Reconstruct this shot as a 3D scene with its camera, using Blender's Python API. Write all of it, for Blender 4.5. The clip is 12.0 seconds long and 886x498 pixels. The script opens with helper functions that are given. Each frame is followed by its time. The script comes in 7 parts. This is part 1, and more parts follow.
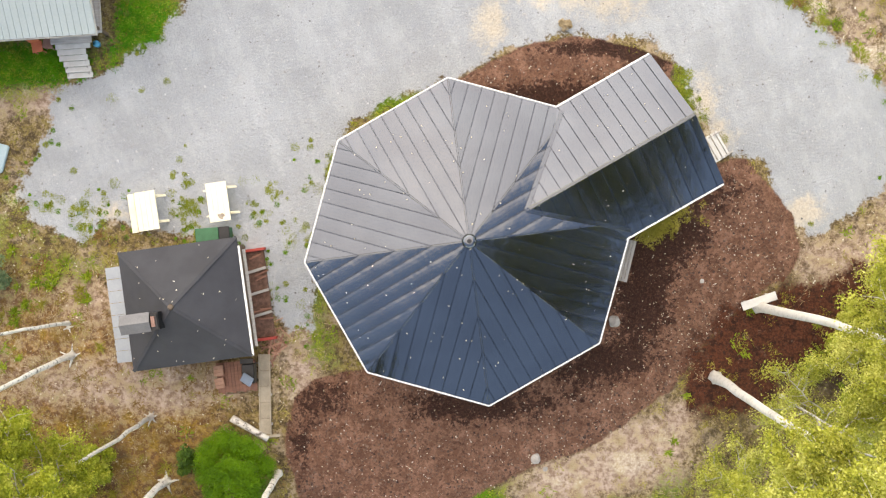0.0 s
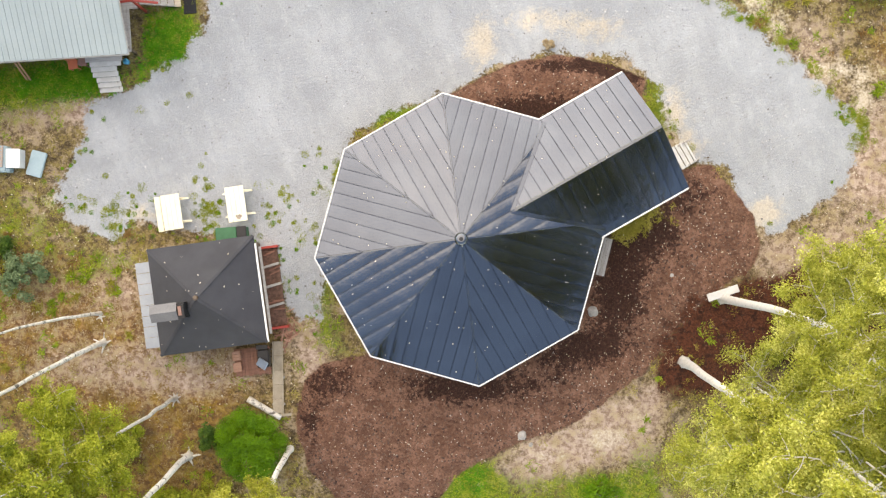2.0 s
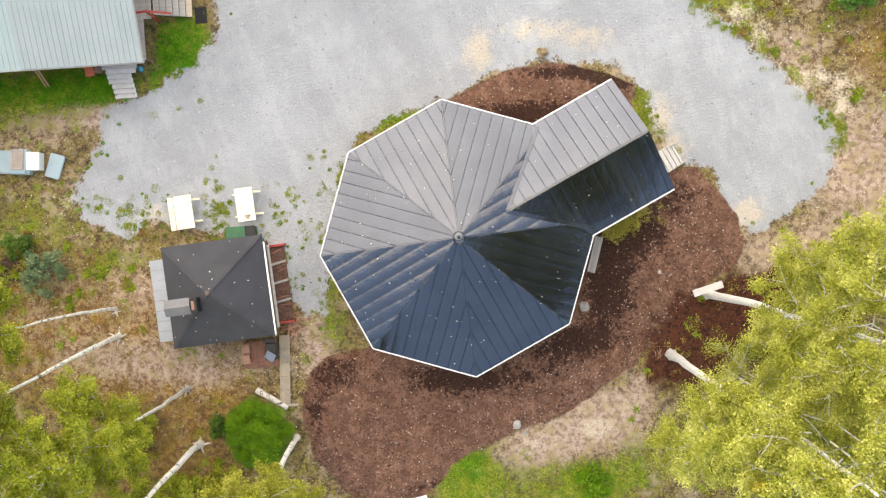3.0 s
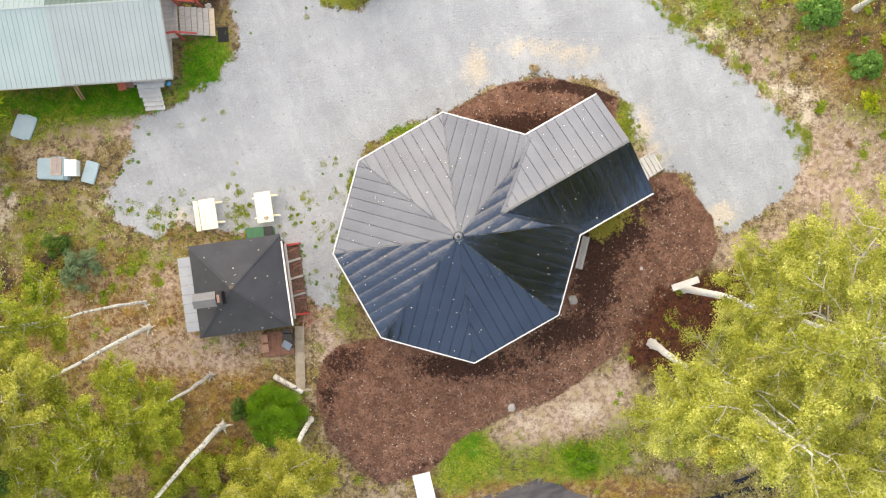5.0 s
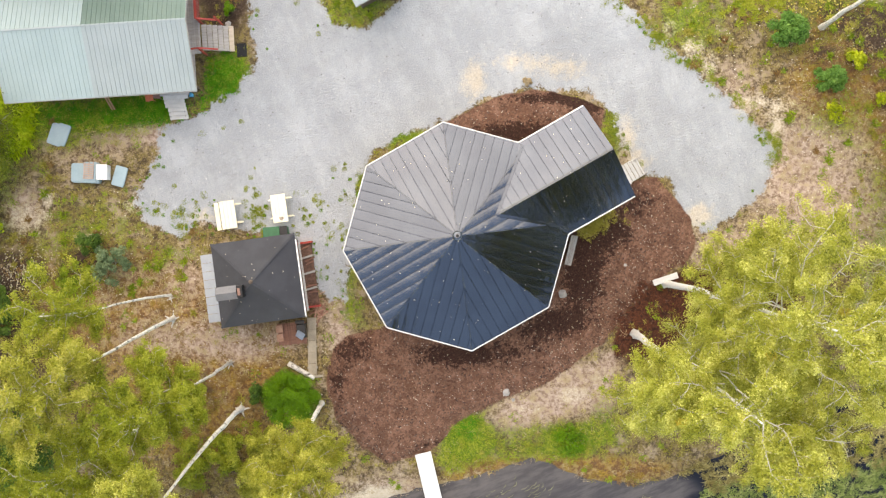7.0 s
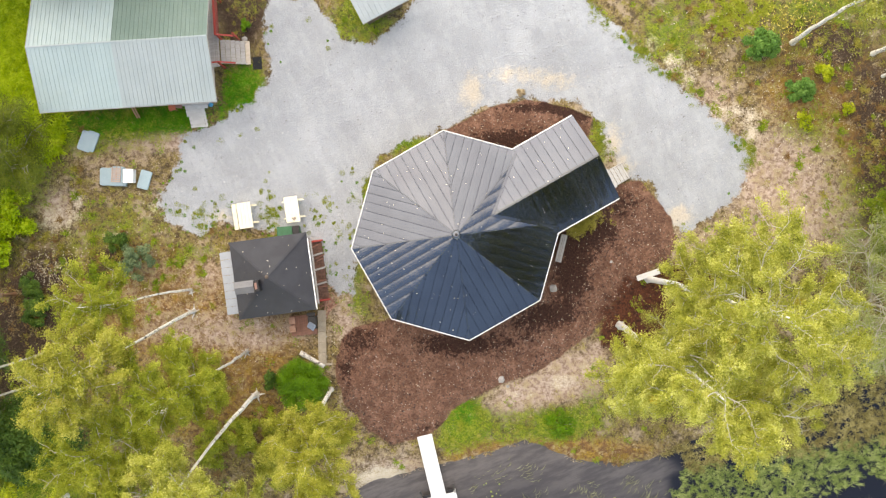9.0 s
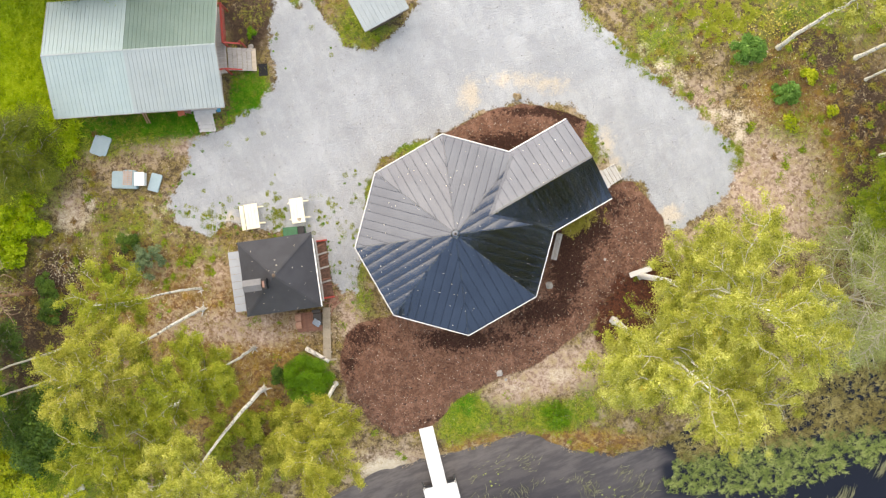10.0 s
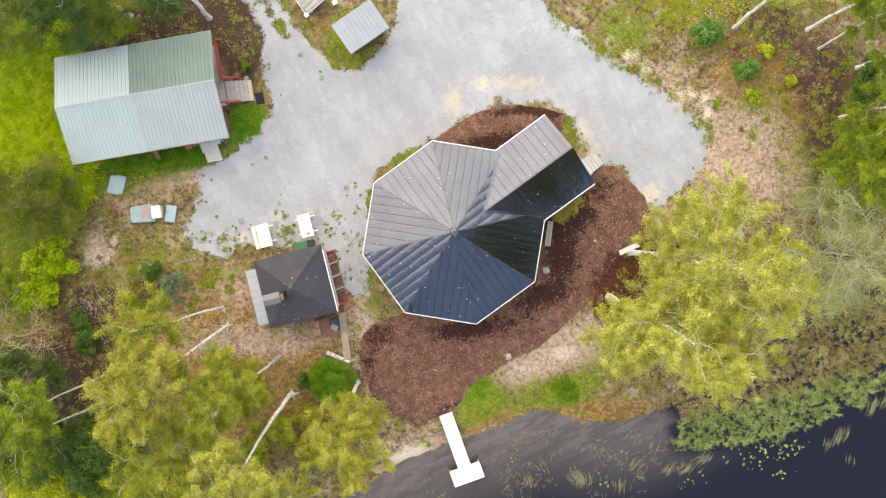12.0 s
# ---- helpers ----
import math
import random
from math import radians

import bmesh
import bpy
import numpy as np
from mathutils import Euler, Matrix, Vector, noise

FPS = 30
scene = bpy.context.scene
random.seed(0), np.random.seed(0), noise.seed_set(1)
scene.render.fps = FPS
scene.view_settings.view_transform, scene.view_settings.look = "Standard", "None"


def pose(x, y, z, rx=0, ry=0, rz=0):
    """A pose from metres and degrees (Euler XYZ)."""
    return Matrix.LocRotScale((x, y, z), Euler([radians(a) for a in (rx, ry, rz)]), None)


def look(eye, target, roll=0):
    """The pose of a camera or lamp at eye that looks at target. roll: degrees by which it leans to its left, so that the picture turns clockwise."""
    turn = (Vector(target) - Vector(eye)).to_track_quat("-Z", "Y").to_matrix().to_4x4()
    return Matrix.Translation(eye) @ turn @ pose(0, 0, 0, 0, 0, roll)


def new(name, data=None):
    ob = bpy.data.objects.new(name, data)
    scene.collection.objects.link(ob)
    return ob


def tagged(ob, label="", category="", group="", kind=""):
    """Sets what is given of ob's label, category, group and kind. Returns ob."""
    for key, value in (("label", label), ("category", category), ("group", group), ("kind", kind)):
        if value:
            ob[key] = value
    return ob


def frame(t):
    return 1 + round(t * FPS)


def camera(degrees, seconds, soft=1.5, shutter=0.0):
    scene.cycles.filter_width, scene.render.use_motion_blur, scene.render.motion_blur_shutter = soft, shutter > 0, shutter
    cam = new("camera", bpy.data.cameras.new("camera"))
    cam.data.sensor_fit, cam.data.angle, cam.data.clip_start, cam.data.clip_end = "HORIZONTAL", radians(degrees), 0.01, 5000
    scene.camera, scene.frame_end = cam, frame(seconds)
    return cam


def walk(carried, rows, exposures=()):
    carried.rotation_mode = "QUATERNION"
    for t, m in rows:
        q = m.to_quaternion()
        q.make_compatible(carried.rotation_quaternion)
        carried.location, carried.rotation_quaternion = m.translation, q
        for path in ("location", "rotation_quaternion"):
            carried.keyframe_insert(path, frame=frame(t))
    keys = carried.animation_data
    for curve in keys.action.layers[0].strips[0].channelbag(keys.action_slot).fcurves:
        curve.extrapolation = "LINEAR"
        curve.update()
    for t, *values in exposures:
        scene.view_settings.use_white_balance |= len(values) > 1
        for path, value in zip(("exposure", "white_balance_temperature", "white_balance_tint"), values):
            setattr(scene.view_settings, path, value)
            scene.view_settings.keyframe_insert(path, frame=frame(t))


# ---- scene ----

# ---------------------------------------------------------------- camera
cam = camera(52.0, 12.0, soft=1.25)
ROWS = [
    (0.0, 0.733, -0.207, 37.059, -0.52),
    (0.5, 0.778, -0.233, 38.046, -0.48),
    (1.0, 0.851, -0.266, 39.051, -0.48),
    (1.5, 0.928, -0.294, 40.075, -0.50),
    (2.0, 0.990, -0.328, 41.102, -0.53),
    (2.5, 1.054, -0.366, 42.146, -0.57),
    (3.0, 1.072, -0.416, 43.196, -0.56),
    (5.0, 1.073, -0.489, 47.390, -0.58),
    (5.5, 1.074, -0.516, 48.441, -0.60),
    (6.0, 1.082, -0.549, 49.504, -0.57),
    (6.5, 1.090, -0.579, 50.577, -0.56),
    (7.0, 1.111, -0.605, 51.654, -0.53),
    (9.0, 1.169, -0.728, 55.952, -0.51),
    (9.5, 1.193, -0.757, 57.024, -0.61),
    (10.0, 1.206, -0.806, 58.086, -0.79),
    (10.5, 1.213, -0.856, 59.153, -1.32),
    (11.0, 1.213, -0.904, 60.227, -2.60),
    (11.5, 1.186, -0.963, 61.298, -4.45),
    (12.0, 1.171, -1.025, 62.369, -6.82),
]
walk(cam, [(t, pose(x, y, z, 0, 0.80, turn)) for t, x, y, z, turn in ROWS], exposures=[(0.0, 1.96, 9700, 13.0), (12.0, 1.96, 9700, 13.0)])

# ---------------------------------------------------------------- light
SUN_AZIMUTH, SUN_HEIGHT = 113.0, 53.0      # degrees: counted from +x towards +y; above the horizon
world = bpy.data.worlds.new("world")
scene.world = world
world.use_nodes = True
sky = world.node_tree.nodes.new("ShaderNodeTexSky")
sky.sky_type, sky.sun_disc = "NISHITA", False
sky.sun_elevation, sky.sun_rotation = radians(SUN_HEIGHT), radians(90 - SUN_AZIMUTH)
sky.air_density, sky.dust_density, sky.ozone_density = 1.0, 0.15, 1.6
world.node_tree.links.new(sky.outputs[0], world.node_tree.nodes["Background"].inputs[0])
world.node_tree.nodes["Background"].inputs[1].default_value = 0.15
sun = bpy.data.lights.new("sun", "SUN")
sun.energy, sun.angle, sun.color = 1.1, radians(101), (1.0, 0.90, 0.745)
a, e = radians(SUN_AZIMUTH), radians(SUN_HEIGHT)
new("sun", sun).matrix_world = look((60 * math.cos(a), 60 * math.sin(a), 60 * math.tan(e)), (0, 0, 0))


# ---------------------------------------------------------------- materials
class Nodes:
    """Short hand for building node trees."""

    def __init__(self, name):
        self.mat = bpy.data.materials.new(name)
        self.mat.use_nodes = True
        self.tree = self.mat.node_tree
        self.bsdf = self.tree.nodes["Principled BSDF"]
        self.out = self.tree.nodes["Material Output"]
        geo = self.tree.nodes.new("ShaderNodeNewGeometry")
        self.pos, self.island = geo.outputs["Position"], geo.outputs["Random Per Island"]
        self.object_pos = self.tree.nodes.new("ShaderNodeTexCoord").outputs["Object"]

    def put(self, socket, value):
        if hasattr(value, "links"):
            self.tree.links.new(value, socket)
        elif isinstance(value, tuple) and len(value) == 3:
            socket.default_value = (*value, 1)
        else:
            socket.default_value = value

    def noise(self, scale, detail=4.0, rough=0.55, at=None, stretch=None):
        n = self.tree.nodes.new("ShaderNodeTexNoise")
        n.inputs["Scale"].default_value, n.inputs["Detail"].default_value, n.inputs["Roughness"].default_value = scale, detail, rough
        where = at or self.pos
        if stretch:
            m = self.tree.nodes.new("ShaderNodeMapping")
            if at is None:
                # ground patterns lie askew to the axes
                m.vector_type = "TEXTURE"
                m.inputs["Scale"].default_value = tuple(1 / v for v in stretch)
                m.inputs["Rotation"].default_value = (0, 0, 0.38)
            else:
                m.inputs["Scale"].default_value = stretch
            self.tree.links.new(where, m.inputs["Vector"])
            where = m.outputs[0]
        self.tree.links.new(where, n.inputs["Vector"])
        return n.outputs["Fac"]

    def cells(self, scale, feature="F1", output="Distance"):
        n = self.tree.nodes.new("ShaderNodeTexVoronoi")
        n.feature = feature
        n.inputs["Scale"].default_value = scale
        self.tree.links.new(self.pos, n.inputs["Vector"])
        return n.outputs[output]

    def attribute(self, name):
        n = self.tree.nodes.new("ShaderNodeAttribute")
        n.attribute_name = name
        return n.outputs["Fac"]

    def math(self, op, x, y=0.0):
        n = self.tree.nodes.new("ShaderNodeMath")
        n.operation = op
        self.put(n.inputs[0], x), self.put(n.inputs[1], y)
        return n.outputs[0]

    def step(self, x, low, high):
        n = self.tree.nodes.new("ShaderNodeMapRange")
        n.interpolation_type = "SMOOTHSTEP"
        self.put(n.inputs["Value"], x)
        n.inputs["From Min"].default_value, n.inputs["From Max"].default_value = low, high
        return n.outputs[0]

    def mix(self, f, x, y, blend="MIX"):
        n = self.tree.nodes.new("ShaderNodeMix")
        n.data_type, n.blend_type = "RGBA", blend
        self.put(n.inputs[0], f)
        self.put(n.inputs[6], x), self.put(n.inputs[7], y)
        return n.outputs[2]

    def random(self):
        return self.tree.nodes.new("ShaderNodeObjectInfo").outputs["Random"]

    def bump(self, height, distance, strength=1.0, before=None):
        n = self.tree.nodes.new("ShaderNodeBump")
        n.inputs["Strength"].default_value, n.inputs["Distance"].default_value = strength, distance
        self.tree.links.new(height, n.inputs["Height"])
        if before:
            self.tree.links.new(before, n.inputs["Normal"])
        return n.outputs[0]

    def done(self, color, rough=0.7, metal=0.0, normal=None, spec=None):
        self.put(self.bsdf.inputs["Base Color"], color)
        self.put(self.bsdf.inputs["Roughness"], rough)
        self.put(self.bsdf.inputs["Metallic"], metal)
        if spec is not None:
            self.put(self.bsdf.inputs["Specular IOR Level"], spec)
        if normal:
            self.tree.links.new(normal, self.bsdf.inputs["Normal"])
        return self.mat


def surface(name, dark, light, coarse=1.5, fine=25.0, rough=0.7, metal=0.0, relief=0.004, vary=0.12, stretch=None):
    """A plain weathered surface: two scales of mottling, fine relief, and a shift from piece to piece."""
    n = Nodes(name)
    big = n.noise(coarse, 3, at=n.object_pos if stretch else None, stretch=stretch)
    small = n.noise(fine, 4, at=n.object_pos if stretch else None, stretch=stretch)
    f = n.math("ADD", n.math("MULTIPLY", n.step(big, 0.3, 0.7), 0.6), n.math("MULTIPLY", n.step(small, 0.3, 0.7), 0.4))
    color = n.mix(f, dark, light)
    if vary:
        shade = n.math("ADD", n.math("MULTIPLY", n.random(), 2 * vary), 1 - vary)
        color = n.mix(1.0, color, n.mix(shade, (0.0, 0.0, 0.0), (1.0, 1.0, 1.0)), "MULTIPLY")
    return n.done(color, rough, metal, n.bump(small, relief))


def roof_metal(name, dark, light, rough, metal, dents):
    n = Nodes(name)
    big, mid, small = n.noise(0.5, 2), n.noise(1.6, 2), n.noise(14, 4)
    color = n.mix(n.step(big, 0.35, 0.65), dark, light)
    r = n.math("ADD", n.math("MULTIPLY", n.noise(3, 4), 0.08), rough - 0.04)
    return n.done(color, r, metal, n.bump(small, 0.0004, 0.5, n.bump(mid, dents)))


M_ROOF = roof_metal("graphite seam metal", (0.110, 0.121, 0.138), (0.121, 0.134, 0.152), 0.18, 1.0, 0.014)
M_GREEN_ROOF = surface("pale green sheet metal", (0.305, 0.395, 0.392), (0.35, 0.44, 0.437), 0.6, 12, 0.55, 0.0, 0.002, 0.04)
M_GREEN_ROOF_DULL = surface("duller green sheet metal", (0.285, 0.338, 0.338), (0.335, 0.388, 0.388), 0.6, 12, 0.55, 0.0, 0.002, 0.04)
M_GREEN_ROOF_DARK = surface("darker green sheet metal", (0.105, 0.168, 0.140), (0.145, 0.212, 0.182), 0.7, 10, 0.6, 0.0, 0.002, 0.04)
M_SHED_ROOF = surface("pale grey sheet metal", (0.24, 0.285, 0.295), (0.30, 0.345, 0.355), 0.8, 12, 0.55, 0.0, 0.002, 0.04)
M_SHEET = surface("light grey sheet metal", (0.28, 0.305, 0.33), (0.35, 0.375, 0.40), 1.2, 15, 0.5, 0.2, 0.002, 0.05)
M_HOOD = surface("dull zinc sheet", (0.13, 0.13, 0.135), (0.19, 0.19, 0.195), 2, 20, 0.6, 0.3, 0.002, 0.0)
M_FELT = surface("black roofing felt", (0.030, 0.031, 0.037), (0.048, 0.049, 0.057), 0.9, 60, 0.82, 0, 0.003, 0.05)
M_WHITE = surface("white paint", (0.72, 0.72, 0.70), (0.82, 0.82, 0.80), 2, 30, 0.5, 0, 0.001, 0.03)
M_CREAM = surface("cream painted wood", (0.74, 0.68, 0.50), (0.84, 0.79, 0.62), 3, 40, 0.55, 0, 0.001, 0.04)
M_RAW = surface("weathered grey board", (0.30, 0.28, 0.26), (0.46, 0.44, 0.41), 2, 30, 0.8, 0, 0.003, 0.18, (1, 6, 6))
M_GREYPALE = surface("pale bleached tread", (0.50, 0.49, 0.46), (0.62, 0.61, 0.58), 3, 30, 0.8, 0, 0.003, 0.08)
M_NEWWOOD = surface("pale new board", (0.46, 0.38, 0.28), (0.60, 0.51, 0.40), 2, 30, 0.7, 0, 0.002, 0.12, (1, 6, 6))
M_BROWN = surface("red-brown stained wood", (0.20, 0.085, 0.055), (0.30, 0.14, 0.095), 2, 30, 0.65, 0, 0.002, 0.15, (1, 6, 6))
M_RED = surface("red paint", (0.32, 0.035, 0.025), (0.42, 0.055, 0.04), 2, 30, 0.55, 0, 0.001, 0.06)
M_LOGWALL = surface("dark log wall", (0.10, 0.07, 0.05), (0.17, 0.12, 0.085), 2, 25, 0.75, 0, 0.004, 0.1)
M_BLACK = surface("black metal", (0.012, 0.012, 0.013), (0.022, 0.022, 0.024), 3, 40, 0.45, 0.3, 0.001, 0.05)
M_RUBBER = surface("black rubber", (0.008, 0.008, 0.009), (0.016, 0.016, 0.017), 5, 60, 0.9, 0, 0.003, 0.0)
M_BRICK = surface("old red brick", (0.24, 0.13, 0.10), (0.34, 0.20, 0.16), 5, 40, 0.85, 0, 0.004, 0.15)
M_BLUE_PLASTIC = surface("faded blue-grey fibreglass", (0.24, 0.36, 0.40), (0.32, 0.44, 0.48), 1.5, 20, 0.5, 0, 0.001, 0.05)
M_GREENBOX = surface("dark green plastic", (0.01, 0.10, 0.04), (0.02, 0.14, 0.06), 3, 30, 0.5, 0, 0.001, 0.05)
M_BLUE = surface("blue plastic", (0.02, 0.28, 0.45), (0.04, 0.34, 0.52), 3, 30, 0.4, 0, 0.001, 0.0)
M_ORANGE = surface("orange-red plastic", (0.50, 0.13, 0.06), (0.60, 0.18, 0.09), 3, 30, 0.5, 0, 0.001, 0.0)
M_STONE = surface("grey stone", (0.25, 0.23, 0.21), (0.46, 0.44, 0.41), 4, 30, 0.85, 0, 0.01, 0.2)
M_GRILLBLUE = surface("grey-blue grill lid", (0.20, 0.25, 0.32), (0.28, 0.33, 0.40), 3, 30, 0.35, 0.5, 0.001, 0.0)


def bark(name, pale, dark, marks):
    n = Nodes(name)
    bands = n.noise(1.6, 6, 0.75, n.object_pos, (1.6, 1.6, 3.2))
    color = n.mix(n.step(bands, 0.57 - marks, 0.66 - marks), pale, dark)
    color = n.mix(n.step(n.noise(0.5, 3, 0.5, n.object_pos), 0.5, 0.8), color, n.mix(0.45, color, dark))
    color = n.mix(n.step(n.noise(6, 4), 0.45, 0.75), color, n.mix(0.3, color, (0.20, 0.19, 0.15)))
    return n.done(color, 0.8, 0, n.bump(n.noise(20, 4), 0.01))


M_BIRCH = bark("white birch bark", (0.66, 0.63, 0.57), (0.12, 0.105, 0.09), 0.04)
M_BIRCH_SMOOTH = bark("smooth pale birch bark", (0.60, 0.58, 0.54), (0.22, 0.20, 0.17), -0.01)
M_TWIG = bark("pale grey branch", (0.42, 0.39, 0.34), (0.26, 0.22, 0.18), 0.0)
M_LIMB = bark("white birch limb", (0.52, 0.49, 0.43), (0.25, 0.22, 0.18), 0.0)
M_WILLOW = bark("willow twig", (0.40, 0.36, 0.29), (0.22, 0.18, 0.14), 0.0)
M_PALEBARK = bark("pale grey bark", (0.50, 0.47, 0.42), (0.16, 0.14, 0.12), 0.04)
M_GREYBARK = bark("grey bark", (0.30, 0.28, 0.25), (0.10, 0.085, 0.07), 0.08)
M_DEADWOOD = bark("dead reddish branch", (0.33, 0.22, 0.16), (0.20, 0.12, 0.08), 0.0)
M_PINEBARK = bark("red pine bark", (0.30, 0.15, 0.08), (0.13, 0.08, 0.055), 0.05)


def foliage(name, deep, mid, tip, gloss=0.5, through_part=0.18):
    """Leaves whose tone shifts from leaf to leaf and from bough to bough."""
    n = Nodes(name)
    boughs = n.step(n.noise(1.5, 4, 0.6), 0.38, 0.62)
    f = n.math("ADD", n.math("MULTIPLY", boughs, 0.26), n.math("MULTIPLY", n.island, 0.40))
    f = n.math("ADD", f, n.math("MULTIPLY", n.attribute("tone"), 0.34))
    color = n.mix(n.step(f, 0.0, 0.46), deep, mid)
    color = n.mix(n.step(f, 0.40, 0.98), color, tip)
    n.done(color, gloss, spec=0.2)
    back = n.tree.nodes.new("ShaderNodeBsdfTranslucent")
    n.tree.links.new(color, back.inputs[0])
    both = n.tree.nodes.new("ShaderNodeMixShader")
    both.inputs[0].default_value = through_part
    n.tree.links.new(n.bsdf.outputs[0], both.inputs[1])
    n.tree.links.new(back.outputs[0], both.inputs[2])
    n.tree.links.new(both.outputs[0], n.out.inputs[0])
    return n.mat


L_BIRCH = foliage("yellow-green birch leaves", (0.075, 0.096, 0.009), (0.315, 0.330, 0.040), (0.66, 0.640, 0.19), 0.5, 0.13)
L_BIRCH_OLD = foliage("olive birch leaves", (0.080, 0.095, 0.009), (0.265, 0.275, 0.026), (0.54, 0.50, 0.12), 0.5, 0.13)
L_GREEN = foliage("mid-green leaves", (0.045, 0.085, 0.007), (0.15, 0.225, 0.013), (0.35, 0.41, 0.035))
L_BIRCH_GREEN = foliage("green birch leaves", (0.068, 0.102, 0.008), (0.225, 0.265, 0.018), (0.46, 0.46, 0.075), 0.5, 0.13)
L_WILD = foliage("olive wild herbs", (0.10, 0.098, 0.012), (0.255, 0.230, 0.030), (0.48, 0.41, 0.12))
L_ALDER = foliage("alder leaves", (0.040, 0.062, 0.008), (0.115, 0.150, 0.014), (0.235, 0.265, 0.028))
L_DARK = foliage("dark green leaves", (0.020, 0.052, 0.010), (0.058, 0.125, 0.019), (0.14, 0.235, 0.036))
L_BRIGHT = foliage("bright yellow-green leaves", (0.14, 0.19, 0.010), (0.34, 0.41, 0.020), (0.60, 0.60, 0.05))
L_BUSH = foliage("fresh green clipped leaves", (0.038, 0.108, 0.004), (0.086, 0.205, 0.006), (0.155, 0.31, 0.012))
L_PALE = foliage("pale yellow-green leaves", (0.20, 0.235, 0.045), (0.36, 0.395, 0.095), (0.52, 0.54, 0.19))
L_WILLOW = foliage("dull willow leaves", (0.13, 0.165, 0.050), (0.26, 0.30, 0.095), (0.40, 0.43, 0.17))
L_TEAL = foliage("blue-green juniper needles", (0.045, 0.085, 0.038), (0.125, 0.190, 0.090), (0.27, 0.345, 0.18))
L_SHRUB = foliage("cool green shrub leaves", (0.035, 0.10, 0.015), (0.085, 0.21, 0.035), (0.19, 0.35, 0.075))
L_FERN = foliage("bright fern fronds", (0.065, 0.140, 0.004), (0.29, 0.430, 0.010), (0.58, 0.67, 0.05))
L_WEED = foliage("olive weed leaves", (0.075, 0.11, 0.010), (0.18, 0.225, 0.020), (0.34, 0.35, 0.05))
L_GRASS = foliage("grass blades", (0.13, 0.17, 0.012), (0.27, 0.31, 0.026), (0.42, 0.42, 0.07))
L_DRY = foliage("dry straw", (0.22, 0.155, 0.085), (0.40, 0.305, 0.18), (0.56, 0.46, 0.30))
L_REED = foliage("dull reeds", (0.055, 0.036, 0.014), (0.20, 0.165, 0.050), (0.50, 0.43, 0.19), 0.5, 0.15)
L_SEDGE = foliage("green water sedge", (0.035, 0.06, 0.014), (0.15, 0.21, 0.048), (0.40, 0.45, 0.17), 0.5, 0.15)
L_YELLOW = foliage("yellow fallen leaves", (0.40, 0.30, 0.05), (0.60, 0.48, 0.10), (0.74, 0.62, 0.22), 0.6, 0.1)
L_AUTUMN = foliage("yellowed birch leaves", (0.28, 0.21, 0.02), (0.48, 0.37, 0.035), (0.62, 0.50, 0.10), 0.5, 0.13)
L_LITTER = foliage("fallen pale leaves", (0.40, 0.34, 0.20), (0.62, 0.56, 0.42), (0.80, 0.76, 0.66), 0.6, 0.1)


# ---------------------------------------------------------------- building blocks
def mesh_of(name, verts, faces, material=None, smooth=False):
    me = bpy.data.meshes.new(name)
    me.from_pydata([tuple(v) for v in verts], [], faces)
    if material:
        me.materials.append(material)
    if smooth:
        me.polygons.foreach_set("use_smooth", [True] * len(me.polygons))
    me.update()
    return me


def part(name, bm, material, parent, label=""):
    """Links a bmesh as one mesh under a thing or a part."""
    me = bpy.data.meshes.new(name)
    bm.normal_update()
    bm.to_mesh(me)
    bm.free()
    me.materials.append(material)
    ob = new(name, me)
    ob.parent = parent
    return tagged(ob, label)


def data_part(name, me, parent, label="", m=None):
    ob = new(name, me)
    ob.parent = parent
    if m is not None:
        ob.matrix_basis = m
    return tagged(ob, label)


def thing(name, m, label, category, group="", kind=""):
    ob = new(name)
    ob.empty_display_size = 0.2
    ob.matrix_basis = m
    return tagged(ob, label, category, group, kind)


def add_box(bm, lo, hi, bevel=0.0, m=None):
    r = bmesh.ops.create_cube(bm, size=1.0)["verts"]
    size, mid = [h - l for l, h in zip(lo, hi)], [(h + l) / 2 for l, h in zip(lo, hi)]
    bmesh.ops.scale(bm, vec=size, verts=r)
    bmesh.ops.translate(bm, vec=mid, verts=r)
    if bevel:
        edges = list({e for v in r for e in v.link_edges})
        out = bmesh.ops.bevel(bm, geom=edges, offset=bevel, segments=1, affect="EDGES")
        r = list({v for f in out["faces"] for v in f.verts} | {v for v in r if v.is_valid})
    if m is not None:
        bmesh.ops.transform(bm, matrix=m, verts=[v for v in r if v.is_valid])
    return bm


def box(lo, hi, bevel=0.008, m=None):
    return add_box(bmesh.new(), lo, hi, bevel, m)


def beam(p, q, w, h, bevel=0.006):
    """A squared bar from p to q."""
    p, q = Vector(p), Vector(q)
    d = q - p
    m = Matrix.Translation(p) @ d.to_track_quat("X", "Z").to_matrix().to_4x4()
    return box((0, -w / 2, -h / 2), (d.length, w / 2, h / 2), bevel, m)


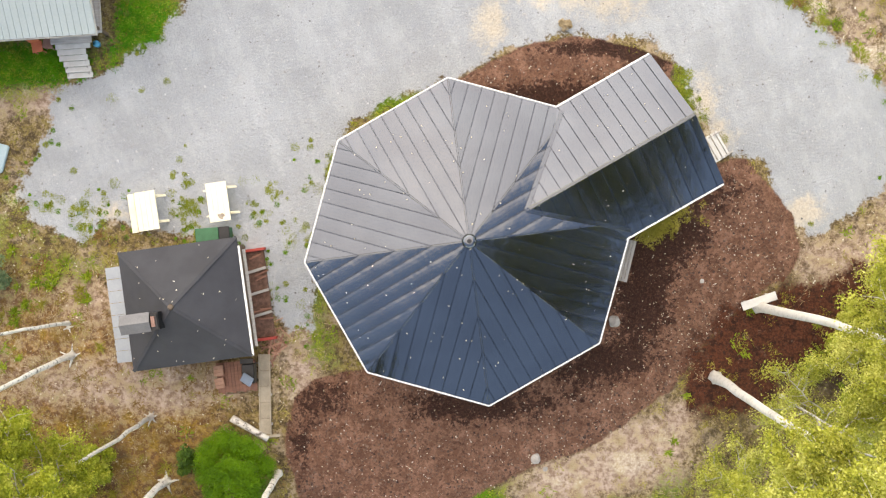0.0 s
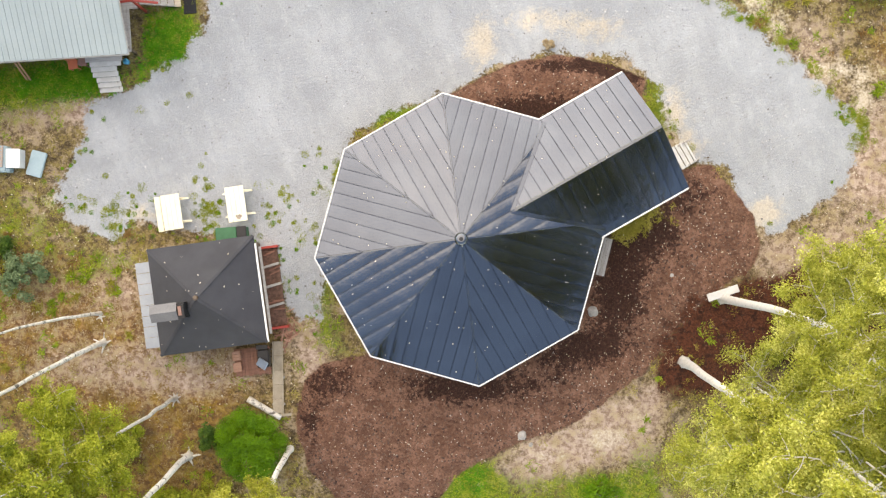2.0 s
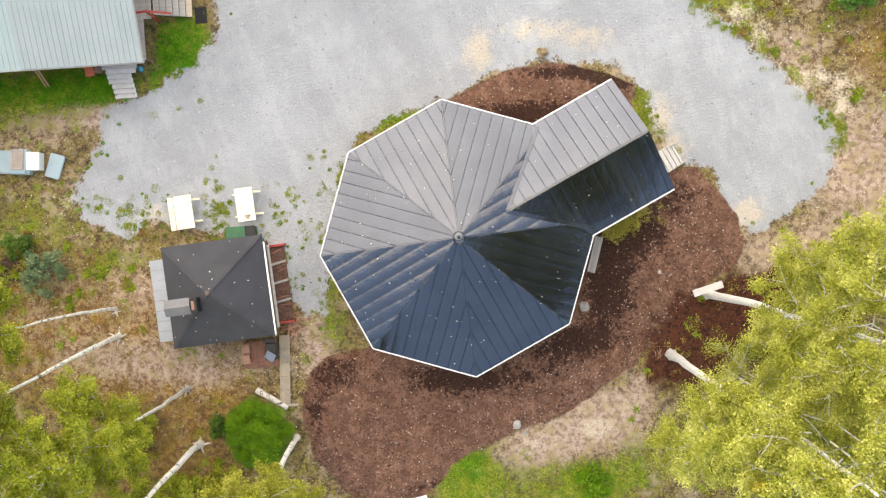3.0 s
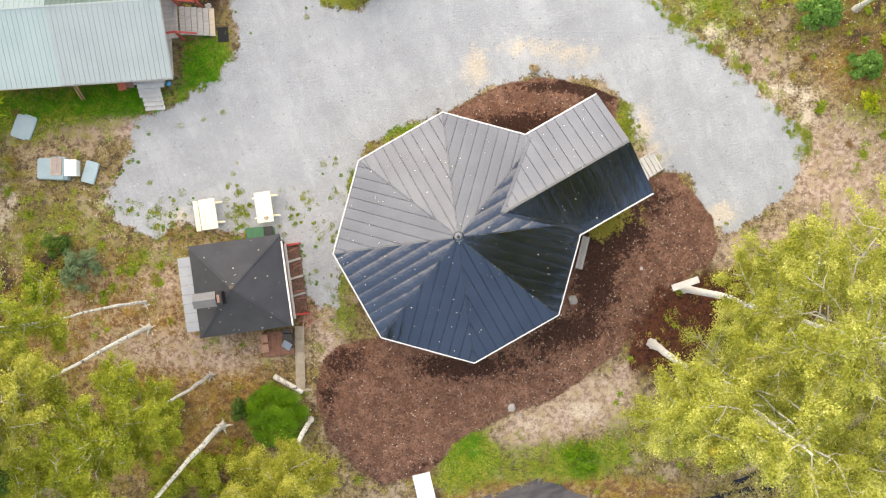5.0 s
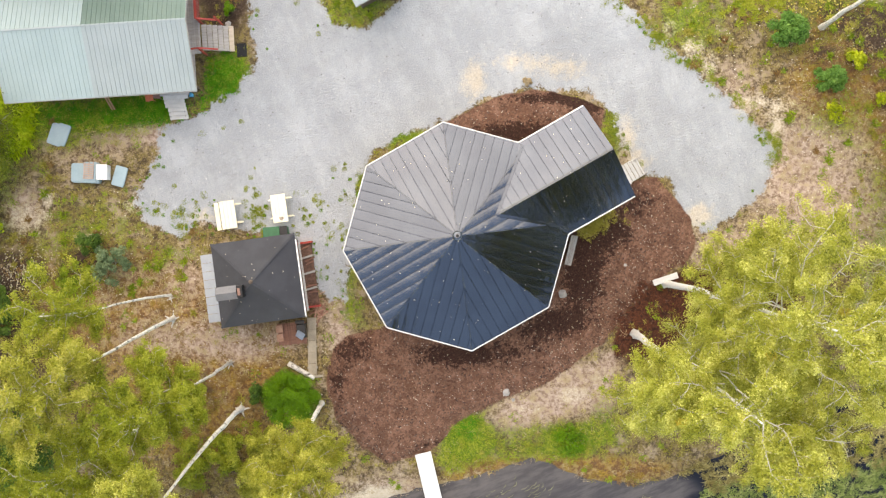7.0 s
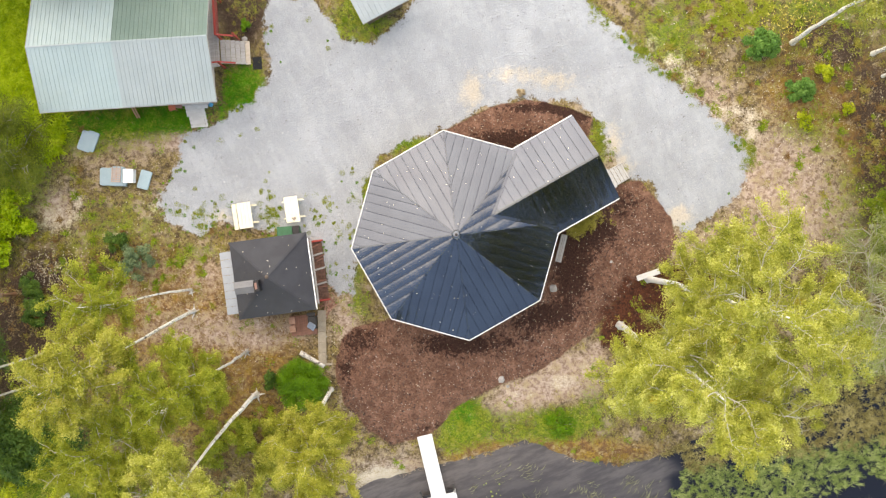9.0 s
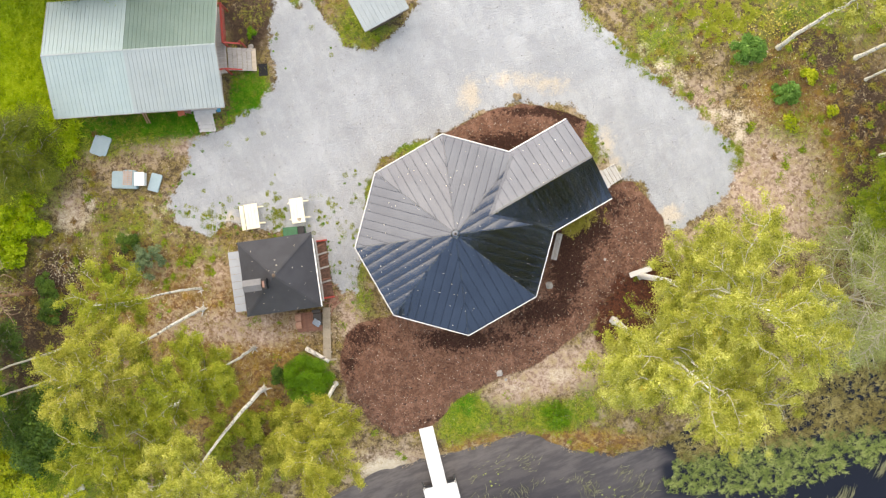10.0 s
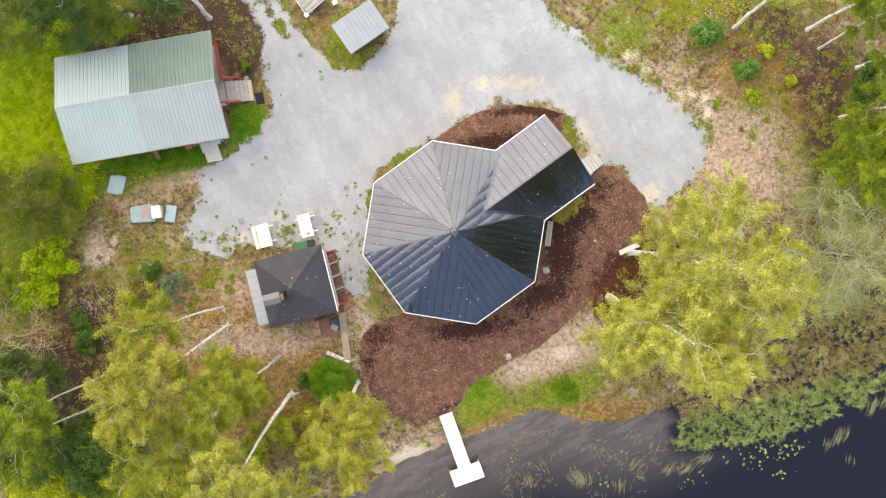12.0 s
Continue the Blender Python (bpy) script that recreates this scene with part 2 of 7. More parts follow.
def tube_data(points, radii, sides=8, cap=True):
    """Vertices and faces of a round, tapering tube through the points."""
    pts = [Vector(p) for p in points]
    verts, faces = [], []
    for i, p in enumerate(pts):
        d = (pts[min(i + 1, len(pts) - 1)] - pts[max(i - 1, 0)]).normalized()
        s = d.cross(Vector((0.31, 0.95, 0.05))).normalized()
        u = s.cross(d)
        for k in range(sides):
            w = 2 * math.pi * k / sides
            verts.append(p + (math.cos(w) * s + math.sin(w) * u) * float(radii[i]))
    for i in range(len(pts) - 1):
        for k in range(sides):
            j = (k + 1) % sides
            faces.append((i * sides + k, i * sides + j, (i + 1) * sides + j, (i + 1) * sides + k))
    if cap:
        faces += [tuple(reversed(range(sides))), tuple(range((len(pts) - 1) * sides, len(pts) * sides))]
    return verts, faces


def tube(name, points, radii, material, sides=8):
    v, f = tube_data(points, radii, sides)
    return mesh_of(name, v, f, material, True)


def quads_mesh(name, centres, side, ahead, material, bent=None):
    """Many loose four-cornered leaves in one mesh: centre, half width and half length vectors."""
    n = len(centres)
    v = np.empty((n, 4, 3))
    v[:, 0], v[:, 1], v[:, 2], v[:, 3] = centres - ahead, centres + side, centres + ahead, centres - side
    if bent is not None:
        v[:, 2] += bent
    me = bpy.data.meshes.new(name)
    me.vertices.add(4 * n), me.loops.add(4 * n), me.polygons.add(n)
    me.vertices.foreach_set("co", v.ravel())
    me.loops.foreach_set("vertex_index", np.arange(4 * n, dtype=np.int32))
    me.polygons.foreach_set("loop_start", np.arange(0, 4 * n, 4, dtype=np.int32))
    me.update(calc_edges=True)
    me.materials.append(material)
    return me


def tris_mesh(name, centres, side, ahead, material, bent=None, tone=None):
    """Many loose three-cornered leaves in one mesh; tone sets sprays of leaves apart."""
    n = len(centres)
    v = np.empty((n, 3, 3))
    v[:, 0], v[:, 1], v[:, 2] = centres - ahead - side, centres - ahead + side, centres + ahead
    if bent is not None:
        v[:, 2] += bent
    me = bpy.data.meshes.new(name)
    me.vertices.add(3 * n), me.loops.add(3 * n), me.polygons.add(n)
    me.vertices.foreach_set("co", v.ravel())
    me.loops.foreach_set("vertex_index", np.arange(3 * n, dtype=np.int32))
    me.polygons.foreach_set("loop_start", np.arange(0, 3 * n, 3, dtype=np.int32))
    me.update(calc_edges=True)
    tone = np.full(n, 0.5) if tone is None else tone
    me.attributes.new("tone", "FLOAT", "POINT").data.foreach_set("value", np.repeat(tone, 3).astype(np.float32))
    me.materials.append(material)
    return me


def leaf_sprays(name, centres, faces_to, size, material, rng, tone, slim=0.42, long=0.70, loose=0.55):
    """Leaves that lie roughly across the given directions, like shingles on each spray."""
    n = len(centres)
    up = faces_to + rng.normal(size=(n, 3)) * loose
    up /= np.linalg.norm(up, axis=1)[:, None]
    d = rng.normal(size=(n, 3))
    d -= up * (d * up).sum(1)[:, None]
    d /= np.linalg.norm(d, axis=1)[:, None]
    o = np.cross(up, d)
    s = size * rng.uniform(0.6, 1.3, (n, 1))
    return tris_mesh(name, centres, o * s * slim, d * s * long, material, None, tone)


def domes(rng, count):
    """Directions over an upper half sphere and a little below its rim, with depths towards its middle."""
    d = rng.normal(size=(count, 3))
    d /= np.linalg.norm(d, axis=1)[:, None]
    d[:, 2] = np.where(d[:, 2] < -0.25, -d[:, 2], d[:, 2])
    return d, np.cbrt(rng.uniform(0.25, 1.0, (count, 1)))


def leaf_cloud(name, centres, size, material, rng, flat=0.6, along=None, slim=0.42, long=0.62):
    n = len(centres)
    d = rng.normal(size=(n, 3))
    if along is not None:
        d = d * 0.55 + along
    d[:, 2] *= 1 - flat
    d /= np.linalg.norm(d, axis=1)[:, None]
    o = rng.normal(size=(n, 3))
    o[:, 2] *= 1 - flat
    o -= d * (o * d).sum(1)[:, None]
    o /= np.linalg.norm(o, axis=1)[:, None]
    s = size * rng.uniform(0.6, 1.3, (n, 1))
    return tris_mesh(name, centres, o * s * slim, d * s * long, material)


# ---------------------------------------------------------------- plan of the ground
def outline(points, x, y, wobble=0.0):
    """Signed distance to a closed outline, positive inside."""
    p = np.array(points, float)
    q = np.roll(p, -1, 0)
    best, inside = np.full(x.shape, 1e9), np.zeros(x.shape, bool)
    for (ax, ay), (bx, by) in zip(p, q):
        dx, dy = bx - ax, by - ay
        t = np.clip(((x - ax) * dx + (y - ay) * dy) / (dx * dx + dy * dy), 0, 1)
        best = np.minimum(best, np.hypot(x - ax - t * dx, y - ay - t * dy))
        inside ^= ((ay > y) != (by > y)) & (x < dx * (y - ay) / (dy if dy else 1e-9) + ax)
    return np.where(inside, best, -best)


def blobs(spots, x, y):
    out = np.zeros(x.shape)
    for cx, cy, rx, ry, w in spots:
        out += w * np.exp(-(((x - cx) / rx) ** 2 + ((y - cy) / ry) ** 2))
    return np.clip(out, 0, 1)


def waves(x, y, size, seed):
    """Cheap smooth noise between -1 and 1."""
    r = np.random.RandomState(seed)
    out = np.zeros(x.shape)
    for k in range(7):
        w, f, p = r.uniform(0, 6.283), r.uniform(0.6, 1.8) / size, r.uniform(0, 6.283)
        out += np.sin((x * math.cos(w) + y * math.sin(w)) * f * 6.283 + p + 1.3 * np.sin((y * math.cos(w) - x * math.sin(w)) * f * 4.1))
    return out / 4.5


GRAVEL = [(-14.6, 6.9), (-15.8, 6.6), (-15.9, 4.6), (-17.2, 2.8), (-16.9, 1.2), (-14.7, 0.2), (-13.2, 1.2), (-9.4, 0.2), (-7.2, -0.6),
          (-6.6, -3.0), (-5.2, -3.6), (-4.6, 0.5), (-4.6, 3.6), (-3.5, 5.0), (-1.2, 6.2), (1.0, 6.6), (3.0, 8.0), (5.5, 8.5), (8.6, 8.1),
          (9.9, 7.2), (10.8, 4.9), (11.7, 3.6), (13.2, 3.2), (14.0, 1.4), (15.1, 0.1), (16.7, 1.0), (18.5, 2.4), (19.5, 4.6), (18.5, 6.3),
          (16.4, 7.9), (13.9, 10.2), (11.8, 12.2), (9.7, 14.0), (8.6, 17.0), (9.0, 40.0), (-0.5, 40.0), (-0.6, 16.5), (-1.1, 14.6),
          (-2.3, 13.3), (-3.8, 12.1), (-5.3, 12.1), (-6.9, 13.9), (-8.2, 15.9), (-9.5, 18.0), (-10.6, 20.5), (-11.3, 20.5), (-9.7, 17.5), (-8.7, 15.8), (-8.4, 14.7), (-8.9, 14.7), (-10.0, 17.4), (-11.4, 20.5), (-13.2, 20.5), (-11.4, 17.6), (-10.2, 15.4), (-10.6, 13.0), (-10.3, 9.8), (-11.2, 8.3), (-12.8, 7.6)]
SOIL = [(-0.2, 5.6), (0.6, 6.7), (3.2, 7.95), (5.5, 8.4), (8.2, 8.0), (9.6, 7.3), (9.4, 6.3), (7.0, 4.5), (9.5, 2.2), (11.6, 3.3), (12.6, 3.4), (13.3, 2.5),
        (14.4, 0.9), (14.7, -0.1), (14.3, -1.2), (12.7, -2.4), (11.3, -3.7), (10.4, -4.9), (9.4, -6.1), (8.0, -7.1), (6.3, -8.2), (4.0, -9.1),
        (2.0, -10.0), (0.9, -10.7), (-0.6, -12.2), (-3.0, -12.9), (-4.6, -11.6), (-5.6, -10.4), (-6.3, -8.5), (-6.2, -6.7), (-5.1, -5.4), (-3.0, -5.2), (0, 0)]
PEAT = [(9.9, -4.7), (11.5, -2.8), (13.4, -2.1), (15.6, -1.6), (18.3, -0.6), (20.4, -0.9), (20.4, -3.4), (17.8, -5.4), (14.3, -5.6), (12.7, -7.0), (10.0, -6.9)]
LAKE = [(-9.5, -18.2), (-6.6, -17.2), (-4.0, -15.7), (-1.3, -14.9), (1.6, -14.4), (4.2, -13.6), (5.3, -13.1), (7.2, -13.9), (8.9, -14.5), (11.5, -14.7), (13.6, -14.3), (15.5, -13.4), (19.0, -11.9), (24.0, -9.4), (30.0, -7.5),
        (70.0, 6.0), (900.0, 80.0), (900.0, -1500.0), (-900.0, -1500.0), (-900.0, -300.0), (-60.0, -45.0), (-22.0, -24.0)]
GREEN = [(6.5, -10.9, 2.4, 0.6, 0.35), (9.6, -10.4, 1.2, 1.2, 0.5), (0.9, -12.4, 1.2, 1.0, 0.7), (3.0, -12.4, 1.6, 0.6, 0.4), (6.4, -12.2, 2.0, 0.6, 0.35), (-20.4, 7.0, 3.5, 1.3, 0.8), (-11.6, 8.8, 1.3, 1.8, 1.3), (-16.6, 7.6, 2.4, 0.9, 0.9), (-27, 10, 4, 6, 1.2), (-30, 2, 4, 6, 0.8), (-19, 1.2, 3, 1.6, 0.35),
         (1.7, -10.9, 1.2, 1.0, 1.2), (4.4, -11.6, 2.6, 0.8, 0.35), (8.4, -11.8, 2.4, 0.8, 0.38), (7.6, -11.4, 1.0, 0.8, 0.7), (-2.2, 5.8, 2.4, 0.7, 0.8), (-4.6, 3.6, 0.6, 2.0, 0.8),
         (9.3, 1.0, 1.3, 0.7, 0.9), (10.2, 6.0, 0.6, 1.6, 0.7), (-5.0, -2.5, 0.6, 2.0, 0.55), (-4.6, -4.6, 0.8, 0.8, 0.4), (14.5, 12.5, 2.2, 2.4, 0.6), (-4.5, 14.0, 2.2, 2.6, 0.7), (-8.9, 16.0, 0.7, 1.6, 0.8), (-10.4, 19.0, 0.8, 2.0, 0.8), (-11.6, 14.6, 0.9, 1.6, 0.7),
         (24, 14, 5, 4, 0.55), (22.5, 6.6, 2.0, 1.2, 0.45), (-15, -0.8, 2.2, 0.8, 0.4), (-21, -1.0, 3, 2, 0.4), (-26, -14, 5, 4, 1.0), (28, 2, 4, 4, 0.6)]
STRAW = [(-15.9, 6.1, 1.4, 0.7, 1.0), (8.2, -8.0, 1.8, 0.9, 1.1), (5.6, -9.5, 1.8, 0.6, 1.0), (9.8, -7.0, 0.8, 0.8, 0.8), (-12.6, -5.6, 2.6, 1.2, 0.9), (-14.2, -2.2, 1.6, 1.4, 0.75), (-16.5, -5.6, 2.0, 1.0, 0.6), (-5.6, -6.0, 0.6, 0.8, 0.9), (-20.5, 4.6, 2.0, 0.8, 0.5), (21, 3.5, 3.6, 3.4, 1.1), (17, -0.8, 4, 1.2, 0.9), (17, 8.6, 1.6, 1.6, 0.7), (7.6, -9.2, 2.6, 1.1, 0.9), (4.2, -10.4, 2.2, 0.8, 0.6), (-5.4, -4.8, 0.9, 0.8, 0.9), (-5.6, -3.2, 0.8, 1.5, 0.7),
         (-10.5, -5.8, 3.0, 1.0, 0.8), (-18.4, 6.0, 1.3, 0.9, 0.8), (-23.5, 2.0, 1.2, 1.2, 1.2), (-18.2, -2.6, 2.5, 2.5, 0.4), (-2.6, -14.3, 3.0, 1.0, 0.9), (24, 0.5, 4, 2, 0.5)]
HEATH = [(23.9, 8.4, 3.2, 1.6, 1.2), (26.6, 5.6, 1.6, 2.2, 1.0), (1.4, -13.7, 1.6, 0.5, 0.8), (8.6, -13.4, 2.0, 0.7, 1.3), (-15, -4, 4.0, 2.8, 1.1), (-12, -6.6, 3.0, 2.0, 1.0), (-20, -3, 4, 4, 0.6), (23.5, 9.5, 3.0, 3.0, 1.0), (27.5, 5.5, 2.0, 4.0, 1.0), (-25.0, -4.0, 3.5, 2.5, 1.2), (-19, 17, 6, 2, 1.2),
         (10.5, -13.3, 3.0, 0.6, 1.2), (6.0, -12.9, 3.0, 0.5, 1.0), (2.4, -13.0, 1.6, 0.5, 0.8), (-14, -10, 5, 4, 0.8), (-6.2, 15.5, 1.2, 1.2, 0.6), (-11.3, 15, 0.8, 1.5, 0.8)]
SAND = [(-23.7, 1.2, 1.5, 1.3, 0.5), (-22.2, 2.5, 0.5, 1.0, 0.6), (-20.0, 0.2, 0.6, 0.35, 0.6), (-3.6, -14.6, 1.8, 0.8, 0.7), (7.8, -9.0, 1.4, 0.6, 0.75), (5.0, -9.7, 1.0, 0.4, 0.6), (9.2, -7.8, 0.8, 0.5, 0.5), (-5.9, -6.6, 0.25, 1.2, 0.6), (19.3, 5.8, 0.5, 1.0, 0.6), (18.2, 7.6, 0.9, 0.6, 0.55), (14.6, 10.6, 0.8, 0.6, 0.7), (13.2, 11.8, 0.7, 0.6, 0.5), (-17.6, 2.0, 0.5, 1.2, 0.4), (2.2, 8.9, 0.7, 1.1, 1.1), (4.6, 10.0, 1.6, 0.7, 0.75), (7.4, 9.6, 1.5, 0.8, 0.75), (14.9, 1.2, 1.0, 0.7, 1.1), (10.9, 5.8, 0.7, 1.2, 0.9), (11.6, 4.2, 0.8, 0.8, 0.7), (-23.3, 1.6, 0.8, 0.8, 0.35),
        (17.4, 7.4, 0.8, 0.5, 0.6), (15.6, 9.6, 0.8, 0.8, 0.7), (-13.4, 1.4, 1.0, 0.6, 0.7), (-16.8, 6.6, 1.0, 0.6, 0.4), (-2.5, -15.1, 2.4, 0.7, 0.8), (19.6, 7.0, 0.8, 1.6, 0.5)]

REEDS = [(13.6, -13.2), (16.0, -12.6), (19.0, -11.6), (24.0, -9.1), (30.0, -7.2), (40.0, -4.0), (40.0, -9.6), (29.6, -12.5), (24.4, -13.3), (19.8, -13.9), (15.6, -14.6)]
SEDGE = [(14.4, -14.9), (15.6, -14.4), (19.8, -13.7), (24.4, -13.1), (29.6, -12.3), (40.0, -9.4), (40.0, -10.6), (29.3, -14.0), (27.2, -14.9), (24.1, -15.9), (21.0, -16.7), (17.9, -16.8), (14.6, -16.6)]

WATER_LEVEL = -0.35


def ground_height(x, y, lake, soil):
    bank = np.clip(-lake / 2.2 + 0.1, -0.6, 1)
    near = np.clip(1.5 - np.hypot(x, y) / 400, 0, 1)
    z = 0.05 * waves(x, y, 6.0, 3) * np.clip(-lake / 3, 0, 1) * near
    z = np.where(lake > -2.2, np.minimum(z, 0) + (np.clip(bank, -0.6, 1) - 1) * 0.55, z)
    z = np.where(lake > 1.0, z - np.clip(lake - 1.0, 0, 6) * 0.25, z)
    return z + 0.13 * np.clip(soil / 0.7, 0, 1) * (lake < -1) + 0.025 * waves(x, y, 0.7, 5) * (soil > 0) + 0.02 * waves(x, y, 1.3, 8) * (soil < 0) * near


def axis(low, high, step_size, far):
    fine = list(np.arange(low, high + 1e-6, step_size))
    return np.array([-f for f in reversed(far)] + fine + list(far))


gx = axis(-40, 40, 0.25, [41, 44, 48, 52, 60, 80, 120, 200, 400, 900, 2500])
gy = axis(-27, 27, 0.25, [28, 30, 33, 37, 42, 50, 70, 120, 200, 400, 900, 2500])
GX, GY = np.meshgrid(gx, gy)
WOB = 0.22 * waves(GX, GY, 1.6, 11) + 0.25 * waves(GX, GY, 5.0, 12)
lake_d = outline(LAKE, GX, GY) + 0.3 * WOB
soil_d = outline(SOIL, GX, GY) + 0.45 * WOB
gravel_d = outline(GRAVEL, GX, GY) + 0.8 * WOB
peat_d = outline(PEAT, GX, GY) + 0.8 * WOB
GZ = ground_height(GX, GY, lake_d, soil_d)


def grid_mesh(name, xs, ys, zs, fields, material):
    X, Y = np.meshgrid(xs, ys)
    nx, ny = len(xs), len(ys)
    me = bpy.data.meshes.new(name)
    me.vertices.add(nx * ny)
    me.vertices.foreach_set("co", np.stack([X, Y, zs], -1).ravel())
    i = (np.arange(ny - 1)[:, None] * nx + np.arange(nx - 1)[None, :]).ravel()
    f = np.stack([i, i + 1, i + nx + 1, i + nx], -1).astype(np.int32)
    me.loops.add(f.size), me.polygons.add(len(f))
    me.loops.foreach_set("vertex_index", f.ravel())
    me.polygons.foreach_set("loop_start", np.arange(0, f.size, 4, dtype=np.int32))
    me.polygons.foreach_set("use_smooth", np.ones(len(f), bool))
    me.update(calc_edges=True)
    for key, values in fields.items():
        me.attributes.new(key, "FLOAT", "POINT").data.foreach_set("value", np.ascontiguousarray(values, np.float32).ravel())
    me.materials.append(material)
    return me


def ground_material():
    n = Nodes("yard ground")
    fine, mid, big, grit = n.noise(9, 6, 0.7), n.noise(1.7, 5, 0.6), n.noise(0.33, 4), n.noise(42, 4, 0.75)
    ragged = n.math("SUBTRACT", n.math("ADD", n.math("MULTIPLY", fine, 0.9), n.math("MULTIPLY", mid, 1.1)), 1.0)

    def share(name, width, reach):
        return n.step(n.math("ADD", n.attribute(name), n.math("MULTIPLY", ragged, reach)), -width, width)

    # forest floor: moss, brown litter, dry stems
    crisp, flecks, holes = n.noise(3.4, 7, 0.72), n.noise(15, 5, 0.8), n.noise(5.2, 7, 0.78)
    base = n.mix(n.step(crisp, 0.42, 0.58), (0.106, 0.074, 0.036), (0.229, 0.175, 0.058))
    base = n.mix(n.step(fine, 0.48, 0.62), base, (0.312, 0.227, 0.124))
    base = n.mix(n.math("MULTIPLY", n.step(n.math("ADD", n.noise(0.8, 5, 0.65), n.math("MULTIPLY", fine, 0.3)), 0.66, 0.76), 0.8), base, (0.387, 0.298, 0.204))
    base = n.mix(n.math("MULTIPLY", n.step(n.math("ADD", n.noise(2.1, 5, 0.65), n.math("MULTIPLY", fine, 0.3)), 0.66, 0.74), 0.7), base, (0.044, 0.030, 0.016))
    heath = n.mix(n.step(crisp, 0.44, 0.58), (0.162, 0.081, 0.035), n.mix(n.step(mid, 0.42, 0.58), (0.342, 0.183, 0.056), (0.342, 0.232, 0.088)))
    heath = n.mix(n.math("MULTIPLY", n.step(n.math("ADD", n.noise(1.3, 6, 0.7), n.math("MULTIPLY", fine, 0.3)), 0.64, 0.74), 0.85), heath, n.mix(n.step(fine, 0.4, 0.6), (0.190, 0.110, 0.012), (0.380, 0.237, 0.039)))
    straw = n.mix(n.step(crisp, 0.40, 0.60), (0.294, 0.198, 0.143), (0.553, 0.427, 0.349))
    straw = n.mix(n.math("MULTIPLY", n.step(mid, 0.5, 0.62), 0.5), straw, (0.391, 0.295, 0.127))
    green = n.mix(n.step(fine, 0.35, 0.65), (0.05, 0.115, 0.006), (0.15, 0.235, 0.014))
    green = n.mix(n.step(mid, 0.5, 0.75), green, (0.28, 0.30, 0.05))
    color = n.mix(n.step(n.math("ADD", n.attribute("heath"), n.math("MULTIPLY", ragged, 1.5)), 0.05, 0.9), base, heath)
    color = n.mix(n.step(n.math("ADD", n.attribute("straw"), n.math("MULTIPLY", ragged, 1.5)), 0.05, 1.0), color, straw)
    color = n.mix(n.step(n.math("ADD", n.attribute("green"), n.math("MULTIPLY", ragged, 1.4)), 0.15, 0.75), color, green)
    # brown litter, coloured darker to hold the shade beneath trees
    duff_shade = n.mix(n.step(fine, 0.35, 0.75), (0.034, 0.021, 0.014), (0.125, 0.078, 0.050))
    color = n.mix(n.step(n.math("ADD", n.attribute("duff_shade"), n.math("MULTIPLY", ragged, 1.3)), 0.15, 0.8), color, duff_shade)
    color = n.mix(n.math("MULTIPLY", n.step(flecks, 0.57, 0.65), 0.45), color, (0.55, 0.455, 0.335))
    color = n.mix(n.math("MULTIPLY", n.math("MULTIPLY", n.step(holes, 0.58, 0.66), n.math("SUBTRACT", 1.0, n.math("MULTIPLY", n.attribute("straw"), 0.7))), 0.55), color, (0.055, 0.038, 0.020))
    sandy = n.mix(n.step(fine, 0.3, 0.7), (0.52, 0.43, 0.31), (0.68, 0.60, 0.47))
    sand_f = n.step(n.math("ADD", n.attribute("sand"), n.math("MULTIPLY", ragged, 1.4)), 0.25, 1.0)
    color = n.mix(sand_f, color, sandy)
    # crushed stone
    stone = n.mix(n.step(grit, 0.36, 0.64), (0.292, 0.312, 0.327), (0.420, 0.447, 0.464))
    stone = n.mix(n.math("MULTIPLY", n.step(n.noise(0.9, 6, 0.72, None, (1, 0.4, 1)), 0.46, 0.60), 0.40), stone, (0.471, 0.497, 0.508))
    stone = n.mix(n.math("MULTIPLY", n.step(n.noise(19, 4, 0.8), 0.56, 0.66), 0.40), stone, (0.197, 0.203, 0.204))
    stone = n.mix(n.math("MULTIPLY", n.step(n.noise(0.5, 6, 0.75, None, (0.5, 1.6, 1)), 0.48, 0.60), 0.24), stone, (0.295, 0.310, 0.321))
    stone = n.mix(n.math("MULTIPLY", n.step(n.noise(13, 4, 0.8, None, (1.3, 0.8, 1)), 0.57, 0.66), 0.45), stone, (0.621, 0.640, 0.638))
    stone = n.mix(n.math("MULTIPLY", sand_f, 0.75), stone, sandy)
    color = n.mix(share("gravel", 0.12, 1.1), color, stone)
    # fresh topsoil
    earth = n.mix(n.step(crisp, 0.40, 0.60), (0.138, 0.066, 0.042), (0.258, 0.141, 0.097))
    earth = n.mix(n.math("MULTIPLY", n.step(n.math("ADD", mid, n.math("MULTIPLY", fine, 0.6)), 0.80, 0.96), 0.8), earth, (0.088, 0.041, 0.026))
    # near-black earth: damp patches, plus the house's soft shade painted into the soil
    wet_shade = n.step(n.math("ADD", n.attribute("damp_shade"), n.math("MULTIPLY", n.math("ADD", ragged, n.math("MULTIPLY", n.math("SUBTRACT", holes, 0.5), 2.6)), 0.85)), 0.36, 0.56)
    earth = n.mix(n.math("MULTIPLY", wet_shade, 0.92), earth, n.mix(n.step(fine, 0.48, 0.64), (0.020, 0.007, 0.0045), (0.074, 0.031, 0.021)))
    earth = n.mix(n.math("MULTIPLY", n.step(n.noise(6.5, 6, 0.8), 0.535, 0.60), 0.72), earth, (0.050, 0.022, 0.014))
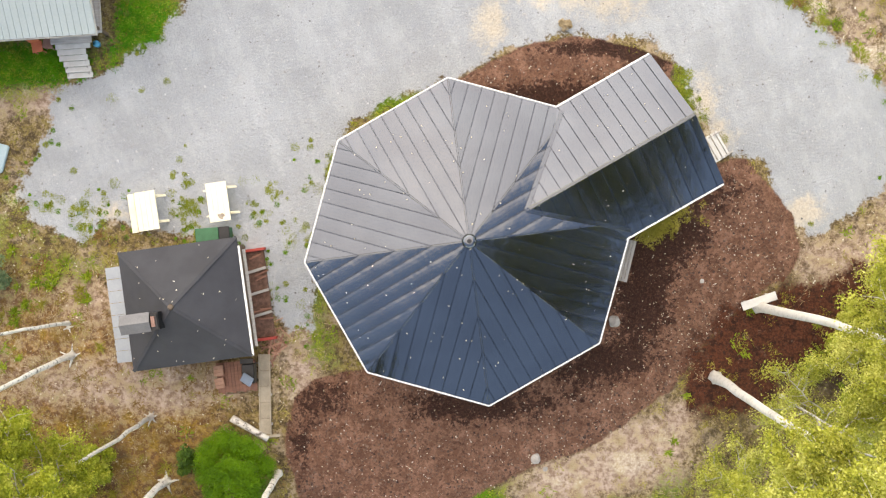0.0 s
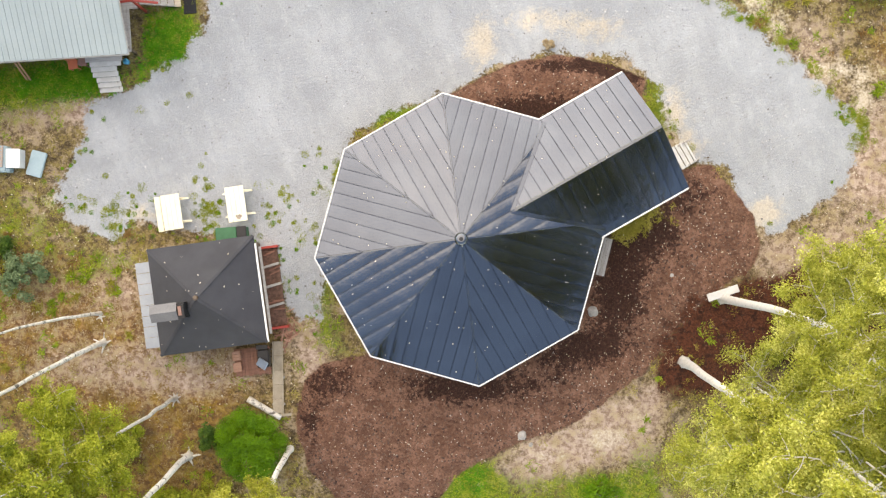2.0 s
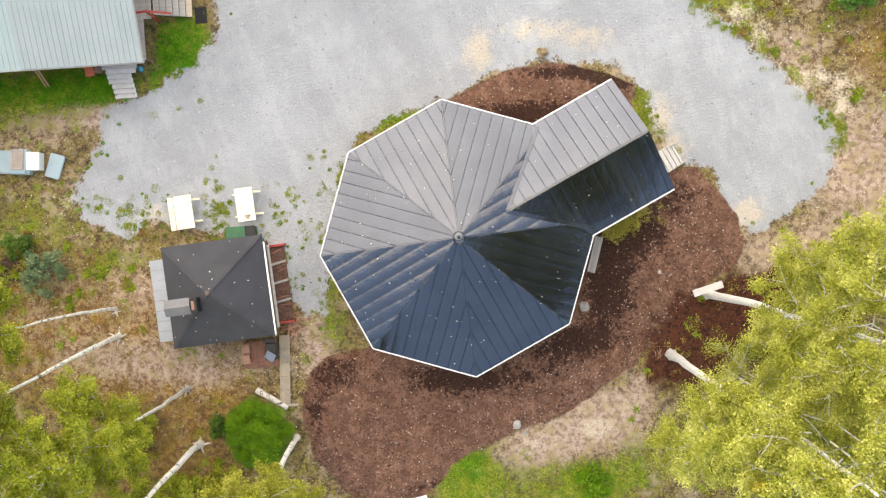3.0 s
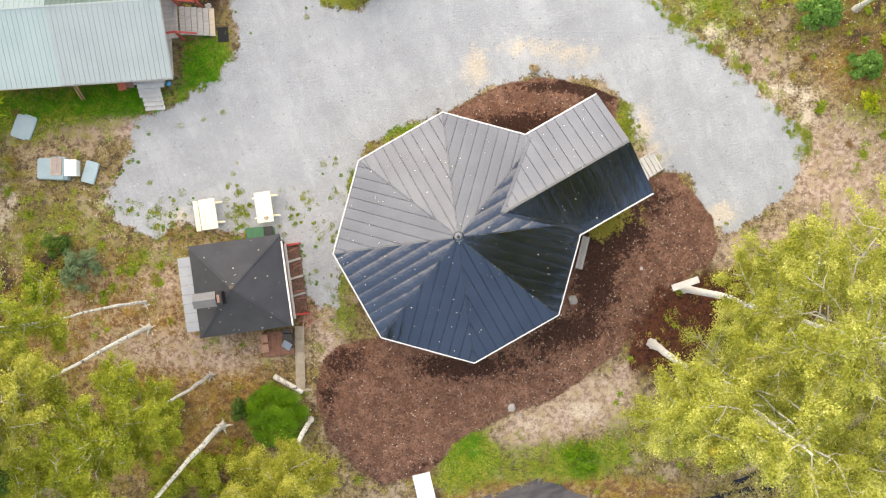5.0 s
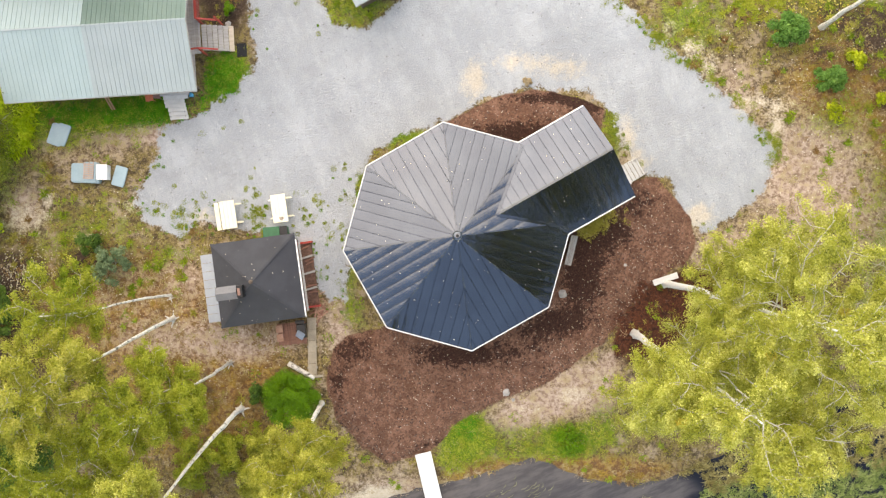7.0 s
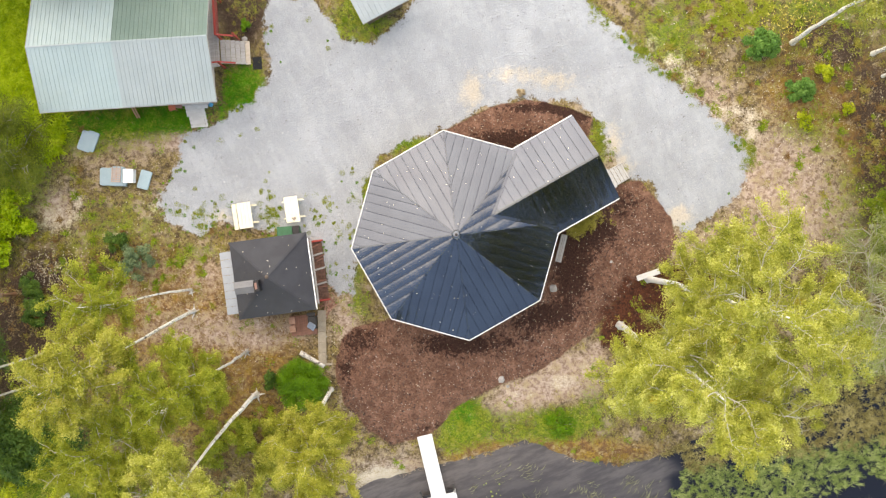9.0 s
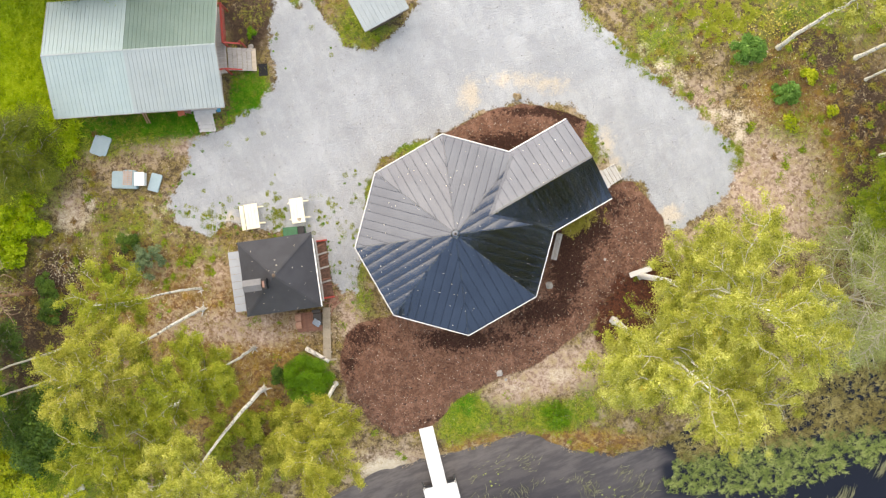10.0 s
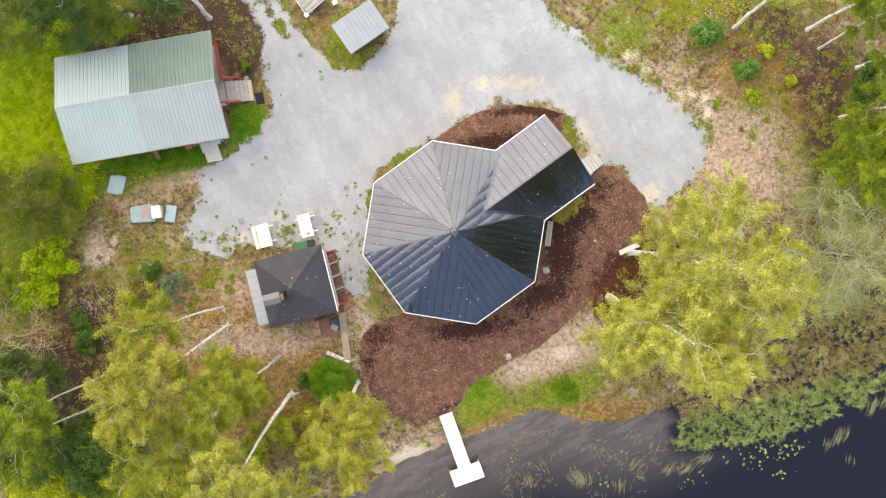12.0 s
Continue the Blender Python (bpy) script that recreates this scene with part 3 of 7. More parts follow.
    earth = n.mix(n.math("MULTIPLY", n.step(flecks, 0.57, 0.64), 0.22), earth, (0.33, 0.215, 0.16))
    color = n.mix(share("soil", 0.06, 0.35), color, earth)
    peat = n.mix(n.step(fine, 0.3, 0.7), (0.050, 0.015, 0.008), (0.135, 0.046, 0.023))
    peat = n.mix(n.math("MULTIPLY", n.step(n.noise(3.3, 6, 0.75), 0.48, 0.60), 0.8), peat, (0.022, 0.010, 0.007))
    peat = n.mix(n.math("MULTIPLY", n.step(n.noise(1.2, 5, 0.7), 0.60, 0.70), 0.7), peat, (0.26, 0.20, 0.16))
    color = n.mix(share("peat", 0.25, 1.6), color, peat)
    mud = n.mix(n.step(fine, 0.3, 0.7), (0.10, 0.085, 0.07), (0.17, 0.145, 0.12))
    color = n.mix(n.step(n.math("ADD", n.attribute("lake"), n.math("MULTIPLY", ragged, 0.8)), -0.9, 0.2), color, mud)
    color = n.mix(1.0, color, n.mix(n.step(big, 0.3, 0.7), (0.86, 0.86, 0.86), (1.0, 1.0, 1.0)), "MULTIPLY")
    normal = n.bump(grit, 0.02, 0.7, n.bump(fine, 0.09, 0.8))
    return n.done(color, 0.92, 0, normal, 0.2)


# spots along the house walls paint its shade; the rest are dark soil patches
DAMP_SHADE = [(-4.6, -6.2, 1.3, 0.9, 0.62), (-5.6, -8.0, 0.7, 1.4, 0.5), (0.4, -6.6, 2.6, 0.8, 0.5), (-0.5, -11.6, 1.6, 0.6, 0.4), (9.4, 0.4, 1.9, 1.5, 0.85), (8.3, -2.4, 1.35, 2.0, 0.85), (6.4, -4.9, 2.3, 1.15, 0.75), (2.6, -6.6, 3.0, 0.8, 0.5), (11.6, 2.0, 1.4, 0.9, 0.5), (4.6, 5.8, 2.4, 0.8, 1.1), (8.6, 7.6, 1.2, 0.7, 1.1), (6.4, 7.9, 2.6, 0.35, 0.8)]
# litter spots that also paint tree shade and the gloom beside the porch
DUFF_SHADE = [(-23.8, -1.9, 1.6, 1.2, 1.0), (-20.0, -1.1, 0.9, 0.6, 0.9), (24.6, 11.8, 1.5, 1.0, 1.0), (21.8, 10.2, 0.8, 0.8, 0.7), (22.6, 12.6, 1.3, 0.8, 0.8), (-11.9, 13.5, 1.1, 1.5, 1.4), (-15.0, 16.8, 2.6, 1.0, 1.3), (-11.2, 16.2, 1.0, 1.6, 0.9), (-17.5, 16.4, 6.5, 1.7, 1.6), (-14.0, 15.6, 3.0, 1.2, 1.2), (-25.5, -6.0, 3.4, 4.4, 1.2), (27.5, 8.0, 2.6, 3.0, 0.9), (27.0, 3.0, 1.3, 4.0, 1.0), (24.5, 10.8, 1.6, 1.6, 0.6), (-11.8, 15.2, 1.0, 1.6, 0.8), (-13.6, -8.6, 1.6, 1.4, 0.5), (-20.5, -1.3, 1.0, 0.8, 0.7), (-6.2, 16.2, 1.0, 0.6, 0.6), (16.5, -5.8, 2.0, 1.0, 0.7)]
fields = {"duff_shade": blobs(DUFF_SHADE, GX, GY), "gravel": gravel_d, "soil": soil_d, "peat": peat_d, "lake": lake_d, "green": blobs(GREEN, GX, GY), "straw": blobs(STRAW, GX, GY),
          "heath": blobs(HEATH, GX, GY), "sand": blobs(SAND, GX, GY), "damp_shade": blobs(DAMP_SHADE, GX, GY)}
ground = new("ground", grid_mesh("ground", gx, gy, GZ, fields, ground_material()))
tagged(ground, "gravel yard, brown topsoil, dry heath and grass sloping to a lake", "ground", kind="structure")


def water_material():
    n = Nodes("lake water")
    d = n.attribute("lake")
    streak = n.noise(1.3, 6, 0.68, None, (0.45, 1.9, 1))
    shallow = n.mix(n.step(streak, 0.36, 0.66), (0.056, 0.052, 0.053), (0.108, 0.098, 0.094))
    deep = (0.007, 0.0085, 0.014)
    color = n.mix(n.step(n.math("ADD", d, n.math("MULTIPLY", streak, 3.0)), 1.5, 7.5), shallow, deep)
    color = n.mix(n.step(n.attribute("reedbed"), -0.8, 0.2), color, deep)
    ripple = n.bump(n.noise(3.0, 3, 0.5, None, (1, 2.2, 1)), 0.012, 0.6)
    return n.done(color, 0.12, 0, ripple, 0.29)


wx = axis(-46, 46, 0.5, [50, 60, 80, 120, 300, 900, 2500])
wy = np.concatenate([[-2500, -900, -300, -120, -60], np.arange(-40, 10.1, 0.5), [14, 20, 40, 90, 300]])
WX, WY = np.meshgrid(wx, wy)
water = new("water", grid_mesh("water", wx, wy, np.full(WX.shape, WATER_LEVEL), {"lake": outline(LAKE, WX, WY), "reedbed": np.maximum(outline(REEDS, WX, WY), outline(SEDGE, WX, WY))}, water_material()))
tagged(water, "dark still lake water, muddy near the shore", "lake", kind="structure")


def ground_at(x, y):
    """Height of the ground sheet at a place."""
    i, j = int(np.clip(np.searchsorted(gx, x), 1, len(gx) - 1)), int(np.clip(np.searchsorted(gy, y), 1, len(gy) - 1))
    u, v = (x - gx[i - 1]) / (gx[i] - gx[i - 1]), (y - gy[j - 1]) / (gy[j] - gy[j - 1])
    return float((GZ[j - 1, i - 1] * (1 - u) + GZ[j - 1, i] * u) * (1 - v) + (GZ[j, i - 1] * (1 - u) + GZ[j, i] * u) * v)


# ---------------------------------------------------------------- roofs
def clip_strip(poly, lo, hi):
    """The part of a convex polygon between u = lo and u = hi."""
    for limit, sign in ((lo, 1), (hi, -1)):
        out = []
        for (ax, ay), (bx, by) in zip(poly, poly[1:] + poly[:1]):
            da, db = sign * (ax - limit), sign * (bx - limit)
            if da >= 0:
                out.append((ax, ay))
            if (da >= 0) != (db >= 0):
                t = da / (da - db)
                out.append((ax + t * (bx - ax), ay + t * (by - ay)))
        poly = out
        if len(poly) < 3:
            return []
    return poly


def sheet_panels(parent, origin, eu, ev, poly, width, material, name="roof_panel", seam=0.035, rib=0.028, thick=0.015, start=0.0, tilt_each=0.0, rng=None, label="", belly=0.0, bands=1):
    """Lays seamed metal sheets side by side on a flat roof face. poly is in metres along the eave (u) and up the slope (v)."""
    eu, ev, origin = Vector(eu), Vector(ev), Vector(origin)
    up = eu.cross(ev).normalized()
    u0, u1 = min(p[0] for p in poly), max(p[0] for p in poly)
    u = u0 + start - (width if start else 0)
    while u < u1 - 1e-4:
        strip = clip_strip(poly, max(u, u0), min(u + width, u1))
        if len(strip) >= 3:
            area = abs(sum(a[0] * b[1] - b[0] * a[1] for a, b in zip(strip, strip[1:] + strip[:1]))) / 2
            if area > 0.003:
                lift = rng.uniform(0, tilt_each) if rng is not None else 0
                k = len(strip)
                mid_u = sum(p[0] for p in strip) / k

                def at(p, h, mid_u=mid_u, lift=lift):
                    return origin + p[0] * eu + p[1] * ev + (h + lift * (p[0] - mid_u) / width) * up

                verts = [at(p, -0.5 * belly) for p in strip] + [at(p, -thick - belly) for p in strip]
                faces = [tuple(reversed(range(k, 2 * k)))] + [(i, i + k, (i + 1) % k + k, (i + 1) % k) for i in range(k)]
                lo_u, hi_u = max(u, u0), min(u + width, u1)
                for j in range(bands):
                    bit = clip_strip(strip, lo_u + (hi_u - lo_u) * j / bands, lo_u + (hi_u - lo_u) * (j + 1) / bands)
                    if len(bit) >= 3:
                        faces.append(tuple(range(len(verts), len(verts) + len(bit))))
                        verts += [at(p, belly * (1 - (2 * (p[0] - u) / width - 1) ** 2)) for p in bit]
                edge = [p for p in strip if abs(p[0] - min(u + width, u1)) < 1e-4]
                if len(edge) == 2 and u + width < u1 - 1e-3:
                    v0, v1 = sorted(p[1] for p in edge)
                    x = edge[0][0]
                    b = len(verts)
                    for h, half in ((-0.004, rib / 2), (seam, rib * 0.16)):
                        for du, v in ((-half, v0), (half, v0), (half, v1), (-half, v1)):
                            verts.append(at((x + du, v), h))
                    faces += [(b + 4, b + 5, b + 6, b + 7), (b, b + 1, b + 5, b + 4), (b + 1, b + 2, b + 6, b + 5), (b + 2, b + 3, b + 7, b + 6), (b + 3, b, b + 4, b + 7)]
                ob = data_part(name, mesh_of(name, verts, faces, material), parent, label)
        u += width


# ---------------------------------------------------------------- the eight-sided building
OCT_C, OCT_R, OCT_TURN, EAVE = (1.21, 0.06), 6.08, 96.7, 3.5
OCT_IN, OCT_SLOPE = OCT_R * math.cos(radians(22.5)), 0.34
OCT_TOP = EAVE + OCT_IN * OCT_SLOPE


def octagon_house():
    rng = np.random.RandomState(4)
    house = thing("octagonal_house", pose(*OCT_C, 0), "eight-sided building with dark graphite seamed metal roof and white eaves", "building")
    corner = [Vector((OCT_R * math.cos(radians(OCT_TURN + 45 * k)), OCT_R * math.sin(radians(OCT_TURN + 45 * k)), EAVE)) for k in range(8)]
    apex = Vector((0, 0, OCT_TOP))
    # walls of stacked logs, one part a side
    for k in range(8):
        p, q = corner[k] * 0.88, corner[(k + 1) % 8] * 0.88
        p.z = q.z = 0
        bm = bmesh.new()
        for row in range(15):
            d = (q - p)
            m = Matrix.Translation(p + Vector((0, 0, row * 0.21 + 0.02))) @ d.to_track_quat("X", "Z").to_matrix().to_4x4()
            add_box(bm, (-0.06, -0.09, 0), (d.length + 0.06, 0.09, 0.205), 0, m)
        part("wall", bm, M_LOGWALL, house, "dark log wall" if k == 0 else "")
    # boarding under the sheets
    deck = [c * 0.995 - Vector((0, 0, 0.075)) for c in corner] + [apex - Vector((0, 0, 0.05))] + [c * 0.995 - Vector((0, 0, 0.15)) for c in corner]
    faces = [(k, (k + 1) % 8, 8) for k in range(8)] + [(k, 9 + k, 9 + (k + 1) % 8, (k + 1) % 8) for k in range(8)] + [tuple(reversed(range(9, 17)))]
    data_part("roof_deck", mesh_of("roof_deck", deck, faces, M_LOGWALL), house)
    # sheets
    for k in range(8):
        p, q = corner[k], corner[(k + 1) % 8]
        eu = (q - p).normalized()
        mid = (p + q) / 2
        ev = (apex - mid).normalized()
        w, h = (q - p).length, (apex - mid).length
        sheet_panels(house, p, eu, ev, [(0, 0), (w, 0), (w / 2, h)], 0.515, M_ROOF, start=0.26, tilt_each=0.02, rng=rng, belly=0.012 if k == 2 else 0.008, bands=4, seam=0.045, rib=0.042)
        # hip cap
        d = apex - p
        cap = beam(p + d * 0.004 + Vector((0, 0, 0.018)), apex + Vector((0, 0, 0.0)) - d * 0.03, 0.07, 0.03, 0.012)
        part("hip_cap", cap, M_ROOF, house)
        if k != 6:
            out = mid.copy()
            out.z = 0
            out.normalize()
            lift = Vector((0, 0, -0.05))
            part("gutter", beam(p * 1.0 + out * 0.035 + lift + eu * -0.02, q + out * 0.035 + lift + eu * 0.02, 0.06, 0.11, 0.02), M_WHITE, house, "white painted gutter board" if k == 0 else "")
    # round cap with a dark vent
    prof = [(0.27, -0.10), (0.24, 0.0), (0.17, 0.05), (0.10, 0.06)]
    v, f = tube_data([(0, 0, OCT_TOP + h) for r, h in prof], [r for r, h in prof], 20)
    cap = data_part("roof_cap", mesh_of("roof_cap", v, f, M_ROOF, True), house, "round grey metal cap")
    v, f = tube_data([(0, 0, OCT_TOP + 0.06), (0, 0, OCT_TOP + 0.16), (0, 0, OCT_TOP + 0.17)], [0.08, 0.08, 0.06], 16)
    data_part("vent", mesh_of("vent", v, f, M_BLACK), cap, "black vent pipe")

    # gabled wing
    HALF, LONG, PITCH, SHIFT = 2.73, 9.22, 0.41, -0.05
    turn = radians(OCT_TURN - 67.5)
    e, s = Vector((math.cos(turn), math.sin(turn), 0)), Vector((-math.sin(turn), math.cos(turn), 0))
    c = s * SHIFT

    def at(a, l, z):
        return c + e * a + s * l + Vector((0, 0, z))

    ridge = EAVE + HALF * PITCH
    slope_len = math.hypot(HALF, HALF * PITCH)
    inner = OCT_IN - (HALF * PITCH) / OCT_SLOPE
    for side in (1, -1):
        ev = (at(0, 0, ridge) - at(0, side * HALF, EAVE)).normalized()
        eu = e if side == -1 else -e
        origin = at(LONG, side * HALF, EAVE) if side == 1 else at(0, side * HALF, EAVE)
        # the sheets run in under the eight-sided roof
        if side == 1:
            poly = [(0, 0), (LONG - 4.6, 0), (LONG - inner + 0.35, slope_len), (0, slope_len)]
        else:
            poly = [(4.6, 0), (LONG, 0), (LONG, slope_len), (inner - 0.35, slope_len)]
        sheet_panels(house, origin, eu, ev, poly, 0.515, M_ROOF, start=0.3, tilt_each=0.012, rng=rng, belly=0.004, bands=4, seam=0.045, rib=0.042)
        part("gutter", beam(at(4.95, side * (HALF + 0.035), EAVE - 0.05), at(LONG, side * (HALF + 0.035), EAVE - 0.05), 0.075, 0.11, 0.02), M_WHITE, house)
        part("barge_board", beam(at(LONG + 0.012, side * HALF, EAVE - 0.08), at(LONG + 0.012, 0, ridge - 0.08), 0.025, 0.14, 0.004), M_ROOF, house)
        p, q = at(4.2, side * (HALF - 0.45), 0), at(LONG - 0.6, side * (HALF - 0.45), 0)
        bm = bmesh.new()
        for row in range(16):
            m = Matrix.Translation(p + Vector((0, 0, row * 0.21 + 0.02))) @ (q - p).to_track_quat("X", "Z").to_matrix().to_4x4()
            add_box(bm, (0, -0.09, 0), ((q - p).length, 0.09, 0.205), 0, m)
        part("wall", bm, M_LOGWALL, house)
        verts = [at(4.4, side * (HALF - 0.02), EAVE - 0.03), at(LONG - 0.03, side * (HALF - 0.02), EAVE - 0.03), at(LONG - 0.03, 0, ridge - 0.03), at(4.4, 0, ridge - 0.03)]
        verts += [v - Vector((0, 0, 0.08)) for v in verts]
        faces = [(0, 1, 2, 3), (7, 6, 5, 4), (0, 4, 5, 1), (1, 5, 6, 2), (2, 6, 7, 3), (3, 7, 4, 0)]
        data_part("roof_deck", mesh_of("roof_deck", verts, faces, M_LOGWALL), house)
    for side in (1, -1):
        p, q = at(inner, 0, ridge + 0.03), at(OCT_IN, side * HALF, EAVE + 0.03)
        part("valley_strip", beam(p, p.lerp(q, 0.93), 0.17, 0.03, 0.005), M_ROOF, house)
    part("ridge_cap", beam(at(inner + 0.1, 0, ridge + 0.012), at(LONG, 0, ridge + 0.012), 0.12, 0.035, 0.015), M_ROOF, house)
    # gable end wall
    p = at(LONG - 0.6, -(HALF - 0.45), 0)
    w = 2 * (HALF - 0.45)
    verts = []
    for a in (LONG - 0.68, LONG - 0.5):
        verts += [at(a, -w / 2, 0), at(a, w / 2, 0), at(a, w / 2, EAVE + 0.05), at(a, 0, ridge - 0.16), at(a, -w / 2, EAVE + 0.05)]
    faces = [(4, 3, 2, 1, 0), (5, 6, 7, 8, 9)] + [(k, (k + 1) % 5, (k + 1) % 5 + 5, k + 5) for k in range(5)]
    data_part("gable_wall", mesh_of("gable_wall", verts, faces, M_LOGWALL), house)
    return house


octagon_house()


def house_steps_and_bench():
    """Porch steps at the wing's gable and a board bench by the wall."""
    steps = thing("porch_steps", pose(11.28, 3.82, 0, 0, 0, 29.2), "short flight of pale weathered wooden porch steps", "steps")
    for k in range(8):
        z = 0.48 - 0.14 * (k // 2)
        part("tread_slat", box((-0.62 + 0.13 * k, -0.55, z), (-0.525 + 0.13 * k, 0.55, z + 0.04)), M_GREYPALE, steps)
    for y in (-0.5, 0.46):
        part("stringer", beam((-0.62, y, 0.40), (0.55, y, 0.0), 0.05, 0.14), M_RAW, steps)
    for k in range(3):
        part("landing_board", box((-0.98 + 0.12 * k, -0.62, 0.60), (-0.87 + 0.12 * k, 0.62, 0.64)), M_GREYPALE, steps)
    bench = thing("wall_bench", pose(7.60, -0.74, 0.1, 0, 0, 76), "grey plank bench against the dark log wall", "bench")
    for k in range(3):
        part("seat_board", box((-0.85, -0.19 + 0.13 * k, 0.42), (0.85, -0.07 + 0.13 * k, 0.46)), M_RAW, bench)
    for x in (-0.65, 0.6):
        part("leg", box((x, -0.17, 0.0), (x + 0.06, 0.17, 0.42)), M_BROWN, bench)


house_steps_and_bench()


# ---------------------------------------------------------------- the grill hut
def grill_hut():
    hut = thing("grill_hut", pose(-9.66, -2.23, 0, 0, 0, 7.2), "small square hut with black felt pyramid roof", "hut")
    S, Z, TOP = 2.3, 2.4, 4.2
    c = [Vector((-S, -S, Z)), Vector((S, -S, Z)), Vector((S, S, Z)), Vector((-S, S, Z))]
    apex = Vector((0, 0, TOP))
    for k in range(4):
        p, q = c[k], c[(k + 1) % 4]
        n = 9
        verts, faces = [], []
        for j in range(n + 1):           # sagging felt with slight unevenness
            v = j / n
            for i in range(n + 1):
                u = i / n
                w = p.lerp(q, u).lerp(apex, v)
                w.z += 0.018 * noise.noise(w * 1.3) - 0.02 * math.sin(math.pi * v)
                verts.append(w)
        for j in range(n):
            for i in range(n):
                faces.append((j * (n + 1) + i, j * (n + 1) + i + 1, (j + 1) * (n + 1) + i + 1, (j + 1) * (n + 1) + i))
        b = len(verts)
        verts += [p - Vector((0, 0, 0.07)), q - Vector((0, 0, 0.07)), apex - Vector((0, 0, 0.10))]
        faces += [(b, b + 1, n, 0), (b + 1, b, b + 2)]
        data_part("roof_slope", mesh_of("roof_slope", verts, faces, M_FELT, False), hut)
        part("hip_strip", beam(p + Vector((0, 0, 0.012)), apex + Vector((0, 0, 0.0)), 0.13, 0.014, 0.004), M_FELT, hut)
        a, d = c[k] * 0.84, c[(k + 1) % 4] * 0.84
        a.z = d.z = 0.05
        bm = bmesh.new()
        for row in range(14):
            m = Matrix.Translation(a + Vector((0, 0, row * 0.16))) @ (d - a).to_track_quat("X", "Z").to_matrix().to_4x4()
            add_box(bm, (-0.12, -0.06, 0), ((d - a).length + 0.12, 0.06, 0.155), 0, m)
        part("wall", bm, M_LOGWALL, hut)
    part("eave_board", beam((S + 0.02, -S, Z - 0.06), (S + 0.02, S - 0.35, Z - 0.06), 0.09, 0.12, 0.015), M_WHITE, hut, "white eave board")
    part("eave_board", beam((S + 0.10, -S + 0.3, Z - 0.5), (S + 0.10, S - 0.5, Z - 0.5), 0.12, 0.06, 0.01), M_RAW, hut, "grey plank shelf under the eave")
    v, f = tube_data([(0, 0, TOP - 0.05), (0, 0, TOP + 0.02), (0, 0, TOP + 0.03)], [0.12, 0.08, 0.03], 10)
    data_part("roof_cap", mesh_of("roof_cap", v, f, M_LOGWALL, True), hut, "small brown cap")
    # lean-to sheet roof
    for k in range(8):
        y0 = -1.95 + 0.47 * k
        part("sheet", beam((-3.15, y0 + 0.23, 1.66), (-2.1, y0 + 0.23, 1.98), 0.455, 0.02, 0.004), M_SHEET, hut, "light grey corrugated sheet" if k == 0 else "")
    for y in (-1.8, 1.6):
        part("post", beam((-2.75, y, 0), (-2.75, y, 1.74), 0.09, 0.09), M_RAW, hut)
    # chimney with a sheet-metal hood
    stack = part("chimney", box((-0.72, -0.62, 2.9), (-0.58, -0.24, 4.36), 0.012), M_BRICK, hut, "brick chimney with sheet-metal hood")
    part("flashing", box((-0.80, -0.74, 3.2), (-0.46, -0.10, 4.28), 0.01), M_BLACK, stack, "black flashing")
    part("flue", box((-0.56, -0.66, 4.28), (-0.48, -0.18, 4.36), 0.004), M_BLACK, stack, "black flue opening")
    for x in (-1.80, -0.90):
        for y in (-0.72, -0.12):
            part("stay", beam((x, y, 2.6), (x, y, 4.30), 0.04, 0.04, 0.003), M_BLACK, stack)
    verts = [(-1.87, -0.78, 4.28), (-0.77, -0.78, 4.28), (-0.77, -0.42, 4.44), (-1.87, -0.42, 4.44), (-1.87, -0.06, 4.28), (-0.77, -0.06, 4.28)]
    verts += [(x, y, z - 0.025) for x, y, z in verts]
    faces = [(0, 1, 2, 3), (3, 2, 5, 4), (9, 8, 7, 6), (10, 11, 8, 9), (0, 6, 7, 1), (1, 7, 8, 2), (2, 8, 11, 5), (5, 11, 10, 4), (4, 10, 9, 3), (3, 9, 6, 0)]
    data_part("hood", mesh_of("hood", verts, faces, M_HOOD), stack, "grey sheet-metal hood")


grill_hut()


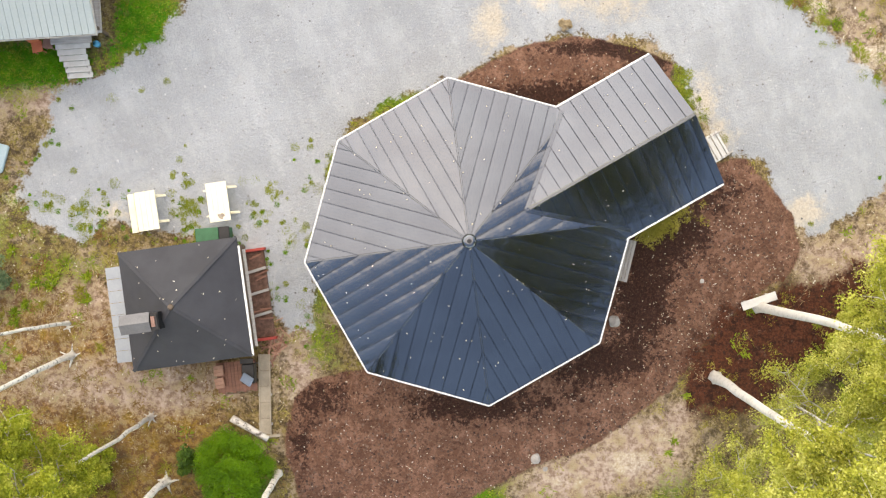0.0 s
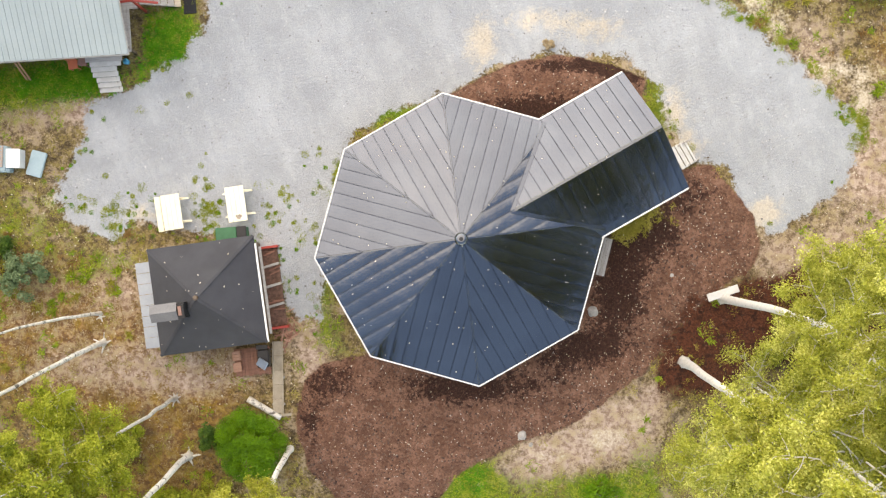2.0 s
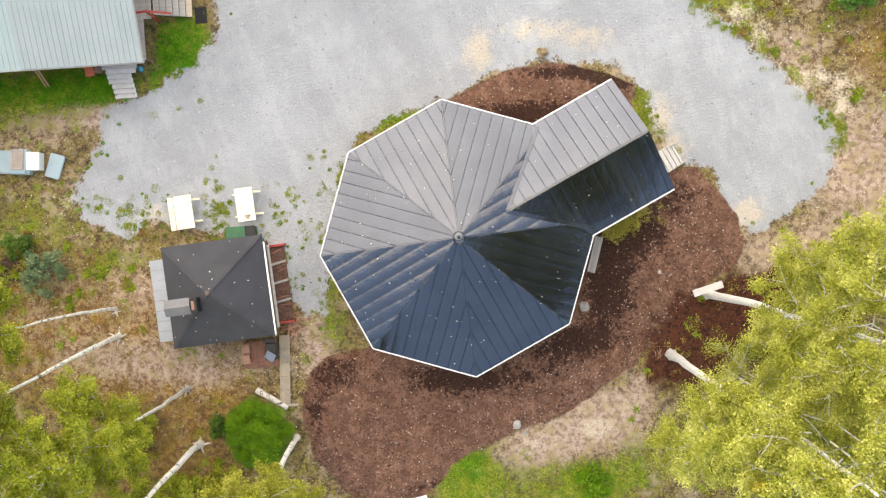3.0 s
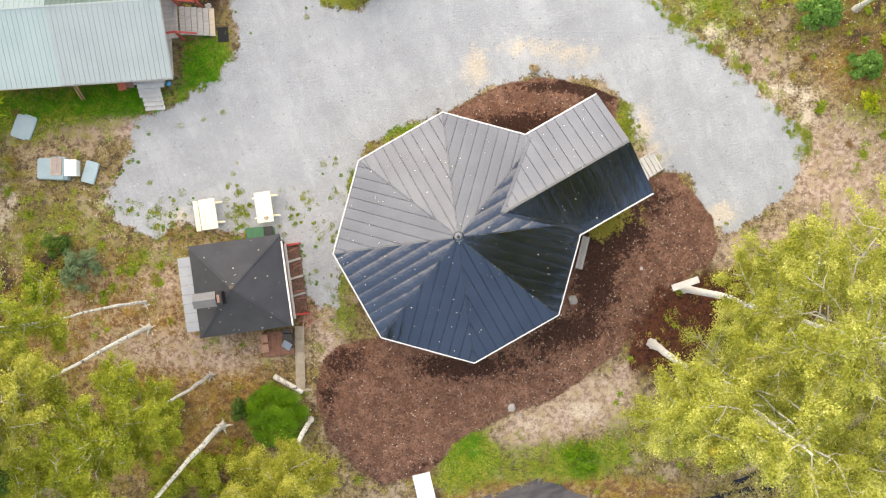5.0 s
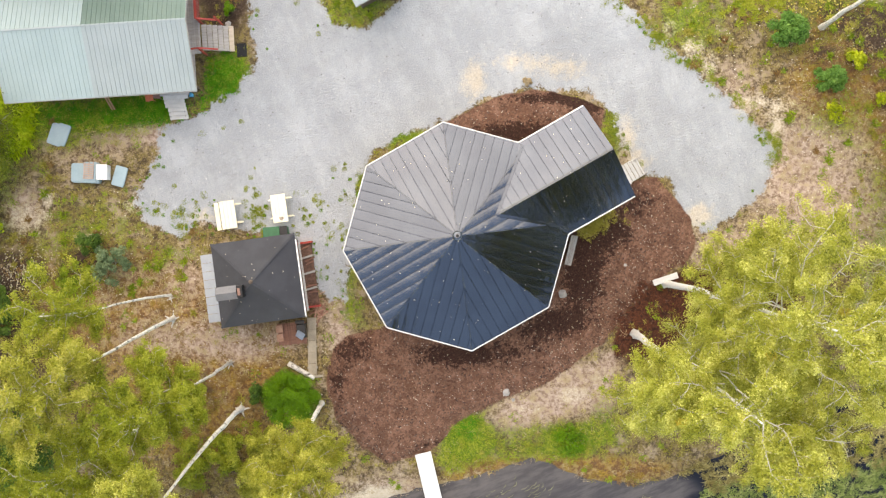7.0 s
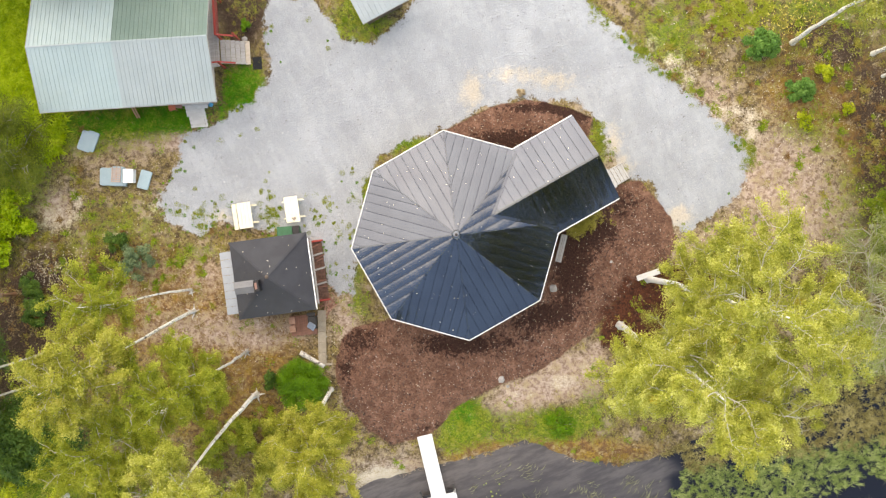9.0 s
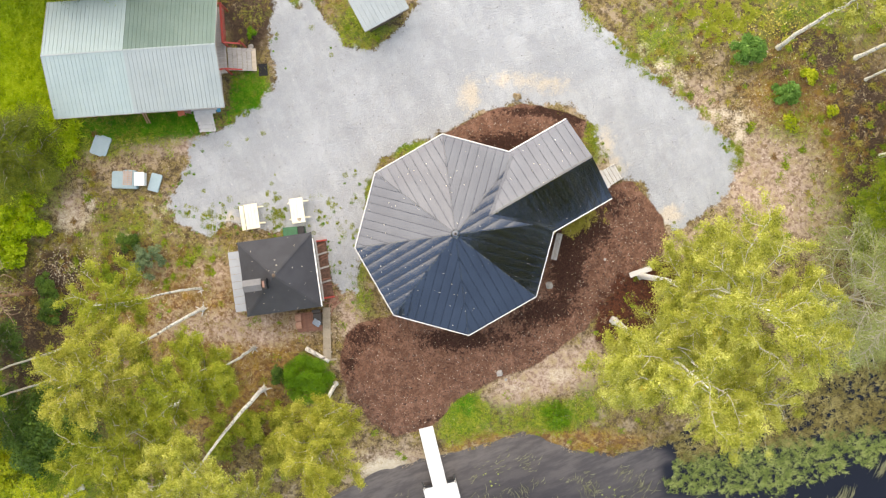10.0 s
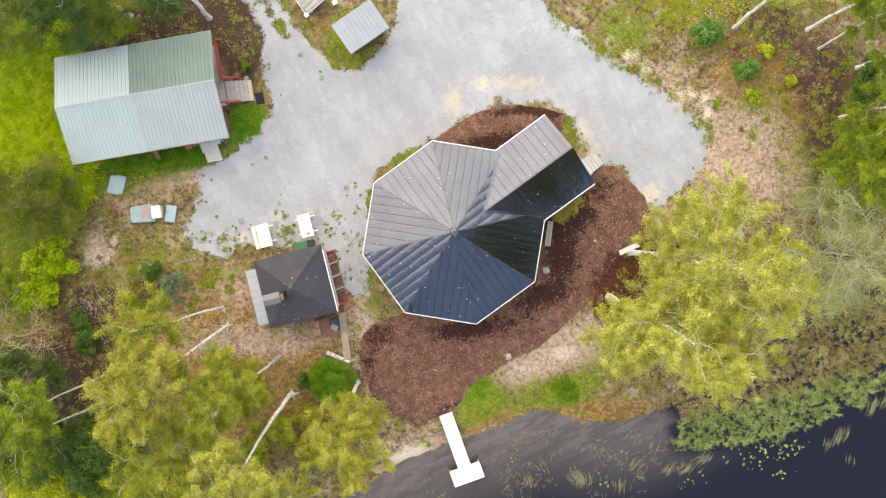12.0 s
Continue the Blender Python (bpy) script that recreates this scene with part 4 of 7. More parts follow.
def hut_surroundings():
    bed = thing("timber_bed", pose(-7.22, -1.95, 0, 0, 0, 7.2), "raised bed of red end boards and grey cross timbers", "planter")
    part("fill", box((-0.40, -1.80, 0), (0.34, 1.75, 0.20), 0.03), M_PEATFILL, bed, "brown soil fill")
    for y in (-1.85, 1.8):
        part("end_board", box((-0.45, y - 0.06, 0), (0.42, y + 0.05, 0.34)), M_RED, bed, "red painted end board")
    for y in (-0.85, 0.05, 0.95):
        part("cross_timber", beam((-0.45, y - 0.05, 0.23), (0.36, y + 0.08, 0.23), 0.11, 0.09), M_RAW, bed)
    part("side_board", box((-0.48, -1.8, 0), (-0.43, 1.75, 0.26)), M_BROWN, bed)

    box_ob = thing("storage_box", pose(-9.0, 0.42, 0, 0, 0, 4), "dark green plastic storage box beside the hut", "box")
    part("body", box((-0.70, -0.22, 0.0), (0.62, 0.30, 0.62), 0.02), M_GREENBOX, box_ob)
    part("lid", box((-0.73, -0.25, 0.62), (0.20, 0.33, 0.68), 0.015), M_GREENBOX, box_ob)
    part("lid", box((0.21, -0.25, 0.62), (0.65, 0.33, 0.67), 0.015), M_BLACK, box_ob, "black lid")

    deck = thing("small_deck", pose(-8.22, -5.30, 0, 0, 0, 5.5), "red-brown plank deck beside the grill hut", "deck")
    for k in range(11):
        part("plank", box((-0.80 + 0.145 * k, -0.62 - 0.05 * (k % 3 == 1), 0.20), (-0.66 + 0.145 * k, 0.60, 0.24), 0.004), M_BROWN, deck)
    for y in (-0.5, 0.45):
        part("joist", box((-0.8, y, 0.02), (0.8, y + 0.08, 0.20)), M_BROWN, deck)
    for k, (x, y) in enumerate(((-8.86, -5.02), (-8.82, -5.52))):
        seat = thing("wooden_stool", pose(x, y, 0.24, 0, 0, 6 + 3 * k), "low brown wooden box stool standing on the deck", "stool", "stools on the deck")
        for j in range(3):
            part("seat_board", box((-0.19, -0.21 + 0.14 * j, 0.36), (0.19, -0.075 + 0.14 * j, 0.40)), M_BROWNLIGHT, seat)
        for sx in (-0.16, 0.11):
            part("side", box((sx, -0.18, 0), (sx + 0.04, 0.18, 0.36)), M_BROWN, seat)
    grill = thing("gas_grill", pose(-7.60, -5.12, 0.24, 0, 0, 2), "black gas grill with a tilted grey-blue lid", "grill")
    part("body", box((-0.24, -0.38, 0.25), (0.26, 0.40, 0.75), 0.03), M_BLACK, grill)
    for x in (-0.2, 0.18):
        for y in (-0.33, 0.32):
            part("leg", box((x, y, 0), (x + 0.05, y + 0.05, 0.25)), M_BLACK, grill)
    part("lid", box((-0.24, -0.19, -0.03), (0.26, 0.21, 0.05), 0.03, pose(-0.02, -0.20, 0.86, 14, -10, -34)), M_GRILLBLUE, grill, "grey-blue metal lid")
    part("side_shelf", box((-0.3, 0.41, 0.66), (0.22, 0.62, 0.70), 0.01), M_BLACK, grill)

    way = thing("boardwalk", pose(-7.10, -6.03, 0, 0, 0, 0.5), "narrow boardwalk of grey weathered planks on the ground", "boardwalk")
    for k in range(5):
        part("plank", box((-0.185, 1.60 - 0.655 * (k + 1) + 0.014, 0.10), (0.185, 1.60 - 0.655 * k, 0.138), 0.006), M_GREYPLANK, way)
    for x in (-0.245, 0.19):
        part("edge_rail", box((x, -1.68, 0.10), (x + 0.055, 1.60, 0.155), 0.006), M_GREYPLANK, way)
    part("end_board", box((-0.30, -1.80, 0.11), (0.42, -1.69, 0.16), 0.006, pose(0.05, 0, 0, 0, 0, 4)), M_GREYPLANK, way)
    for y in (-1.3, -0.1, 1.2):
        part("bearer", box((-0.28, y, 0.0), (0.28, y + 0.1, 0.10)), M_RAW, way)

    def log(name, p, q, r, label):
        ob = thing(name, pose(0, 0, 0), label, "log")
        d = Vector(q) - Vector(p)
        pts = [Vector(p) + d * (k / 6) + Vector((0, 0, 0.02 * math.sin(k * 1.7))) for k in range(7)]
        data_part("trunk", tube("trunk", pts, [r * (1.1 - 0.04 * k) for k in range(7)], M_BIRCH, 10), ob)
        return ob

    pile = thing("stick_pile", pose(-6.74, -4.15, 0), "loose heap of brown sticks and bark beside the boardwalk", "sticks")
    r = random.Random(8)
    for k in range(26):
        x, y, a, ln = r.gauss(0, 0.22), r.gauss(0, 0.42), r.uniform(0, 3.14), r.uniform(0.15, 0.42)
        z = 0.03 + 0.004 * k
        part("stick", beam((x - ln * math.cos(a), y - ln * math.sin(a), z), (x + ln * math.cos(a), y + ln * math.sin(a), z + r.uniform(0, 0.06)), r.uniform(0.03, 0.08), 0.025, 0.004), M_BROWN if k % 3 else M_BROWNLIGHT, pile)
    for k in range(7):
        x, y, a, ln = r.uniform(-0.2, 0.2), r.uniform(-1.7, 1.7), r.uniform(-0.25, 0.35), r.uniform(0.15, 0.3)
        part("loose_stake", beam((x - ln * math.cos(a), y - ln * math.sin(a), 0.21 + 0.003 * k), (x + ln * math.cos(a), y + ln * math.sin(a), 0.23 + 0.003 * k), 0.06, 0.025, 0.004), M_BROWN, bed)
    log("birch_log", (-8.45, -7.02, 0.17), (-6.98, -7.88, 0.17), 0.14, "cut birch log lying beside the boardwalk")


M_PEATFILL = surface("brown bed soil", (0.07, 0.035, 0.025), (0.20, 0.11, 0.08), 6, 30, 0.95, 0, 0.03, 0.0)
M_BROWNLIGHT = surface("light brown stained wood", (0.32, 0.16, 0.10), (0.42, 0.23, 0.16), 3, 30, 0.6, 0, 0.002, 0.1)
M_GREYPLANK = surface("bleached plank", (0.26, 0.22, 0.165), (0.40, 0.345, 0.265), 3, 30, 0.8, 0, 0.003, 0.15)
hut_surroundings()


# ---------------------------------------------------------------- picnic tables
def folding_table(m, label, benches):
    t = thing("picnic_table", m, label, "table", "picnic tables on the gravel")
    for k in range(4):
        part("top_board", box((-0.42 + 0.212 * k, -0.79, 0.70), (-0.213 + 0.212 * k, 0.79, 0.745), 0.008), M_CREAM, t)
    for side in benches:
        part("bench_board", box((side * 0.66 - 0.13, -0.79, 0.42), (side * 0.66 + 0.13, 0.79, 0.46), 0.008), M_CREAM, t)
    for y in (-0.50, 0.54):
        part("bench_bearer", beam((-0.62, y, 0.37), (0.74, y, 0.37), 0.06, 0.09), M_CREAM, t)
        for side in (-1, 1):
            part("leg", beam((side * 0.60, y + 0.06, 0.0), (side * 0.20, y + 0.06, 0.69), 0.05, 0.10), M_CREAM, t)
    return t


folding_table(pose(-11.68, 1.44, ground_at(-11.7, 1.4), 0, 0, 8), "cream painted picnic table with a bench board on one side", (-1,))
folding_table(pose(-8.79, 1.77, ground_at(-8.8, 1.8), 0, 0, 7.5), "cream painted picnic table with a burnt spot on its top", ())
M_SCORCH = surface("scorched paint", (0.16, 0.12, 0.09), (0.42, 0.36, 0.28), 9, 40, 0.85, 0, 0.002, 0.0)
scorch = bpy.data.objects[[o.name for o in bpy.data.objects if o.name.startswith("picnic_table")][-1]]
v, f = [], []
for k in range(16):
    w = k * math.pi / 8
    r = 0.11 + 0.02 * math.sin(3 * w) + 0.015 * math.cos(5 * w)
    v.append((0.06 + 1.2 * r * math.cos(w), -0.58 + r * math.sin(w), 0.749))
data_part("burn_mark", mesh_of("burn_mark", v, [tuple(range(16))], M_SCORCH), scorch, "brown burn mark")


# ---------------------------------------------------------------- the green-roofed cabin
def cabin():
    L, Wd, Z, RISE = 10.45, 7.1, 2.9, 1.36
    cab = thing("cabin", pose(-18.17, 11.32, 0, 0, 0, 3.0), "cabin with pale green ribbed metal gable roof and red trim", "house")
    ridge = Z + RISE
    run = math.hypot(Wd / 2, RISE)
    split = -0.3
    for side in (1, -1):
        # the north slope's east half gets the darker green
        for x0, x1, material, lift, label in ((-L / 2, split, M_GREEN_ROOF, 0.0, ""), (split, L / 2, M_GREEN_ROOF_DARK if side == 1 else M_GREEN_ROOF_DULL, 0.03, "")):
            ev = Vector((0, -side * Wd / 2, RISE)).normalized()
            eu = Vector((-side, 0, 0))
            o = Vector((x1 if side == 1 else x0, side * Wd / 2, Z + lift))
            sheet_panels(cab, o, eu, ev, [(0, 0), (x1 - x0, 0), (x1 - x0, run), (0, run)], 0.25, material, "roof_sheet", 0.022, 0.015, 0.012)
        verts = [(-L / 2 + 0.05, side * (Wd / 2 - 0.02), Z - 0.03), (L / 2 - 0.05, side * (Wd / 2 - 0.02), Z - 0.03), (L / 2 - 0.05, 0, ridge - 0.03), (-L / 2 + 0.05, 0, ridge - 0.03)]
        verts += [(x, y, z - 0.09) for x, y, z in verts]
        data_part("roof_deck", mesh_of("roof_deck", verts, [(0, 1, 2, 3), (7, 6, 5, 4), (0, 4, 5, 1), (1, 5, 6, 2), (2, 6, 7, 3), (3, 7, 4, 0)], M_LOGWALL), cab)
        part("eave_board", beam((-L / 2, side * (Wd / 2 + 0.015), Z - 0.06), (L / 2, side * (Wd / 2 + 0.015), Z - 0.06), 0.03, 0.12, 0.004), M_RAW, cab)
        for x in (-L / 2, L / 2):
            part("barge_board", beam((x, side * Wd / 2, Z - 0.05), (x, 0, ridge - 0.05), 0.03, 0.13, 0.004), M_RAW, cab)
    part("ridge_cap", beam((-L / 2, 0, ridge + 0.025), (L / 2, 0, ridge + 0.025), 0.10, 0.02, 0.006), M_GREEN_ROOF_DULL, cab)
    # walls on a raised floor
    for lo, hi in (((-4.7, -2.75, 0.1), (2.9, -2.6, 3.0)), ((-4.7, 2.6, 0.1), (2.9, 2.75, 3.0)), ((-4.7, -2.6, 0.1), (-4.55, 2.6, 3.0)), ((2.75, -2.6, 0.1), (2.9, 2.6, 3.0))):
        part("wall", box(lo, hi, 0.004), M_REDWALL, cab, "dark red boarded wall")
    for x in (-4.7, 2.75):
        verts = [(x + dx, y, z) for dx in (0, 0.15) for y, z in ((-2.75, 3.0), (2.75, 3.0), (0, ridge - 0.16))]
        data_part("gable", mesh_of("gable", verts, [(2, 1, 0), (3, 4, 5), (0, 1, 4, 3), (1, 2, 5, 4), (2, 0, 3, 5)], M_REDWALL), cab)
    # covered porch
    for k in range(17):
        part("deck_board", box((2.92 + 0.128 * k, -1.1 if k > 13 else -3.0, 0.93), (3.04 + 0.128 * k, 3.1, 0.97), 0.003), M_RAW, cab)
    for y in (-2.9, 0.0, 3.0):
        part("deck_joist", box((2.95, y, 0.80), (5.05 if y >= 0 else 4.6, y + 0.08, 0.93)), M_RAW, cab)
    for y in (-2.9, 2.95):
        part("porch_post", box((4.5, y, 0), (4.62, y + 0.12, 2.95)), M_LOGWALL, cab)
    part("handrail", beam((5.12, 0.65, 1.88), (5.12, 3.1, 1.88), 0.14, 0.05), M_RED, cab, "red painted handrail")
    part("handrail", beam((4.50, 3.08, 1.88), (5.19, 3.08, 1.88), 0.12, 0.05), M_RED, cab)
    part("handrail", beam((5.05, 0.65, 1.88), (6.25, 0.65, 1.10), 0.10, 0.05), M_RED, cab)
    part("handrail", beam((4.50, -1.05, 1.88), (5.20, -1.0, 1.88), 0.10, 0.05), M_RED, cab)
    part("handrail", beam((5.15, -1.0, 1.88), (6.1, -1.0, 1.25), 0.10, 0.05), M_RED, cab)
    for k in range(15):
        part("baluster", box((5.10, 0.72 + 0.165 * k, 0.97), (5.14, 0.79 + 0.165 * k, 1.86), 0.0), M_RED, cab)
    for x, y in ((5.08, 0.62), (5.08, 3.02), (6.1, 0.62), (5.10, -1.04)):
        part("rail_post", box((x, y, 0.0), (x + 0.09, y + 0.09, 1.88)), M_RED, cab)
    # steps
    for name_y, (sx, sy, n, lab) in enumerate(((5.14, -0.18, 6, ""),)):
        for k in range(n):
            part("tread", box((sx + 0.27 * k, sy - 0.72, 0.80 - 0.145 * k), (sx + 0.28 + 0.27 * k, sy + 0.72, 0.845 - 0.145 * k), 0.005), M_RAW if k < n - 1 else M_NEWWOOD, cab)
        for y in (-0.66, 0.6):
            part("stringer", beam((sx, sy + y, 0.78), (sx + 1.6, sy + y, -0.05), 0.05, 0.16), M_RAW, cab)
    for k in range(6):
        part("tread", box((2.75 + 0.1 * (k > 2), -3.32 - 0.205 * (k + 1) - 0.02, 0.82 - 0.15 * k), (4.15 - 0.25 * (k > 0), -3.32 - 0.205 * k, 0.865 - 0.15 * k), 0.005), M_GREYPALE, cab)
    for x in (2.9, 3.75):
        part("stringer", beam((x, -3.1, 0.85), (x, -4.58, -0.05), 0.05, 0.16), M_RAW, cab)
    part("landing", box((2.6, -3.35, 0.90), (4.25, -2.95, 0.95)), M_RAW, cab)


M_REDWALL = surface("falu red boarding", (0.16, 0.035, 0.025), (0.24, 0.06, 0.045), 2, 25, 0.85, 0, 0.003, 0.08)
cabin()

mat_ob = thing("door_mat", pose(-10.98, 10.86, ground_at(-11, 10.9), 0, 0, 3), "black rubber mat lying before the cabin steps", "mat")
part("rubber_sheet", box((-0.28, -0.38, 0.0), (0.28, 0.38, 0.07), 0.006), M_RUBBER, mat_ob)

chair = thing("plastic_chair", pose(-16.16, 8.14, ground_at(-16.1, 8.1), 0, 0, 10), "orange-red plastic chair beside the cabin wall", "chair")
part("seat", box((-0.22, -0.22, 0.40), (0.22, 0.22, 0.44), 0.015), M_ORANGE, chair)
part("backrest", box((-0.22, 0.18, 0.44), (0.22, 0.23, 0.85), 0.015), M_ORANGE, chair)
for x in (-0.19, 0.15):
    for y in (-0.19, 0.15):
        part("leg", box((x, y, 0), (x + 0.04, y + 0.04, 0.40)), M_ORANGE, chair)
chair_b = thing("plastic_chair", pose(-15.72, 8.28, ground_at(-15.7, 8.3), 0, 0, -8), "dull dark pink plastic chair beside the cabin wall", "chair")
part("seat", box((-0.21, -0.21, 0.40), (0.21, 0.21, 0.44), 0.015), M_BRICK, chair_b)
part("backrest", box((-0.21, 0.17, 0.44), (0.21, 0.22, 0.85), 0.015), M_BRICK, chair_b)
for x in (-0.19, 0.15):
    for y in (-0.19, 0.15):
        part("leg", box((x, y, 0), (x + 0.04, y + 0.04, 0.40)), M_BRICK, chair_b)
pail = thing("blue_bucket", pose(-13.85, 8.30, ground_at(-13.85, 8.3)), "bright blue plastic bucket by the cabin steps", "bucket")
v, f = tube_data([(0, 0, 0), (0, 0, 0.26), (0, 0, 0.28), (0, 0, 0.26), (0, 0, 0.03)], [0.11, 0.14, 0.15, 0.13, 0.10], 14)
data_part("shell", mesh_of("shell", v, f, M_BLUE, True), pail)
for k, x in enumerate((-18.15, -18.0)):
    plank = thing("leaning_plank", pose(x - 0.3, 7.55, 0), "thin brown plank leaning under the cabin eave", "plank", "planks leaning on the cabin")
    part("board", beam((0, 0, 0.02), (0.12, 0.75, 1.9), 0.10, 0.03), M_BROWNLIGHT, plank)


# ---------------------------------------------------------------- shed and yard clutter
def shed():
    s = thing("shed", pose(-3.34, 14.33, 0, 0, 0, 27.5), "small shed with flat pale grey-green metal roof", "shed")
    A, B, Z = 1.55, 1.13, 2.35
    o = Vector((-A, -B, Z))
    sheet_panels(s, o, Vector((1, 0, 0)), Vector((0, 1, 0.06)).normalized(), [(0, 0), (2 * A, 0), (2 * A, 2 * B), (0, 2 * B)], 0.28, M_SHED_ROOF, "roof_sheet", 0.018, 0.03, 0.012)
    for y in (-B, B):
        part("eave_board", beam((-A, y, Z - 0.08 + 0.06 * (y + B)), (A, y, Z - 0.08 + 0.06 * (y + B)), 0.03, 0.10, 0.004), M_RAW, s)
    for lo, hi in (((-1.2, -0.70, 0), (1.2, -0.60, 2.3)), ((-1.2, 0.70, 0), (1.2, 0.80, 2.38)), ((-1.2, -0.60, 0), (-1.1, 0.70, 2.3)), ((1.1, -0.60, 0), (1.2, 0.70, 2.3))):
        part("wall", box(lo, hi), M_LOGWALL, s)


shed()


def yard_bits():
    t = thing("garden_swing", pose(-7.35, 16.6, 0, 0, 0, -62), "grey wooden garden swing with white end posts", "swing")
    part("crossbar", beam((-0.95, 0, 1.2), (0.85, 0, 1.2), 0.07, 0.07), M_GREYPALE, t)
    for x in (-0.95, 0.85):
        part("post", beam((x, 0, 0), (x, 0, 1.2), 0.07, 0.07), M_RAW, t)
        part("post_cap", box((x - 0.14, -0.14, 1.2), (x + 0.14, 0.14, 1.26), 0.02), M_WHITE, t, "white post cap")
    s = thing("timber_pile", pose(-6.35, 17.25, 0, 0, 0, 35), "pile of grey weathered boards on the grass", "boards")
    for k in range(7):
        part("board", box((-1.1, -0.6 + 0.17 * k, 0.3 + 0.05 * (k % 2)), (0.7, -0.45 + 0.17 * k, 0.36 + 0.05 * (k % 2)), 0.005), M_RAW, s)
    part("bearer", box((-0.9, -0.6, 0.0), (-0.7, 0.6, 0.3)), M_RAW, s)
    part("bearer", box((0.3, -0.6, 0.0), (0.5, 0.6, 0.3)), M_RAW, s)
    c = thing("white_box", pose(-5.05, 16.75, ground_at(-5, 16.7), 0, 0, 20), "small white box lying on the grass", "box")
    part("body", box((-0.16, -0.14, 0), (0.16, 0.14, 0.2), 0.015), M_WHITE, c)
    part("lid", box((-0.17, -0.15, 0.2), (0.17, 0.15, 0.23), 0.01), M_WHITE, c)


yard_bits()


def slab(outline_points, z0, z1, bevel=0.03):
    """A moulded slab with softened rim."""
    bm = bmesh.new()
    f = bm.faces.new([bm.verts.new((x, y, z0)) for x, y in outline_points])
    r = bmesh.ops.extrude_face_region(bm, geom=[f])
    bmesh.ops.translate(bm, vec=(0, 0, z1 - z0), verts=[v for v in r["geom"] if isinstance(v, bmesh.types.BMVert)])
    bmesh.ops.recalc_face_normals(bm, faces=bm.faces)
    bmesh.ops.bevel(bm, geom=[e for e in bm.edges if abs(e.verts[0].co.z - z1) < 1e-5 and abs(e.verts[1].co.z - z1) < 1e-5], offset=bevel, segments=2, affect="EDGES")
    return bm


def rounded(w, h, r, n=4):
    pts = []
    for cx, cy, a0 in ((w - r, h - r, 0), (-w + r, h - r, 90), (-w + r, -h + r, 180), (w - r, -h + r, 270)):
        for k in range(n + 1):
            a = radians(a0 + 90 * k / n)
            pts.append((cx + r * math.cos(a), cy + r * math.sin(a)))
    return pts


def lawn_clutter():
    z = ground_at(-21.2, 6.2)
    t = thing("tub_cover", pose(-21.65, 6.15, z, 0, 0, -20), "faded blue-grey folding tub cover lying on grass", "cover", "tub covers")
    part("flap", slab(rounded(0.42, 0.62, 0.12), 0.02, 0.12), M_BLUE_PLASTIC, t)
    part("flap", slab([(x + 0.32, y + 0.10) for x, y in rounded(0.36, 0.62, 0.12)], 0.06, 0.16), M_BLUE_PLASTIC, t)
    b = thing("blue_tub", pose(-20.2, 3.92, ground_at(-20.2, 3.9), 0, 0, -2), "faded blue-grey tub shells stacked on the lawn", "tub")
    part("base_shell", slab(rounded(0.52, 0.55, 0.14), 0.0, 0.34, 0.06), M_BLUE_PLASTIC, b)
    part("upper_shell", slab([(x + 0.62, y + 0.03) for x, y in rounded(0.40, 0.60, 0.14)], 0.0, 0.50, 0.06), M_BLUE_PLASTIC, b)
    part("rim", slab([(x + 0.86, y - 0.02) for x, y in rounded(0.28, 0.55, 0.1)], 0.0, 0.40, 0.04), M_BLUE_PLASTIC, b)
    p = thing("pallet", pose(-19.62, 4.0, ground_at(-20.2, 3.9) + 0.50, 0, 0, -3), "small brown wooden pallet on the tub", "pallet")
    for k in range(7):
        part("slat", box((-0.29, -0.45 + 0.13 * k, 0.06), (0.29, -0.36 + 0.13 * k, 0.085), 0.003), M_GREYPINK, p)
    for x in (-0.27, -0.02, 0.23):
        part("runner", box((x, -0.45, 0), (x + 0.05, 0.51, 0.06), 0.003), M_GREYPINK, p)
    w = thing("white_cabinet", pose(-18.86, 3.93, ground_at(-18.9, 3.9), 0, 0, -1), "white metal box standing on the lawn", "cabinet")
    part("body", box((-0.30, -0.41, 0), (0.30, 0.41, 0.55), 0.02), M_WHITE, w)
    part("lid", box((-0.32, -0.43, 0.55), (0.32, 0.43, 0.59), 0.012), M_WHITE, w)
    d = thing("tub_cover", pose(-18.02, 3.72, ground_at(-18, 3.7), 0, 0, -16), "faded blue-grey slab cover lying on grass", "cover", "tub covers")
    part("panel", slab(rounded(0.36, 0.58, 0.08), 0.02, 0.11), M_BLUE_PLASTIC, d)


M_GREYPINK = surface("pinkish weathered slat", (0.40, 0.31, 0.26), (0.52, 0.42, 0.36), 3, 30, 0.8, 0, 0.002, 0.1)
lawn_clutter()


